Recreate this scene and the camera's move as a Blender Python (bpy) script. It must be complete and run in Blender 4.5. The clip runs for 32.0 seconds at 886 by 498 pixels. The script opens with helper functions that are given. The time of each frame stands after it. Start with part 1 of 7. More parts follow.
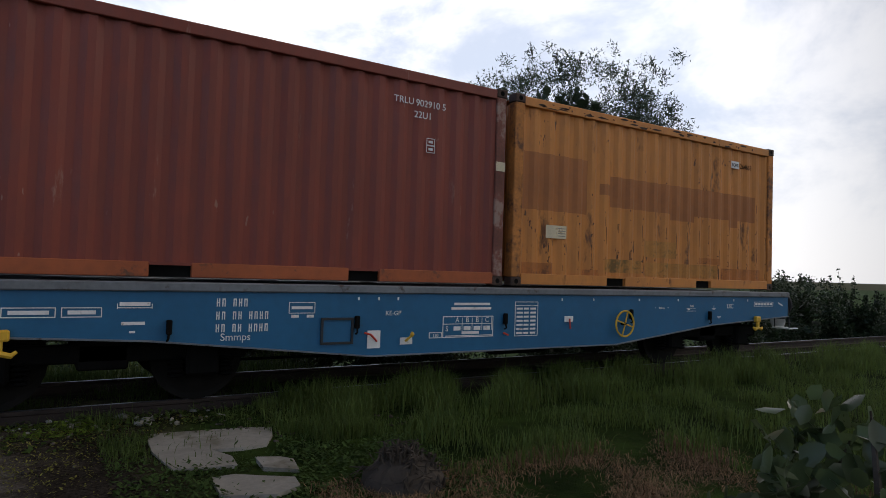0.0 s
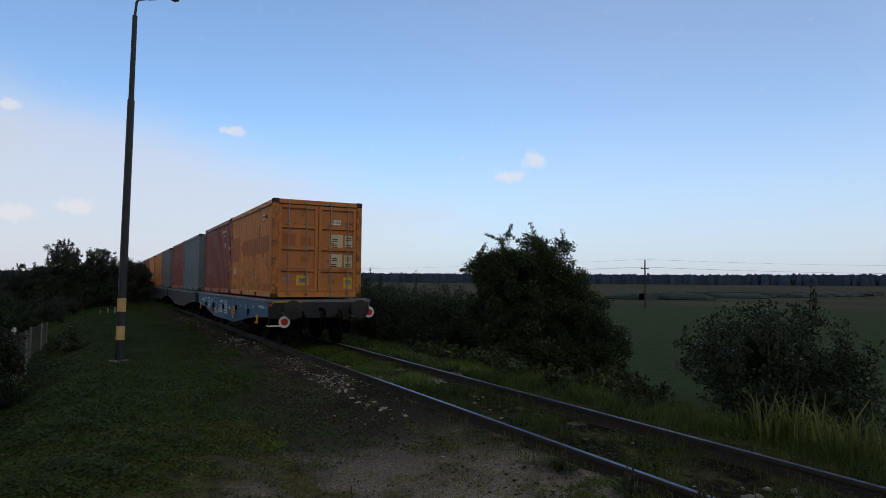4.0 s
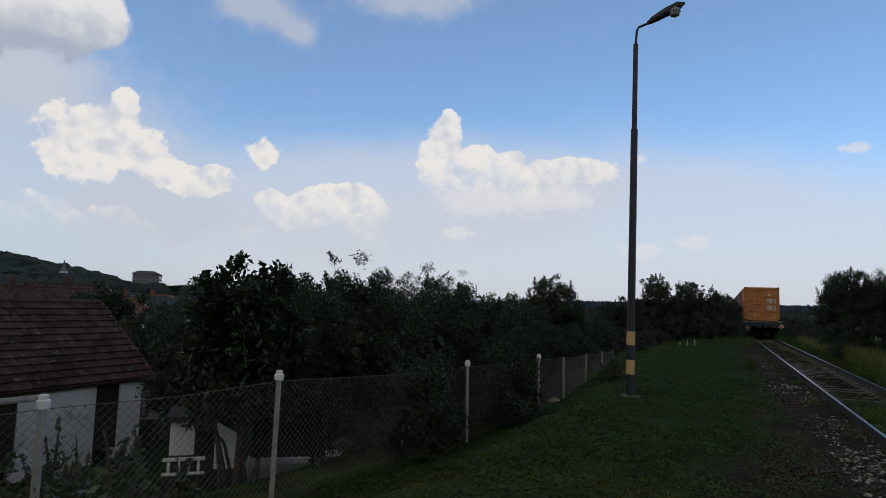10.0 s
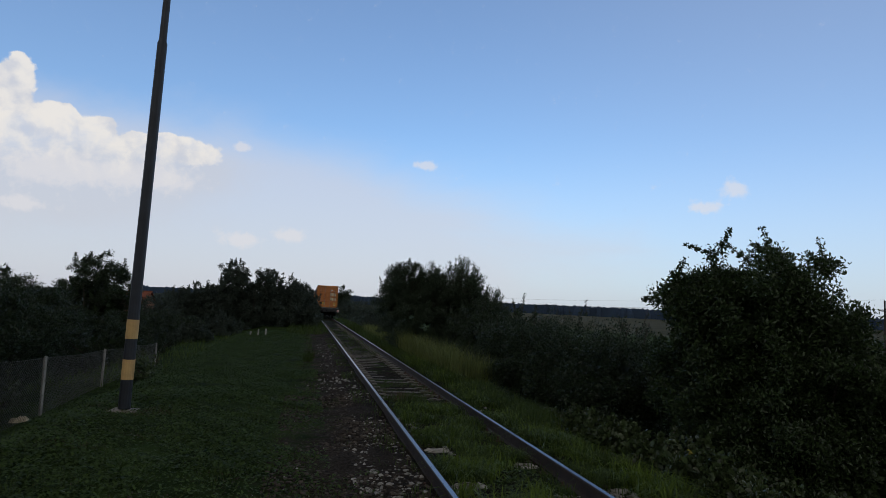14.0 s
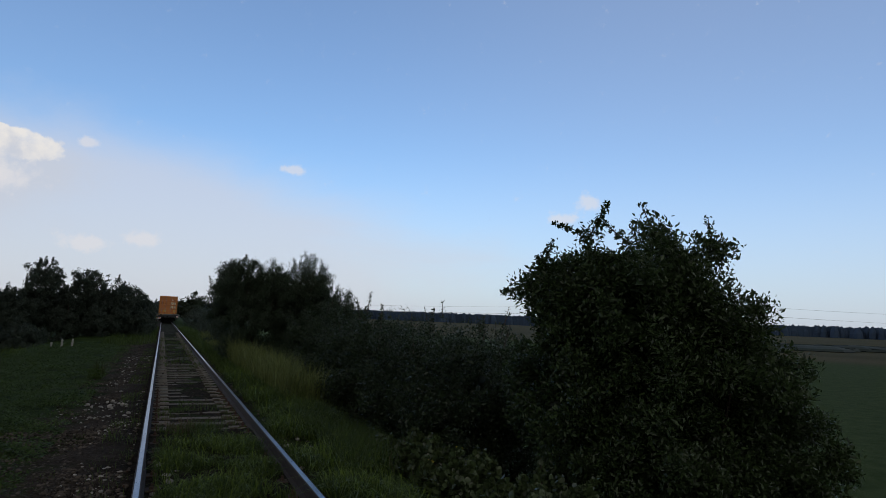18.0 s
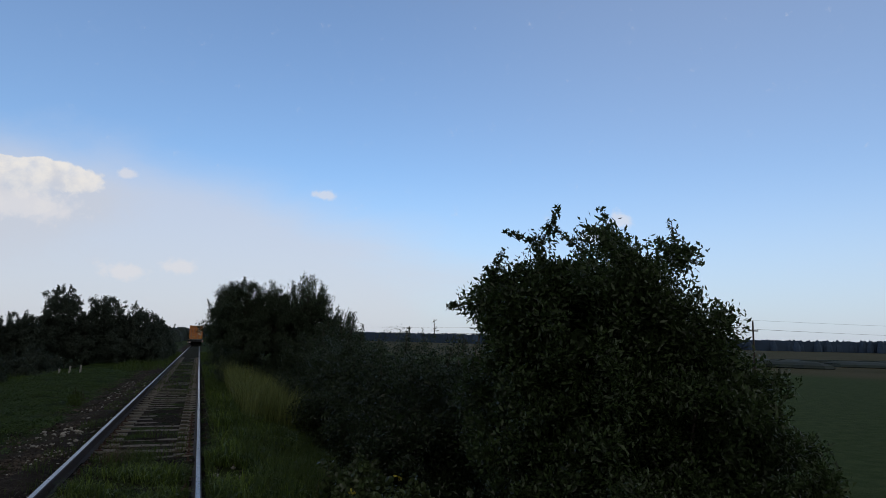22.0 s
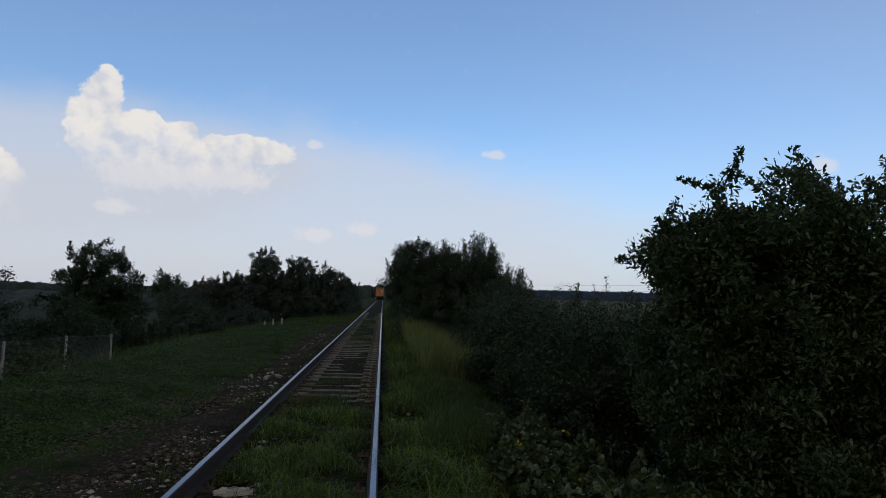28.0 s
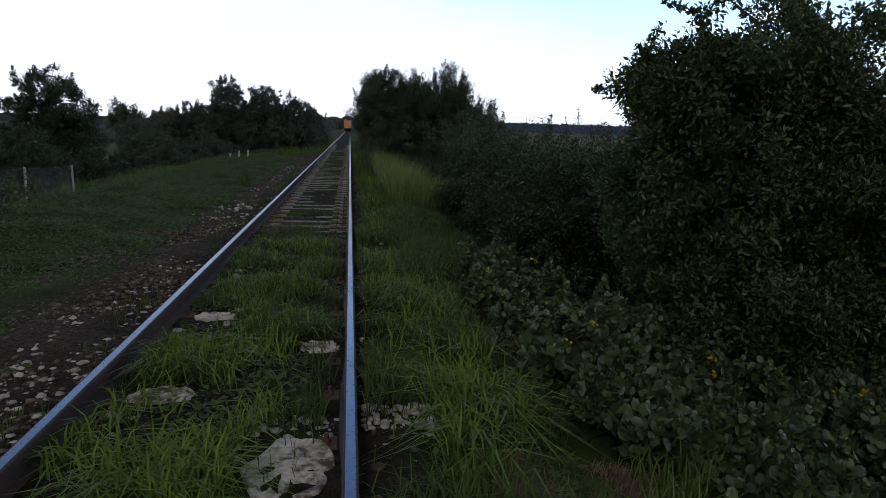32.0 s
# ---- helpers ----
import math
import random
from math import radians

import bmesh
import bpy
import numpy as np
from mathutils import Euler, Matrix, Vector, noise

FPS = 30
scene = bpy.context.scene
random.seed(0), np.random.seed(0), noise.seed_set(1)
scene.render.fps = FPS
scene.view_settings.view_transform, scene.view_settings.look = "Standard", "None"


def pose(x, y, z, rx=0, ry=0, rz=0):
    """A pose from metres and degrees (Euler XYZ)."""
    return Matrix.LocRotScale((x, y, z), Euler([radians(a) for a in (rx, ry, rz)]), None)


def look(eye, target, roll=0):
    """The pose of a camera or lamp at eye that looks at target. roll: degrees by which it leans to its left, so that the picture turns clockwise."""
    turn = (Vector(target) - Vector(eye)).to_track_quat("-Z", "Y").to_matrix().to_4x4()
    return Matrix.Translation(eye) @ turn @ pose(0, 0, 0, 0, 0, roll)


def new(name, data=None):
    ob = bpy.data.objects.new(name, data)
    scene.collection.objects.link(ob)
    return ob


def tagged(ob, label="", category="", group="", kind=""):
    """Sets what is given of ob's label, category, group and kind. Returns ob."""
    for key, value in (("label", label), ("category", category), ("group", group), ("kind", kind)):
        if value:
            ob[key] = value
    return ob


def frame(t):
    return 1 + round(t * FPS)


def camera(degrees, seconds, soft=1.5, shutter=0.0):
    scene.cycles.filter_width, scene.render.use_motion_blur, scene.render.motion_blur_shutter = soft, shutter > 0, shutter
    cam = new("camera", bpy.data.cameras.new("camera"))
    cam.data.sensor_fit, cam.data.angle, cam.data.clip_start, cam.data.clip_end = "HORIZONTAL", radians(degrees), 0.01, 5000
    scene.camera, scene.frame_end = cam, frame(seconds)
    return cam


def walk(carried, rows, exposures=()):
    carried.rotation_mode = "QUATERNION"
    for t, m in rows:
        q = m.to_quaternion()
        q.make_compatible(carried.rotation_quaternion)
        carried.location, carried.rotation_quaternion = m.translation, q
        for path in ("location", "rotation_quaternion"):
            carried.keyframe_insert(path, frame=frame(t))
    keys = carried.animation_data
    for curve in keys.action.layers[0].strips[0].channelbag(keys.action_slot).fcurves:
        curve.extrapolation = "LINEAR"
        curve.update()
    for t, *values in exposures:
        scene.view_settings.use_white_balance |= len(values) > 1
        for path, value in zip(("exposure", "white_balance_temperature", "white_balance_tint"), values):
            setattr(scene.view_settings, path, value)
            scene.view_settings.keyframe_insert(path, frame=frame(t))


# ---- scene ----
cam = camera(69.3, 32.0, soft=0.7)
PATH = [
    (0, (-7.934, -10.499, 1.589), (-6.243, -11.565, 1.660), 1.8),
    (0.5, (-7.575, -10.500, 1.520), (-5.670, -11.104, 1.597), 2.6),
    (1, (-7.191, -10.577, 1.435), (-5.203, -10.377, 1.520), 5.1),
    (1.5, (-6.707, -10.071, 1.595), (-4.788, -9.510, 1.622), 1.7),
    (2, (-6.294, -9.748, 1.668), (-4.683, -8.562, 1.650), 2.5),
    (2.5, (-5.863, -9.447, 1.611), (-4.584, -7.910, 1.635), 1.6),
    (4.5, (-4.745, -8.997, 1.883), (-4.039, -7.129, 1.984), 0.8),
    (5, (-4.349, -8.73, 1.868), (-4.041, -6.757, 1.97), 1.6),
    (5.5, (-4.121, -8.507, 1.882), (-4.058, -6.512, 2.019), 2.6),
    (6, (-3.845, -8.286, 1.844), (-4.052, -6.3, 1.956), 1.0),
    (6.5, (-3.405, -8.203, 1.919), (-3.882, -6.261, 1.883), 1.4),
    (7, (-3.39, -7.884, 1.931), (-3.916, -5.955, 1.919), -0.9),
    (7.5, (-3.133, -7.876, 1.901), (-3.698, -5.963, 2.056), -1.1),
    (8, (-3.021, -7.872, 1.904), (-3.662, -5.988, 2.098), 0.6),
    (8.5, (-3.038, -7.869, 1.916), (-3.714, -5.997, 2.105), 1.4),
    (9, (-3.031, -7.862, 1.918), (-3.796, -6.025, 2.12), 0.9),
    (9.5, (-2.991, -7.859, 1.92), (-3.777, -6.031, 2.12), 1.0),
    (10, (-2.992, -7.757, 1.905), (-3.784, -5.929, 2.078), 1.8),
    (10.5, (-2.976, -7.369, 1.87), (-3.443, -5.427, 1.984), 1.2),
    (11, (-2.998, -7.141, 1.897), (-2.974, -5.15, 2.088), -0.0),
    (11.5, (-2.915, -6.599, 1.859), (-2.77, -4.611, 2.028), 1.7),
    (12, (-2.813, -6.013, 1.947), (-2.538, -4.033, 1.989), 3.0),
    (12.5, (-2.709, -5.605, 1.918), (-2.36, -3.636, 1.959), 0.2),
    (13, (-2.571, -5.253, 1.923), (-2.224, -3.294, 2.133), 1.3),
    (13.5, (-2.33, -4.735, 1.893), (-1.916, -2.787, 2.081), 3.0),
    (15.5, (-1.962, -2.961, 1.769), (-1.645, -0.998, 1.982), 1.8),
    (16, (-1.808, -2.506, 1.791), (-1.298, -0.588, 2.034), -0.9),
    (16.5, (-1.571, -2.107, 1.725), (-0.937, -0.223, 1.946), 2.3),
    (17, (-1.238, -1.789, 1.777), (-0.472, 0.05, 1.949), 2.7),
    (17.5, (-1.018, -1.573, 1.795), (-0.17, 0.218, 2.065), 0.9),
    (18, (-0.669, -1.651, 1.739), (0.116, 0.174, 1.968), 2.3),
    (18.5, (-0.362, -1.511, 1.746), (0.278, 0.378, 1.896), 1.6),
    (19, (-0.114, -1.381, 1.736), (0.651, 0.458, 1.909), 2.4),
    (19.5, (0.059, -1.637, 1.692), (0.759, 0.23, 1.857), 1.7),
    (20, (0.321, -1.422, 1.693), (0.774, 0.525, 1.769), 2.9),
    (20.5, (0.474, -1.31, 1.729), (1.03, 0.609, 1.835), 2.6),
    (21, (0.5, -1.41, 1.667), (0.958, 0.534, 1.784), 2.7),
    (21.5, (0.757, -1.368, 1.702), (1.206, 0.576, 1.845), 1.6),
    (22, (0.649, -1.539, 1.721), (1.34, 0.315, 2.013), 1.4),
    (22.5, (0.628, -1.539, 1.689), (0.99, 0.409, 1.961), 2.0),
    (23, (0.72, -1.481, 1.698), (0.902, 0.495, 1.948), 1.1),
    (23.5, (0.858, -1.378, 1.732), (1.014, 0.606, 1.935), 2.4),
    (24, (0.812, -1.502, 1.722), (1.01, 0.48, 1.903), 2.6),
    (24.5, (0.731, -1.685, 1.664), (1.076, 0.28, 1.809), 1.6),
    (26.5, (0.705, -1.525, 1.682), (0.984, 0.449, 1.831), 1.0),
    (27, (0.708, -1.475, 1.701), (0.856, 0.512, 1.88), 0.8),
    (27.5, (0.817, -1.373, 1.748), (0.883, 0.617, 1.939), 1.8),
    (28, (0.773, -1.452, 1.682), (0.955, 0.534, 1.831), 1.7),
    (28.5, (0.797, -1.441, 1.699), (1.099, 0.533, 1.809), 1.6),
    (29, (0.802, -1.38, 1.705), (1.13, 0.59, 1.804), 1.9),
    (29.5, (0.796, -1.381, 1.709), (1.079, 0.598, 1.77), 2.5),
    (30, (0.747, -1.401, 1.676), (1.056, 0.574, 1.617), 2.3),
    (30.5, (0.768, -1.342, 1.705), (1.044, 0.634, 1.574), 1.8),
    (31, (0.809, -1.301, 1.72), (1.078, 0.667, 1.484), 1.7),
    (31.5, (0.773, -1.311, 1.666), (1.065, 0.643, 1.353), 1.7),
    (32, (0.738, -1.387, 1.658), (1.028, 0.558, 1.294), 2.0),
]
EXPOSURES = [(0, 0.50, 6600, 12), (0.5, 1.50, 6500, 10), (1.0, 2.18, 6500, 10), (1.5, 2.13, 6500, 10), (2.0, 1.95, 6500, 10), (2.5, 0.60, 6900, 26),
             (3.4, 0.05, 6600, 15), (4.5, -0.17, 6500, 10), (29.0, -0.2, 6500, 10), (30.0, -0.2, 6500, 10), (31.0, 0.08, 6500, 12), (32.0, 0.60, 6450, 14)]
walk(cam, [(t, look(eye, target, roll)) for t, eye, target, roll in PATH], EXPOSURES)

# ---------------------------------------------------------------- sky and sun
SUN_AZ, SUN_EL = 205.0, 42.0      # compass degrees from +y towards +x
world = bpy.data.worlds.new("world")
scene.world = world
world.use_nodes = True
wt = world.node_tree
wt.nodes.clear()


class Net:
    """A small helper to write node trees as expressions."""

    def __init__(self, tree):
        self.t = tree

    def node(self, kind, **values):
        n = self.t.nodes.new(kind)
        for key, value in values.items():
            n.inputs[key].default_value = value
        return n

    def put(self, socket, value):
        if isinstance(value, bpy.types.NodeSocket):
            self.t.links.new(value, socket)
        else:
            socket.default_value = value

    def math(self, op, a, b=0.0, clamp=False):
        n = self.t.nodes.new("ShaderNodeMath")
        n.operation, n.use_clamp = op, clamp
        self.put(n.inputs[0], a)
        self.put(n.inputs[1], b)
        return n.outputs[0]

    def vec(self, op, a, b=(0, 0, 0)):
        n = self.t.nodes.new("ShaderNodeVectorMath")
        n.operation = op
        self.put(n.inputs[0], a)
        self.put(n.inputs[1], b)
        return n.outputs["Value"] if op == "LENGTH" else n.outputs["Vector"]

    def ramp(self, value, lo, hi, a=0.0, b=1.0):
        n = self.t.nodes.new("ShaderNodeMapRange")
        n.interpolation_type = "SMOOTHSTEP"
        for i, v in enumerate((value, lo, hi, a, b)):
            self.put(n.inputs[i], v)
        return n.outputs[0]

    def mix(self, fac, a, b, mode="MIX"):
        n = self.t.nodes.new("ShaderNodeMix")
        n.data_type, n.blend_type = "RGBA", mode
        self.put(n.inputs[0], fac)
        for socket, v in ((n.inputs[6], a), (n.inputs[7], b)):
            self.put(socket, v if isinstance(v, bpy.types.NodeSocket) else (*v, 1.0)[:4])
        return n.outputs[2]

    def noise(self, vector, scale, detail=4.0, rough=0.55, distort=0.0):
        n = self.t.nodes.new("ShaderNodeTexNoise")
        if vector is not None:
            self.put(n.inputs["Vector"], vector)
        for key, v in (("Scale", scale), ("Detail", detail), ("Roughness", rough), ("Distortion", distort)):
            n.inputs[key].default_value = v
        return n.outputs["Fac"]


w = Net(wt)
sky = wt.nodes.new("ShaderNodeTexSky")
sky.sky_type, sky.sun_disc = "NISHITA", False
sky.sun_elevation, sky.sun_rotation = radians(SUN_EL), radians(SUN_AZ)
sky.air_density, sky.dust_density, sky.ozone_density = 1.0, 1.2, 1.6
way = wt.nodes.new("ShaderNodeTexCoord").outputs["Generated"]
sep = wt.nodes.new("ShaderNodeSeparateXYZ")
w.put(sep.inputs[0], way)
azimuth = w.math("MULTIPLY", w.math("ARCTAN2", sep.outputs[0], sep.outputs[1]), 57.2958)
height = w.math("MULTIPLY", w.math("ARCSINE", sep.outputs[2]), 57.2958)
comb = wt.nodes.new("ShaderNodeCombineXYZ")
w.put(comb.inputs[0], azimuth)
w.put(comb.inputs[1], height)
chart = comb.outputs[0]

# Clouds by azimuth, height and their half sizes, in degrees.
TOWER = [(-23.2, 15.4, 1.6, 1.7), (-24.4, 13.3, 2.17, 1.81), (-20.2, 13.4, 1.6, 1.35), (-17.2, 13.2, 1.15, 0.95), (-18.4, 12.0, 2.3, 1.3), (-12.6, 12.5, 1.5, 0.9), (-14.8, 12.4, 1.0, 0.8),
         (-18.5, 10.4, 3.39, 1.82), (-22.1, 10.5, 3.71, 1.72), (-10.5, 11.9, 3.23, 1.19), (-15.2, 11.3, 2.25, 1.3),
         (-14.0, 9.8, 3.56, 1.1), (-22.6, 12.2, 2.6, 1.7)]
PUFFS = [(-33.6, 8.5, 4.0, 1.5), (-39.6, 12.5, 1.88, 1.64), (-32.3, 9.5, 3.15, 1.3), (-30.1, 7.8, 2.65, 1.61), (-36.2, 7.5, 3.09, 1.48),
         (-38.6, 8.5, 1.29, 1.17), (-29.9, 5.3, 1.82, 1.51), (-39.9, 5.4, 2.05, 0.68), (-43.4, 10.8, 0.97, 0.43)]
WEST = [(-51.9, 12.6, 4.8, 2.6), (-47.2, 10.4, 2.6, 1.2), (-50.5, 15.5, 0.92, 1.16), (-53.9, 10.5, 3.72, 1.74), (-44.8, 9.4, 3.3, 1.35),
        (-50.8, 6.0, 2.44, 1.17), (-56.1, 5.9, 3.6, 1.53), (-48.7, 5.3, 1.38, 0.64)]
BANK = [(-57.5, 20.6, 6.2, 3.0), (-53.5, 21.0, 3.6, 2.4), (-62.0, 21.0, 6.0, 4.0)]
HIGH = [(-41.0, 24.1, 5.03, 2.0), (-37.0, 22.6, 2.0, 1.2), (-26.9, 26.4, 7.94, 2.4), (-57.4, 15.7, 6.18, 4.0), (-48.0, 7.0, 9.0, 3.5)]
SMALL = [(-20.0, 9.3, 5.5, 1.8), (-13.0, 9.6, 4.5, 1.4), (-6.5, 12.9, 1.0, 0.6), (9.6, 12.7, 1.5, 0.5), (-22.0, 6.4, 1.64, 0.81), (-6.1, 5.1, 2.15, 0.9), (-1.9, 5.8, 1.7, 0.8),
         (36.1, 10.9, 1.3, 1.0), (33.9, 9.5, 1.7, 0.7)]


def cover(blobs):
    """How deep a direction lies inside the nearest of the blobs: 1 in its middle, 0 on its rim."""
    total = None
    for az, el, ra, re in blobs:
        off = w.vec("MULTIPLY", w.vec("SUBTRACT", chart, (az, el, 0)), (1 / ra, 1 / re, 0))
        swell = w.math("EXPONENT", w.math("MULTIPLY", w.math("POWER", w.vec("LENGTH", off), 2.0), -1.6))
        total = swell if total is None else w.math("ADD", total, swell)
    return w.math("MULTIPLY", w.math("SUBTRACT", total, 0.26), 1.5)


def voronoi(vector, scale):
    n = wt.nodes.new("ShaderNodeTexVoronoi")
    n.feature = "SMOOTH_F1"
    w.put(n.inputs["Vector"], vector)
    n.inputs["Scale"].default_value, n.inputs["Smoothness"].default_value = scale, 0.35
    return n.outputs["Distance"]


def heads(vector, sizes):
    """Rounded cauliflower heads of some sizes: high in their middles, low in the creases."""
    total = None
    for scale, tall in sizes:
        bulge = w.math("MULTIPLY", w.math("SUBTRACT", 0.42, voronoi(vector, scale)), tall)
        total = bulge if total is None else w.math("ADD", total, bulge)
    return total


billow = w.math("SUBTRACT", w.noise(chart, 0.55, 7, 0.6, 0.3), 0.5)
curl = w.math("SUBTRACT", w.noise(chart, 1.5, 5, 0.6, 0.6), 0.5)
wisp = w.noise(w.vec("MULTIPLY", chart, (0.35, 1.0, 1.0)), 0.12, 6, 0.6, 0.4)
bend = wt.nodes.new("ShaderNodeTexNoise")
w.put(bend.inputs["Vector"], chart)
bend.inputs["Scale"].default_value, bend.inputs["Detail"].default_value = 0.8, 3.0
warped = w.vec("ADD", chart, w.vec("MULTIPLY", w.vec("SUBTRACT", bend.outputs["Color"], (0.5, 0.5, 0.5)), (1.1, 1.1, 0)))
LARGE, SMALL_HEADS = ((0.36, 0.9), (0.85, 0.45)), ((2.1, 0.22),)
broad_heads = heads(warped, LARGE)
puff = w.math("ADD", broad_heads, heads(warped, SMALL_HEADS))
relief = w.math("SUBTRACT", broad_heads, heads(w.vec("ADD", warped, (0.45, 0.70, 0)), LARGE))
crisp = cover(TOWER + PUFFS + WEST)
ragged = w.math("ADD", w.math("MULTIPLY", puff, 0.85), w.math("MULTIPLY", curl, 0.45))
edge = w.math("ADD", crisp, w.math("MULTIPLY", ragged, w.ramp(crisp, -0.385, -0.15)))
solid = w.math("MULTIPLY", w.ramp(edge, -0.08, 0.16), w.ramp(w.math("ADD", w.math("ADD", height, w.ramp(azimuth, -31.0, -26.0, 3.5, 0.0)), w.math("MULTIPLY", billow, 7.0)), 8.6, 13.6, 0.06, 1.0))
deep = cover(BANK)
bank = w.ramp(w.math("ADD", deep, w.math("MULTIPLY", puff, 0.8)), -0.1, 0.25)
faint = w.ramp(w.math("ADD", cover(HIGH), w.math("MULTIPLY", billow, 1.2)), -0.2, 0.9)
# pale veils on which the heaps stand
VEIL = [(-19.0, 8.0, 11.0, 4.0), (-33.0, 6.0, 10.0, 3.6), (-52.0, 9.0, 11.0, 8.5), (-60.0, 14.0, 9.0, 8.5), (-12.0, 10.5, 7.0, 2.2)]
veil = w.ramp(w.math("ADD", cover(VEIL), w.math("MULTIPLY", billow, 0.9)), -0.35, 0.85)
bright = w.ramp(w.math("ADD", cover(SMALL), w.math("ADD", w.math("MULTIPLY", billow, 1.6), w.math("MULTIPLY", curl, 1.4))), -0.1, 0.8)
sheet = w.ramp(w.math("ADD", cover([(-6.0, 3.0, 40.0, 11.5), (-26.0, 7.5, 24.0, 8.0)]), w.math("MULTIPLY", w.math("SUBTRACT", wisp, 0.5), 1.1)),
               -0.18, 0.62)
base = w.vec("MULTIPLY", sky.outputs["Color"], (0.129, 0.169, 0.198))
low = w.ramp(height, 0.0, 16.0, 1.0, 0.0)
hazed = w.mix(w.math("ADD", w.math("ADD", w.math("MULTIPLY", low, 0.50), 0.11), w.ramp(azimuth, 5.0, 48.0, 0.0, 0.13)), base, (0.645, 0.675, 0.80))
veiled = w.mix(w.math("MULTIPLY", sheet, 0.64), hazed, (0.715, 0.72, 0.79))
greyer = w.mix(w.math("MULTIPLY", faint, 0.72), veiled, (0.57, 0.61, 0.70))
greyer = w.mix(w.math("MULTIPLY", veil, 0.58), greyer, (0.66, 0.685, 0.755))
greyer = w.mix(w.math("MULTIPLY", bright, 0.6), greyer, (0.86, 0.84, 0.86))
# The undersides of the heaps are greyer than their sunlit heads.
shade = w.ramp(w.math("ADD", w.math("MULTIPLY", relief, 0.75), w.math("ADD", w.math("MULTIPLY", billow, 0.75), w.math("MULTIPLY", curl, 0.25))), -0.34, 0.14)
heap = w.mix(shade, (0.70, 0.72, 0.785), (0.96, 0.92, 0.87))
keel = w.ramp(w.math("ADD", height, w.math("MULTIPLY", billow, 4.0)), 18.0, 22.5)
greyer = w.mix(w.math("MULTIPLY", bank, 0.95), greyer, w.mix(keel, (0.44, 0.49, 0.60), (0.90, 0.89, 0.88)))
full = w.mix(w.math("MULTIPLY", solid, 0.93), greyer, heap)
# The southern half of the sky, behind the walker, is a closed bright cloud deck.
south = w.ramp(w.math("ABSOLUTE", azimuth), 58.0, 105.0)
deck = w.mix(w.ramp(w.noise(w.vec("MULTIPLY", chart, (0.6, 1.0, 1.0)), 0.09, 6, 0.62, 0.3), 0.36, 0.62), (0.52, 0.57, 0.66), (0.98, 0.97, 0.96))
full = w.mix(w.math("MULTIPLY", south, 0.85), full, deck)
# Dark sky overhead, west and south, mostly unseen, is added to dim the ground.
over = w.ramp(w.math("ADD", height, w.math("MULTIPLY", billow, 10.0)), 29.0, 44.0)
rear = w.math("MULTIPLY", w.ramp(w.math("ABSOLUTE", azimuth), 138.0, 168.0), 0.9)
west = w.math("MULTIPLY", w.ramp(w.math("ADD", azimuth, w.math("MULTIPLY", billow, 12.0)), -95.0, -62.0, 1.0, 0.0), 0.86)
sky_dimmer = w.math("MAXIMUM", over, w.math("MAXIMUM", rear, west))
# The dimming is strongest overhead.
dim_high = w.ramp(w.math("ADD", height, w.math("MULTIPLY", billow, 10.0)), 24.0, 46.0)
full = w.mix(sky_dimmer, full, w.mix(dim_high, (0.31, 0.32, 0.34), (0.085, 0.09, 0.10)))
back = wt.nodes.new("ShaderNodeBackground")
back.inputs["Strength"].default_value = 1.0
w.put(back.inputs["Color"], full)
w.put(wt.nodes.new("ShaderNodeOutputWorld").inputs["Surface"], back.outputs[0])

sun = new("sun", bpy.data.lights.new("sun", "SUN"))
sun.data.energy, sun.data.angle, sun.data.color = 0.4, radians(20), (1.0, 0.94, 0.85)
a, e = radians(SUN_AZ), radians(SUN_EL)
sun.matrix_world = look((100 * math.sin(a) * math.cos(e), 100 * math.cos(a) * math.cos(e), 100 * math.sin(e)), (0, 0, 0))

# ---------------------------------------------------------------- materials
MATS = {}


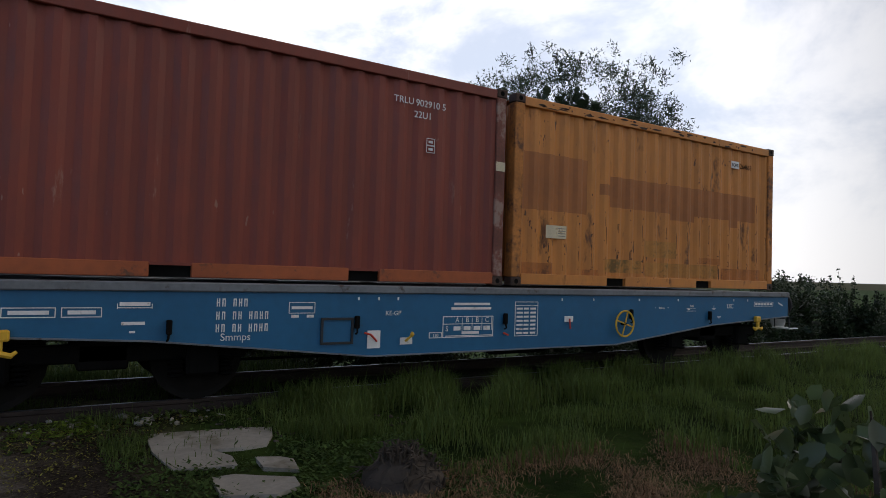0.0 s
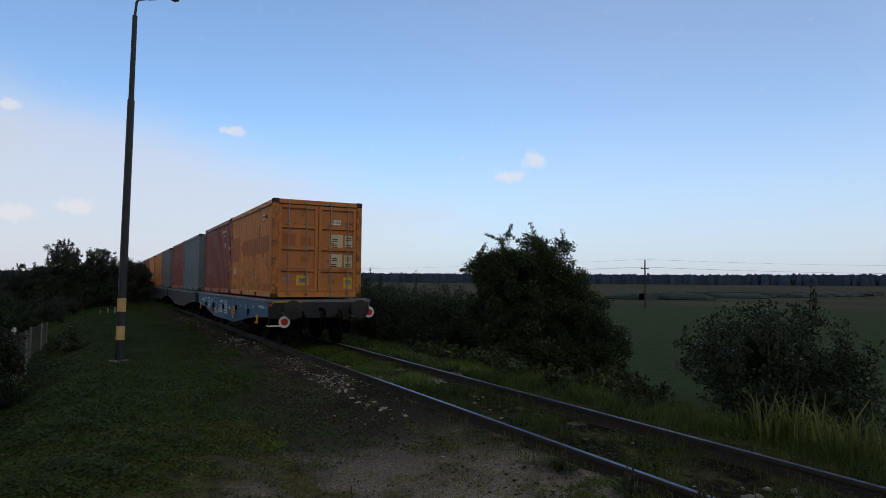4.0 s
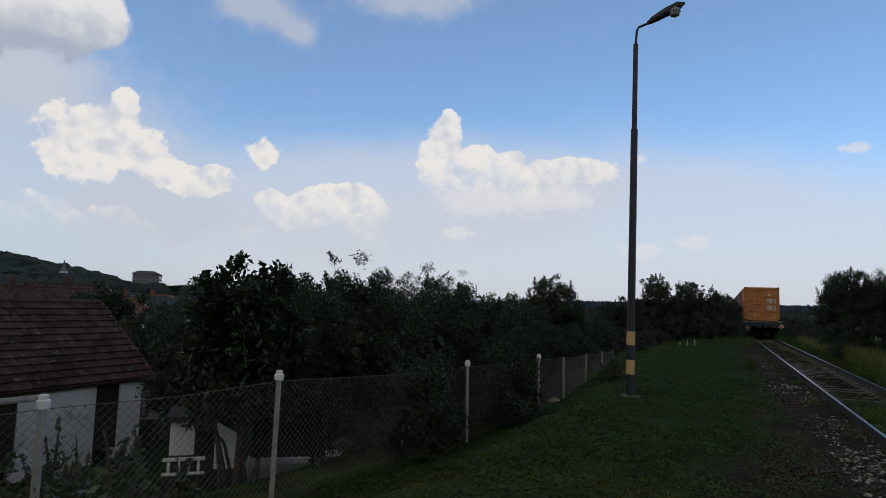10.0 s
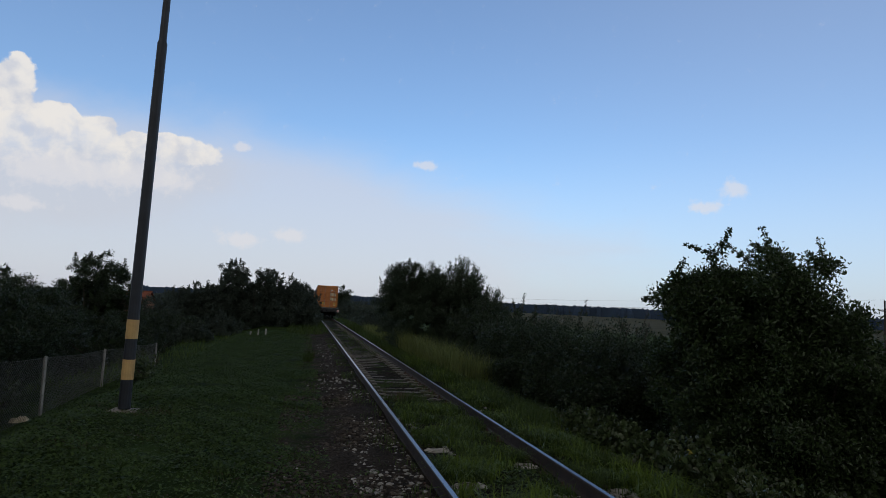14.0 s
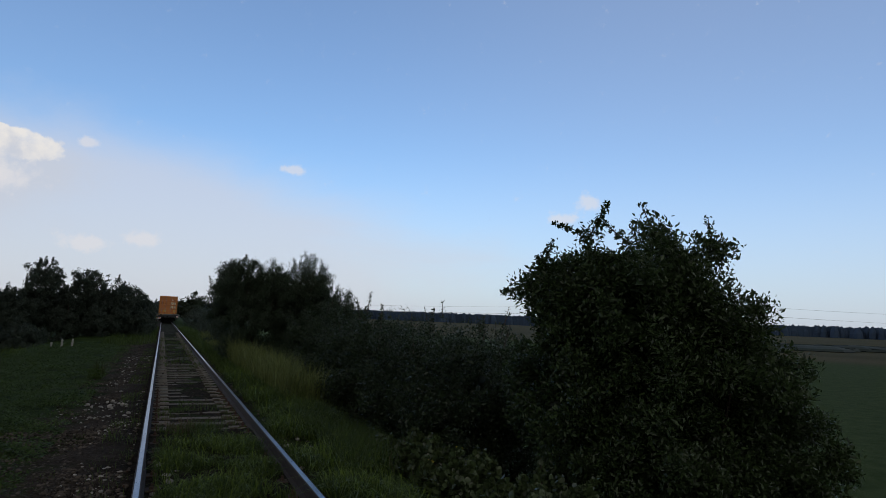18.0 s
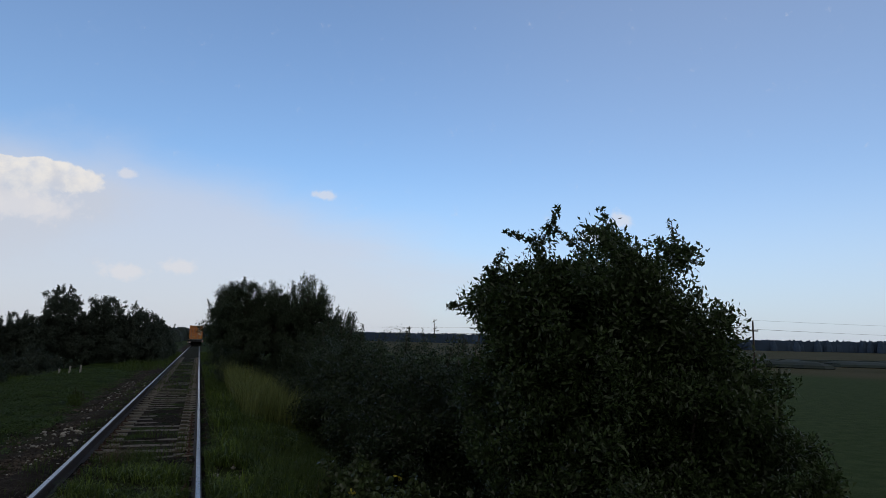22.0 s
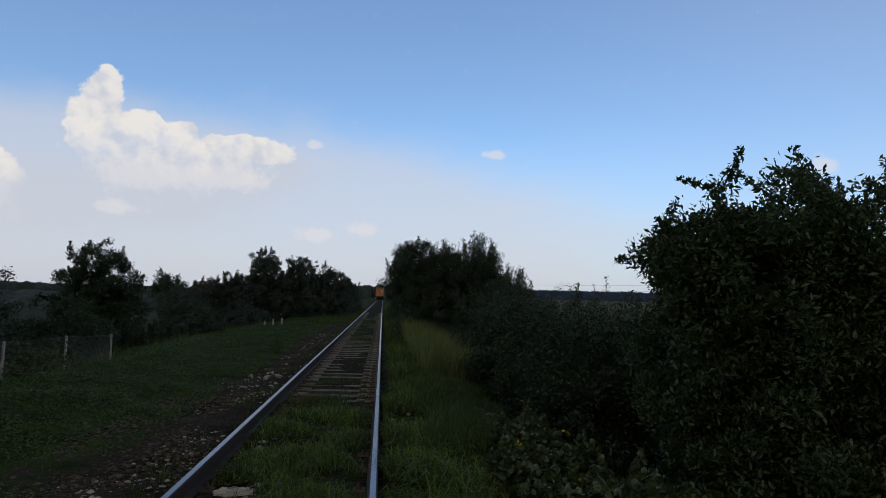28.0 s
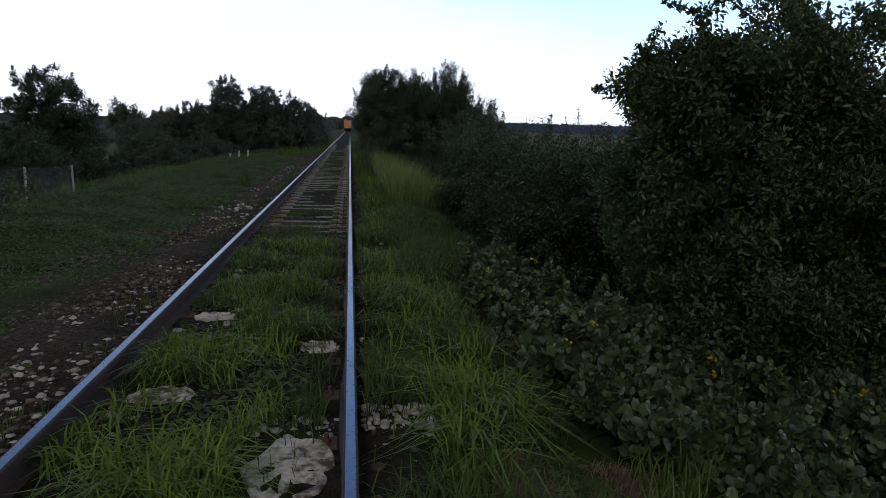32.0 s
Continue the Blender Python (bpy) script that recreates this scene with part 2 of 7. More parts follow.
def material(name, colour, rough=0.7, metal=0.0, vary=0.25, scale=3.0, stain=None, stain_amount=0.0, stain_scale=1.2,
             bump=0.0, bump_scale=60.0, island=0.0, through_light=0.0, spec=0.4, stretch=(1, 1, 1), chips=None):
    """A surface with variation at two scales, optional stains, fine relief, and a shift per piece."""
    if name in MATS:
        return MATS[name]
    m = bpy.data.materials.new(name)
    m.use_nodes = True
    t = m.node_tree
    n = Net(t)
    t.nodes.clear()
    out = t.nodes.new("ShaderNodeOutputMaterial")
    p = t.nodes.new("ShaderNodeBsdfPrincipled")
    at = n.vec("MULTIPLY", t.nodes.new("ShaderNodeTexCoord").outputs["Object"], stretch)
    dark = tuple(c * (1 - vary) for c in colour)
    light = tuple(min(1, c * (1 + vary)) for c in colour)
    broad, fine_ = n.noise(at, scale, 4), n.noise(at, scale * 9, 3)
    both = n.math("ADD", n.math("MULTIPLY", broad, 0.6), n.math("MULTIPLY", fine_, 0.4))
    c = n.mix(n.ramp(both, 0.3, 0.7), dark, light)
    if island:
        geo = t.nodes.new("ShaderNodeNewGeometry")
        c = n.mix(n.ramp(geo.outputs["Random Per Island"], 0, 1, 0, 1), n.mix(island, c, (0, 0, 0)), n.mix(island * 0.5, c, light))
    if stain:
        mask = n.ramp(n.math("ADD", n.noise(at, stain_scale, 6, 0.65), n.math("MULTIPLY", n.noise(at, stain_scale * 7, 4), 0.35)),
                      0.88 - 0.45 * stain_amount, 0.98 - 0.3 * stain_amount)
        c = n.mix(mask, c, stain)
    if chips:
        place = n.math("ADD", n.noise(at, 9.0, 3, 0.65), n.math("MULTIPLY", n.noise(at, 0.9, 3), 0.35))
        c = n.mix(n.ramp(place, chips[1], chips[1] + 0.035), c, chips[0])
    n.put(p.inputs["Base Color"], c)
    n.put(p.inputs["Roughness"], n.ramp(fine_, 0.2, 0.8, max(0.05, rough - 0.1), min(1, rough + 0.1)))
    p.inputs["Metallic"].default_value = metal
    p.inputs["Specular IOR Level"].default_value = spec
    if bump:
        b = t.nodes.new("ShaderNodeBump")
        b.inputs["Strength"].default_value, b.inputs["Distance"].default_value = bump, 0.01
        n.put(b.inputs["Height"], n.noise(at, bump_scale, 5))
        n.put(p.inputs["Normal"], b.outputs[0])
    surface = p.outputs[0]
    if through_light:
        tr = t.nodes.new("ShaderNodeBsdfTranslucent")
        n.put(tr.inputs[0], n.mix(0.5, c, tuple(min(1, v * 1.8) for v in light)))
        ms = t.nodes.new("ShaderNodeMixShader")
        ms.inputs[0].default_value = through_light
        n.put(ms.inputs[1], surface)
        n.put(ms.inputs[2], tr.outputs[0])
        surface = ms.outputs[0]
    n.put(out.inputs[0], surface)
    MATS[name] = m
    return m


M_RAIL = material("rail_steel_head", (0.125, 0.145, 0.185), 0.34, 1.0, 0.12, 4, spec=0.5)
steel = M_RAIL.node_tree
steel_bsdf = next(q for q in steel.nodes if q.type == "BSDF_PRINCIPLED")
grind = steel.nodes.new("ShaderNodeTangent")      # grinding marks run along the rail
grind.direction_type, grind.axis = "RADIAL", "Y"
steel.links.new(grind.outputs[0], steel_bsdf.inputs["Tangent"])
steel_bsdf.inputs["Anisotropic"].default_value = 0.9
M_RAILSIDE = material("rail_rust", (0.034, 0.023, 0.018), 0.8, 0.0, 0.35, 6, bump=0.3)
M_SLEEPER = material("sleeper_concrete", (0.17, 0.155, 0.135), 0.9, 0, 0.3, 2.5, (0.06, 0.05, 0.03), 0.45, 1.5, 0.5, 50, spec=0.12)
M_STONE = material("ballast_stone", (0.095, 0.078, 0.064), 0.9, 0, 0.4, 8, island=0.75, spec=0.12)
M_CONCRETE = material("old_concrete", (0.29, 0.265, 0.23), 0.9, 0, 0.2, 3, (0.16, 0.14, 0.10), 0.5, 1.0, 0.4, 40)
M_ORANGE = material("orange_paint", (0.54, 0.205, 0.045), 0.55, 0, 0.14, 1.2, (0.16, 0.06, 0.02), 0.28, 2.2, 0.15, 30, stretch=(1, 1, 0.4), chips=((0.11, 0.042, 0.018), 0.85))
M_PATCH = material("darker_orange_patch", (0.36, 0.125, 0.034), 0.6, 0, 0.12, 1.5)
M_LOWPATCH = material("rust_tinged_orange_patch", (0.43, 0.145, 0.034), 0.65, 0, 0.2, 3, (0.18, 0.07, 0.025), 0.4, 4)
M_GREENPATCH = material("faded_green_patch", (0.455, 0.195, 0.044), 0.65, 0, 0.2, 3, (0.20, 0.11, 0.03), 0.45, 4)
M_ORANGERAIL = material("faded_orange_red_rail", (0.34, 0.085, 0.028), 0.6, 0, 0.2, 1.2, (0.12, 0.05, 0.03), 0.3, 3.0)
M_MAROON = material("maroon_paint", (0.200, 0.042, 0.026), 0.55, 0, 0.16, 1.0, (0.30, 0.16, 0.12), 0.10, 2.4, 0.15, 30, stretch=(1, 1, 0.3), chips=((0.28, 0.15, 0.11), 0.90))
M_TEAL = material("grey_blue_paint", (0.10, 0.15, 0.165), 0.55, 0, 0.16, 1.0, (0.12, 0.06, 0.04), 0.12, 2.0)
M_GREYBOX = material("dull_grey_paint", (0.13, 0.13, 0.135), 0.6, 0, 0.16, 1.0, (0.10, 0.05, 0.03), 0.15, 2.0)
M_RUST = material("rusty_steel", (0.060, 0.034, 0.024), 0.85, 0, 0.45, 5, (0.03, 0.02, 0.015), 0.4, 6)
M_BLUE = material("blue_wagon_paint", (0.013, 0.108, 0.222), 0.45, 0, 0.12, 0.9, (0.04, 0.05, 0.07), 0.12, 2.0)
M_DARKWAGON = material("dark_wagon_paint", (0.022, 0.024, 0.027), 0.6, 0, 0.25, 2)
M_DECK = material("grey_deck_steel", (0.16, 0.17, 0.18), 0.6, 0.2, 0.25, 2, (0.07, 0.05, 0.04), 0.3, 3)
# Black lowered far, so the shade under the wagons is in the colour.
M_BLACK = material("near_black_with_shade", (0.006, 0.0057, 0.0054), 0.9, 0, 0.35, 4, spec=0.08)
M_YELLOW = material("yellow_paint", (0.62, 0.36, 0.03), 0.5, 0, 0.15, 5)
M_WHITE = material("white_paint", (0.72, 0.71, 0.68), 0.6, 0, 0.10, 6, (0.3, 0.26, 0.2), 0.2, 9)
M_LABEL = material("weathered_label", (0.62, 0.53, 0.36), 0.7, 0, 0.12, 6, (0.35, 0.22, 0.1), 0.3, 6)
M_YELLOWLABEL = material("yellow_label", (0.62, 0.42, 0.04), 0.6, 0, 0.15, 6)
M_RED = material("red_signal_paint", (0.50, 0.035, 0.02), 0.45, 0, 0.1, 6)
M_STEELBAR = material("galvanised_bar", (0.27, 0.235, 0.20), 0.5, 0.5, 0.2, 6, (0.2, 0.11, 0.05), 0.35, 8)
M_LAMPPOST = material("dark_post_paint", (0.028, 0.032, 0.040), 0.5, 0.2, 0.25, 4)
M_BAND = material("faded_yellow_band", (0.55, 0.36, 0.15), 0.7, 0, 0.15, 8)
M_LAMPGLASS = material("lamp_bowl", (0.25, 0.27, 0.29), 0.2, 0, 0.1, 5, spec=0.6)
M_POST = material("pale_concrete_post", (0.30, 0.29, 0.265), 0.9, 0, 0.2, 7, (0.14, 0.13, 0.10), 0.4, 5, 0.4, 70)
M_WIRE = material("grey_wire", (0.14, 0.14, 0.135), 0.6, 0.2, 0.2, 10)
M_BARK = material("bark", (0.055, 0.042, 0.032), 0.9, 0, 0.35, 8, bump=0.5, bump_scale=40)
M_LEAF_ELDER = material("elder_leaf", (0.040, 0.064, 0.021), 0.42, 0, 0.35, 0.9, island=0.6, spec=0.32, through_light=0.25)
M_LEAF_HEDGE = material("hedge_leaf", (0.028, 0.045, 0.018), 0.42, 0, 0.38, 0.7, island=0.6, spec=0.34, through_light=0.22)
M_LEAF_WILLOW = material("willow_leaf", (0.038, 0.058, 0.030), 0.55, 0, 0.3, 0.6, island=0.4, through_light=0.25)
# Lighter grey-green: the haze of distance is painted into this leaf.
M_LEAF_FAR = material("haze_paled_leaf", (0.056, 0.073, 0.054), 0.6, 0, 0.3, 0.5, island=0.4, through_light=0.25, spec=0.25)
M_LEAF_BRAMBLE = material("bramble_leaf", (0.060, 0.086, 0.031), 0.42, 0, 0.25, 1.5, island=0.6, through_light=0.22)
M_LEAF_YELLOW = material("yellowed_leaf", (0.36, 0.31, 0.035), 0.6, 0, 0.2, 3, island=0.3, through_light=0.2)
# Paler and greyer than the other willow leaf.
M_LEAF_PALE = material("pale_willow_leaf", (0.150, 0.170, 0.128), 0.6, 0, 0.3, 0.6, island=0.35, through_light=0.35, spec=0.3)
M_LEAF_YOUNG = material("glossy_young_leaf", (0.075, 0.105, 0.045), 0.34, 0, 0.25, 1.5, island=0.5, spec=0.5, through_light=0.25)
M_BUFFER = material("worn_grey_buffer_steel", (0.028, 0.028, 0.030), 0.6, 0.1, 0.35, 4, (0.05, 0.035, 0.025), 0.3, 6, spec=0.3)
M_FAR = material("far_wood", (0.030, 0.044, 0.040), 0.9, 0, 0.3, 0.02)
# Blue distance haze is mixed into this wood colour.
M_FARHAZE = material("wood_with_painted_haze", (0.034, 0.058, 0.10), 0.95, 0, 0.2, 0.01)
M_FRESH = material("fresh_grass", (0.130, 0.190, 0.030), 0.5, 0, 0.3, 0.9, island=0.45, through_light=0.35, spec=0.12)
M_GRASS = material("grass_blade", (0.066, 0.098, 0.024), 0.6, 0, 0.3, 0.7, island=0.5, through_light=0.3, spec=0.12)
M_WILD = material("wild_grass_blade", (0.098, 0.140, 0.036), 0.6, 0, 0.35, 0.7, island=0.5, through_light=0.32, spec=0.14)
M_STRAW = material("brown_straw", (0.26, 0.165, 0.095), 0.8, 0, 0.3, 2, island=0.5, spec=0.12)
M_REED = material("tall_pale_grass", (0.16, 0.185, 0.06), 0.6, 0, 0.3, 0.7, island=0.5, through_light=0.3, spec=0.12)
M_DRY = material("dry_stalks", (0.15, 0.115, 0.075), 0.8, 0, 0.3, 2, island=0.5, spec=0.12)
M_HERB = material("mat_forming_herb", (0.060, 0.098, 0.026), 0.65, 0, 0.4, 0.8, island=0.5, through_light=0.2, spec=0.12)
M_MOSS = material("yellow_green_moss", (0.19, 0.18, 0.045), 0.8, 0, 0.35, 1.0, island=0.5, through_light=0.2, spec=0.12)
M_BRICKWALL = material("brown_brick_wall", (0.20, 0.115, 0.075), 0.9, 0, 0.2, 1.0)
M_TILE = material("weathered_roof_tile", (0.070, 0.036, 0.030), 0.85, 0, 0.45, 1.3, (0.17, 0.15, 0.13), 0.30, 3.5, island=0.6)
M_REDROOF = material("red_roof", (0.19, 0.062, 0.036), 0.85, 0, 0.25, 0.6, (0.1, 0.07, 0.05), 0.3, 1)
M_PLASTER = material("white_plaster", (0.68, 0.68, 0.66), 0.9, 0, 0.06, 1.5, (0.4, 0.38, 0.34), 0.3, 1.2)
M_DARKWOOD = material("dark_door_wood", (0.035, 0.024, 0.018), 0.7, 0, 0.3, 5)
M_GLASS = material("window_glass", (0.02, 0.025, 0.03), 0.08, 0, 0.1, 3, spec=0.8)
M_GREYWALL = material("grey_render", (0.17, 0.165, 0.165), 0.9, 0, 0.12, 0.2)


def ground_material():
    """Short herbs, bare gravel along the track and by the road, and far fields."""
    m = bpy.data.materials.new("ground_cover")
    m.use_nodes = True
    t = m.node_tree
    n = Net(t)
    p = t.nodes["Principled BSDF"]
    at = t.nodes.new("ShaderNodeTexCoord").outputs["Object"]
    s = t.nodes.new("ShaderNodeSeparateXYZ")
    n.put(s.inputs[0], at)
    x, y = s.outputs[0], s.outputs[1]
    wob = n.math("MULTIPLY", n.math("SUBTRACT", n.noise(at, 0.55, 5, 0.6), 0.5), 2.6)
    patch = n.math("MULTIPLY", n.math("SUBTRACT", n.noise(at, 2.2, 5, 0.65), 0.5), 1.6)
    xw = n.math("ADD", x, n.math("ADD", wob, patch))
    # bare gravel beside the left rail, broad in the south, narrow in the north
    reach = n.ramp(y, -4.0, 6.0, -3.9, -1.9)
    bare = n.math("MULTIPLY", n.ramp(n.math("SUBTRACT", xw, reach), -0.35, 0.35), n.ramp(xw, -0.9, -0.2, 1.0, 0.0))
    bed = n.math("MULTIPLY", n.ramp(x, -1.5, -0.9), n.ramp(x, 0.9, 1.3, 1.0, 0.0))
    grass = n.mix(n.ramp(n.noise(at, 1.1, 6, 0.65), 0.3, 0.7), (0.010, 0.019, 0.005), (0.044, 0.074, 0.016))
    grass = n.mix(n.ramp(n.noise(at, 14, 4), 0.55, 0.75, 0.0, 0.4), grass, (0.060, 0.045, 0.025))
    mossy = n.mix(n.ramp(n.noise(at, 3.5, 6, 0.7), 0.35, 0.65), (0.055, 0.052, 0.026), (0.17, 0.155, 0.07))
    grass = n.mix(n.math("MULTIPLY", n.ramp(n.math("ADD", y, wob), -3.5, 0.5, 1.0, 0.0), n.math("MULTIPLY", n.ramp(n.math("ADD", y, patch), -12.0, -10.5), n.ramp(xw, -8.4, -6.4))), grass, mossy)
    gravel = n.mix(n.ramp(n.noise(at, 30, 4, 0.7), 0.3, 0.7), (0.012, 0.0095, 0.0075), (0.078, 0.062, 0.048))
    gravel = n.mix(n.ramp(n.noise(at, 1.3, 4), 0.45, 0.65, 0.0, 0.55), gravel, (0.018, 0.013, 0.010))
    pale = n.mix(n.ramp(n.noise(at, 45, 4, 0.75), 0.3, 0.7), (0.13, 0.108, 0.090), (0.48, 0.415, 0.355))
    pale = n.mix(n.ramp(n.noise(at, 0.8, 5, 0.65), 0.5, 0.7, 0.0, 0.75), pale, (0.10, 0.075, 0.06))
    pale = n.mix(n.ramp(n.noise(at, 1.7, 5, 0.7), 0.56, 0.66, 0.0, 0.7), pale, (0.085, 0.095, 0.028))
    gravel = n.mix(n.math("MULTIPLY", n.ramp(n.math("ADD", y, n.math("MULTIPLY", wob, 1.2)), -4.5, -1.0, 1.0, 0.0), n.ramp(n.math("ADD", y, patch), -10.8, -9.4)), gravel, pale)
    bare = n.math("MULTIPLY", bare, n.ramp(n.math("ADD", y, n.math("MULTIPLY", patch, 0.6)), -11.9, -11.0))
    soil = n.mix(n.ramp(n.noise(at, 9, 5, 0.7), 0.35, 0.65), (0.011, 0.009, 0.007), (0.036, 0.029, 0.022))
    c = n.mix(bare, grass, gravel)
    c = n.mix(n.math("MULTIPLY", bed, n.ramp(n.noise(at, 1.6, 5), 0.35, 0.55)), c, soil)
    # the crop field in the east, and dry meadow beyond
    east = n.ramp(x, 11.0, 14.0)
    crop = n.mix(n.ramp(n.noise(at, 1.5, 5), 0.3, 0.7), (0.034, 0.060, 0.018), (0.060, 0.088, 0.030))
    meadow = n.mix(n.ramp(n.noise(at, 0.02, 5), 0.35, 0.65), (0.060, 0.060, 0.030), (0.088, 0.080, 0.044))
    crop = n.mix(n.ramp(n.math("ADD", x, n.math("MULTIPLY", y, 0.2)), 95.0, 125.0), crop, meadow)
    c = n.mix(east, c, crop)
    # wooded and built-up low ground in the west
    west = n.mix(n.ramp(n.noise(at, 0.05, 6), 0.3, 0.7), (0.022, 0.034, 0.018), (0.055, 0.065, 0.035))
    c = n.mix(n.ramp(x, -30.0, -14.0, 1.0, 0.0), c, west)
    n.put(p.inputs["Base Color"], c)
    p.inputs["Roughness"].default_value = 0.95
    p.inputs["Specular IOR Level"].default_value = 0.04
    b = t.nodes.new("ShaderNodeBump")
    b.inputs["Strength"].default_value, b.inputs["Distance"].default_value = 1.0, 0.045
    n.put(b.inputs["Height"], n.math("ADD", n.noise(at, 9, 6, 0.7), n.math("MULTIPLY", n.noise(at, 70, 3), 0.4)))
    n.put(p.inputs["Normal"], b.outputs[0])
    return m


M_GROUND = ground_material()

# ---------------------------------------------------------------- mesh helpers


def np_mesh(name, verts, faces, smooth=False):
    me = bpy.data.meshes.new(name)
    verts, faces = np.asarray(verts, np.float32), np.asarray(faces, np.int32)
    k = faces.shape[1]
    me.vertices.add(len(verts))
    me.vertices.foreach_set("co", verts.ravel())
    me.loops.add(faces.size)
    me.loops.foreach_set("vertex_index", faces.ravel())
    me.polygons.add(len(faces))
    me.polygons.foreach_set("loop_start", np.arange(0, faces.size, k, dtype=np.int32))
    me.update(calc_edges=True)
    if smooth:
        me.polygons.foreach_set("use_smooth", np.ones(len(faces), bool))
    return me


class Build:
    """Collects simple solids into one mesh."""

    def __init__(self):
        self.v, self.f = [], []

    def add(self, verts, faces):
        n = len(self.v)
        self.v += [tuple(p) for p in verts]
        self.f += [tuple(i + n for i in f) for f in faces]
        return self

    def box(self, lo, hi, chamfer=0.0):
        if chamfer <= 0:
            v = [(x, y, z) for x in (lo[0], hi[0]) for y in (lo[1], hi[1]) for z in (lo[2], hi[2])]
            return self.add(v, [(0, 1, 3, 2), (4, 6, 7, 5), (0, 4, 5, 1), (2, 3, 7, 6), (0, 2, 6, 4), (1, 5, 7, 3)])
        bm = bmesh.new()
        bmesh.ops.create_cube(bm, size=1.0)
        for q in bm.verts:
            q.co = Vector([(lo[i] + hi[i]) / 2 + q.co[i] * (hi[i] - lo[i]) for i in range(3)])
        bmesh.ops.bevel(bm, geom=bm.edges[:], offset=chamfer, segments=1, affect="EDGES", profile=0.5)
        bm.verts.index_update()
        self.add([q.co for q in bm.verts], [[q.index for q in f.verts] for f in bm.faces])
        bm.free()
        return self

    def tube(self, path, radii, sides=8, caps=True):
        path = [Vector(p) for p in path]
        rings = []
        for i, p in enumerate(path):
            d = (path[min(i + 1, len(path) - 1)] - path[max(i - 1, 0)]).normalized()
            u = d.orthogonal().normalized() if i == 0 else (u - d * u.dot(d)).normalized()
            t = d.cross(u)
            r = radii[i] if hasattr(radii, "__len__") else radii
            rings.append([p + (u * math.cos(a) + t * math.sin(a)) * r for a in (2 * math.pi * k / sides for k in range(sides))])
        v = [q for ring in rings for q in ring]
        f = [(i * sides + k, i * sides + (k + 1) % sides, (i + 1) * sides + (k + 1) % sides, (i + 1) * sides + k)
             for i in range(len(path) - 1) for k in range(sides)]
        if caps:
            f += [tuple(range(sides))[::-1], tuple(range(len(v) - sides, len(v)))]
        return self.add(v, f)

    def lathe(self, profile, centre, axis="z", sides=20):
        """profile: (radius, along) pairs."""
        v, c = [], Vector(centre)
        for r, h in profile:
            for k in range(sides):
                a = 2 * math.pi * k / sides
                x, y = r * math.cos(a), r * math.sin(a)
                v.append(c + Vector({"z": (x, y, h), "x": (h, x, y), "y": (x, h, y)}[axis]))
        f = [(i * sides + k, i * sides + (k + 1) % sides, (i + 1) * sides + (k + 1) % sides, (i + 1) * sides + k)
             for i in range(len(profile) - 1) for k in range(sides)]
        f += [tuple(range(sides))[::-1], tuple(range(len(v) - sides, len(v)))]
        return self.add(v, f)

    def prism(self, outline, axis, lo, hi):
        """An outline of 2D points, pushed along an axis."""
        n = len(outline)
        put = {"x": lambda p, h: (h, p[0], p[1]), "y": lambda p, h: (p[0], h, p[1]), "z": lambda p, h: (p[0], p[1], h)}[axis]
        v = [put(p, lo) for p in outline] + [put(p, hi) for p in outline]
        f = [(k, (k + 1) % n, n + (k + 1) % n, n + k) for k in range(n)] + [tuple(range(n))[::-1], tuple(range(n, 2 * n))]
        return self.add(v, f)

    def mesh(self, name, smooth=False):
        me = bpy.data.meshes.new(name)
        me.from_pydata(self.v, [], self.f)
        if smooth:
            me.polygons.foreach_set("use_smooth", np.ones(len(me.polygons), bool))
        bm = bmesh.new()
        bm.from_mesh(me)
        bmesh.ops.recalc_face_normals(bm, faces=bm.faces)
        bm.to_mesh(me)
        bm.free()
        return me


def part(name, shape, mat, parent=None, label="", smooth=False, at=None):
    """Links a mesh as one object under a thing, or as a thing."""
    me = shape.mesh(name, smooth) if isinstance(shape, Build) else shape
    if not me.materials:
        me.materials.append(mat)
    ob = new(name, me)
    if parent is not None:
        ob.parent = parent
    if at is not None:
        ob.matrix_basis = at
    return tagged(ob, label)


def thing(name, at, label, category, group="", kind=""):
    ob = new(name)
    ob.empty_display_size = 0.2
    ob.matrix_basis = at
    return tagged(ob, label, category, group, kind)


def lettering(text, size, mat, parent, m, name="lettering"):
    cu = bpy.data.curves.new("letters", "FONT")
    cu.body, cu.size, cu.extrude, cu.align_x = text, size, 0.0015, "CENTER"
    tmp = bpy.data.objects.new("letters", cu)
    scene.collection.objects.link(tmp)
    bpy.context.view_layer.update()
    me = bpy.data.meshes.new_from_object(tmp.evaluated_get(bpy.context.evaluated_depsgraph_get()))
    bpy.data.objects.remove(tmp)
    me.materials.clear()
    return part(name, me, mat, parent, at=m)


# ---------------------------------------------------------------- ground
def ease(v, a, b):
    q = np.clip((v - a) / (b - a), 0, 1)
    return q * q * (3 - 2 * q)


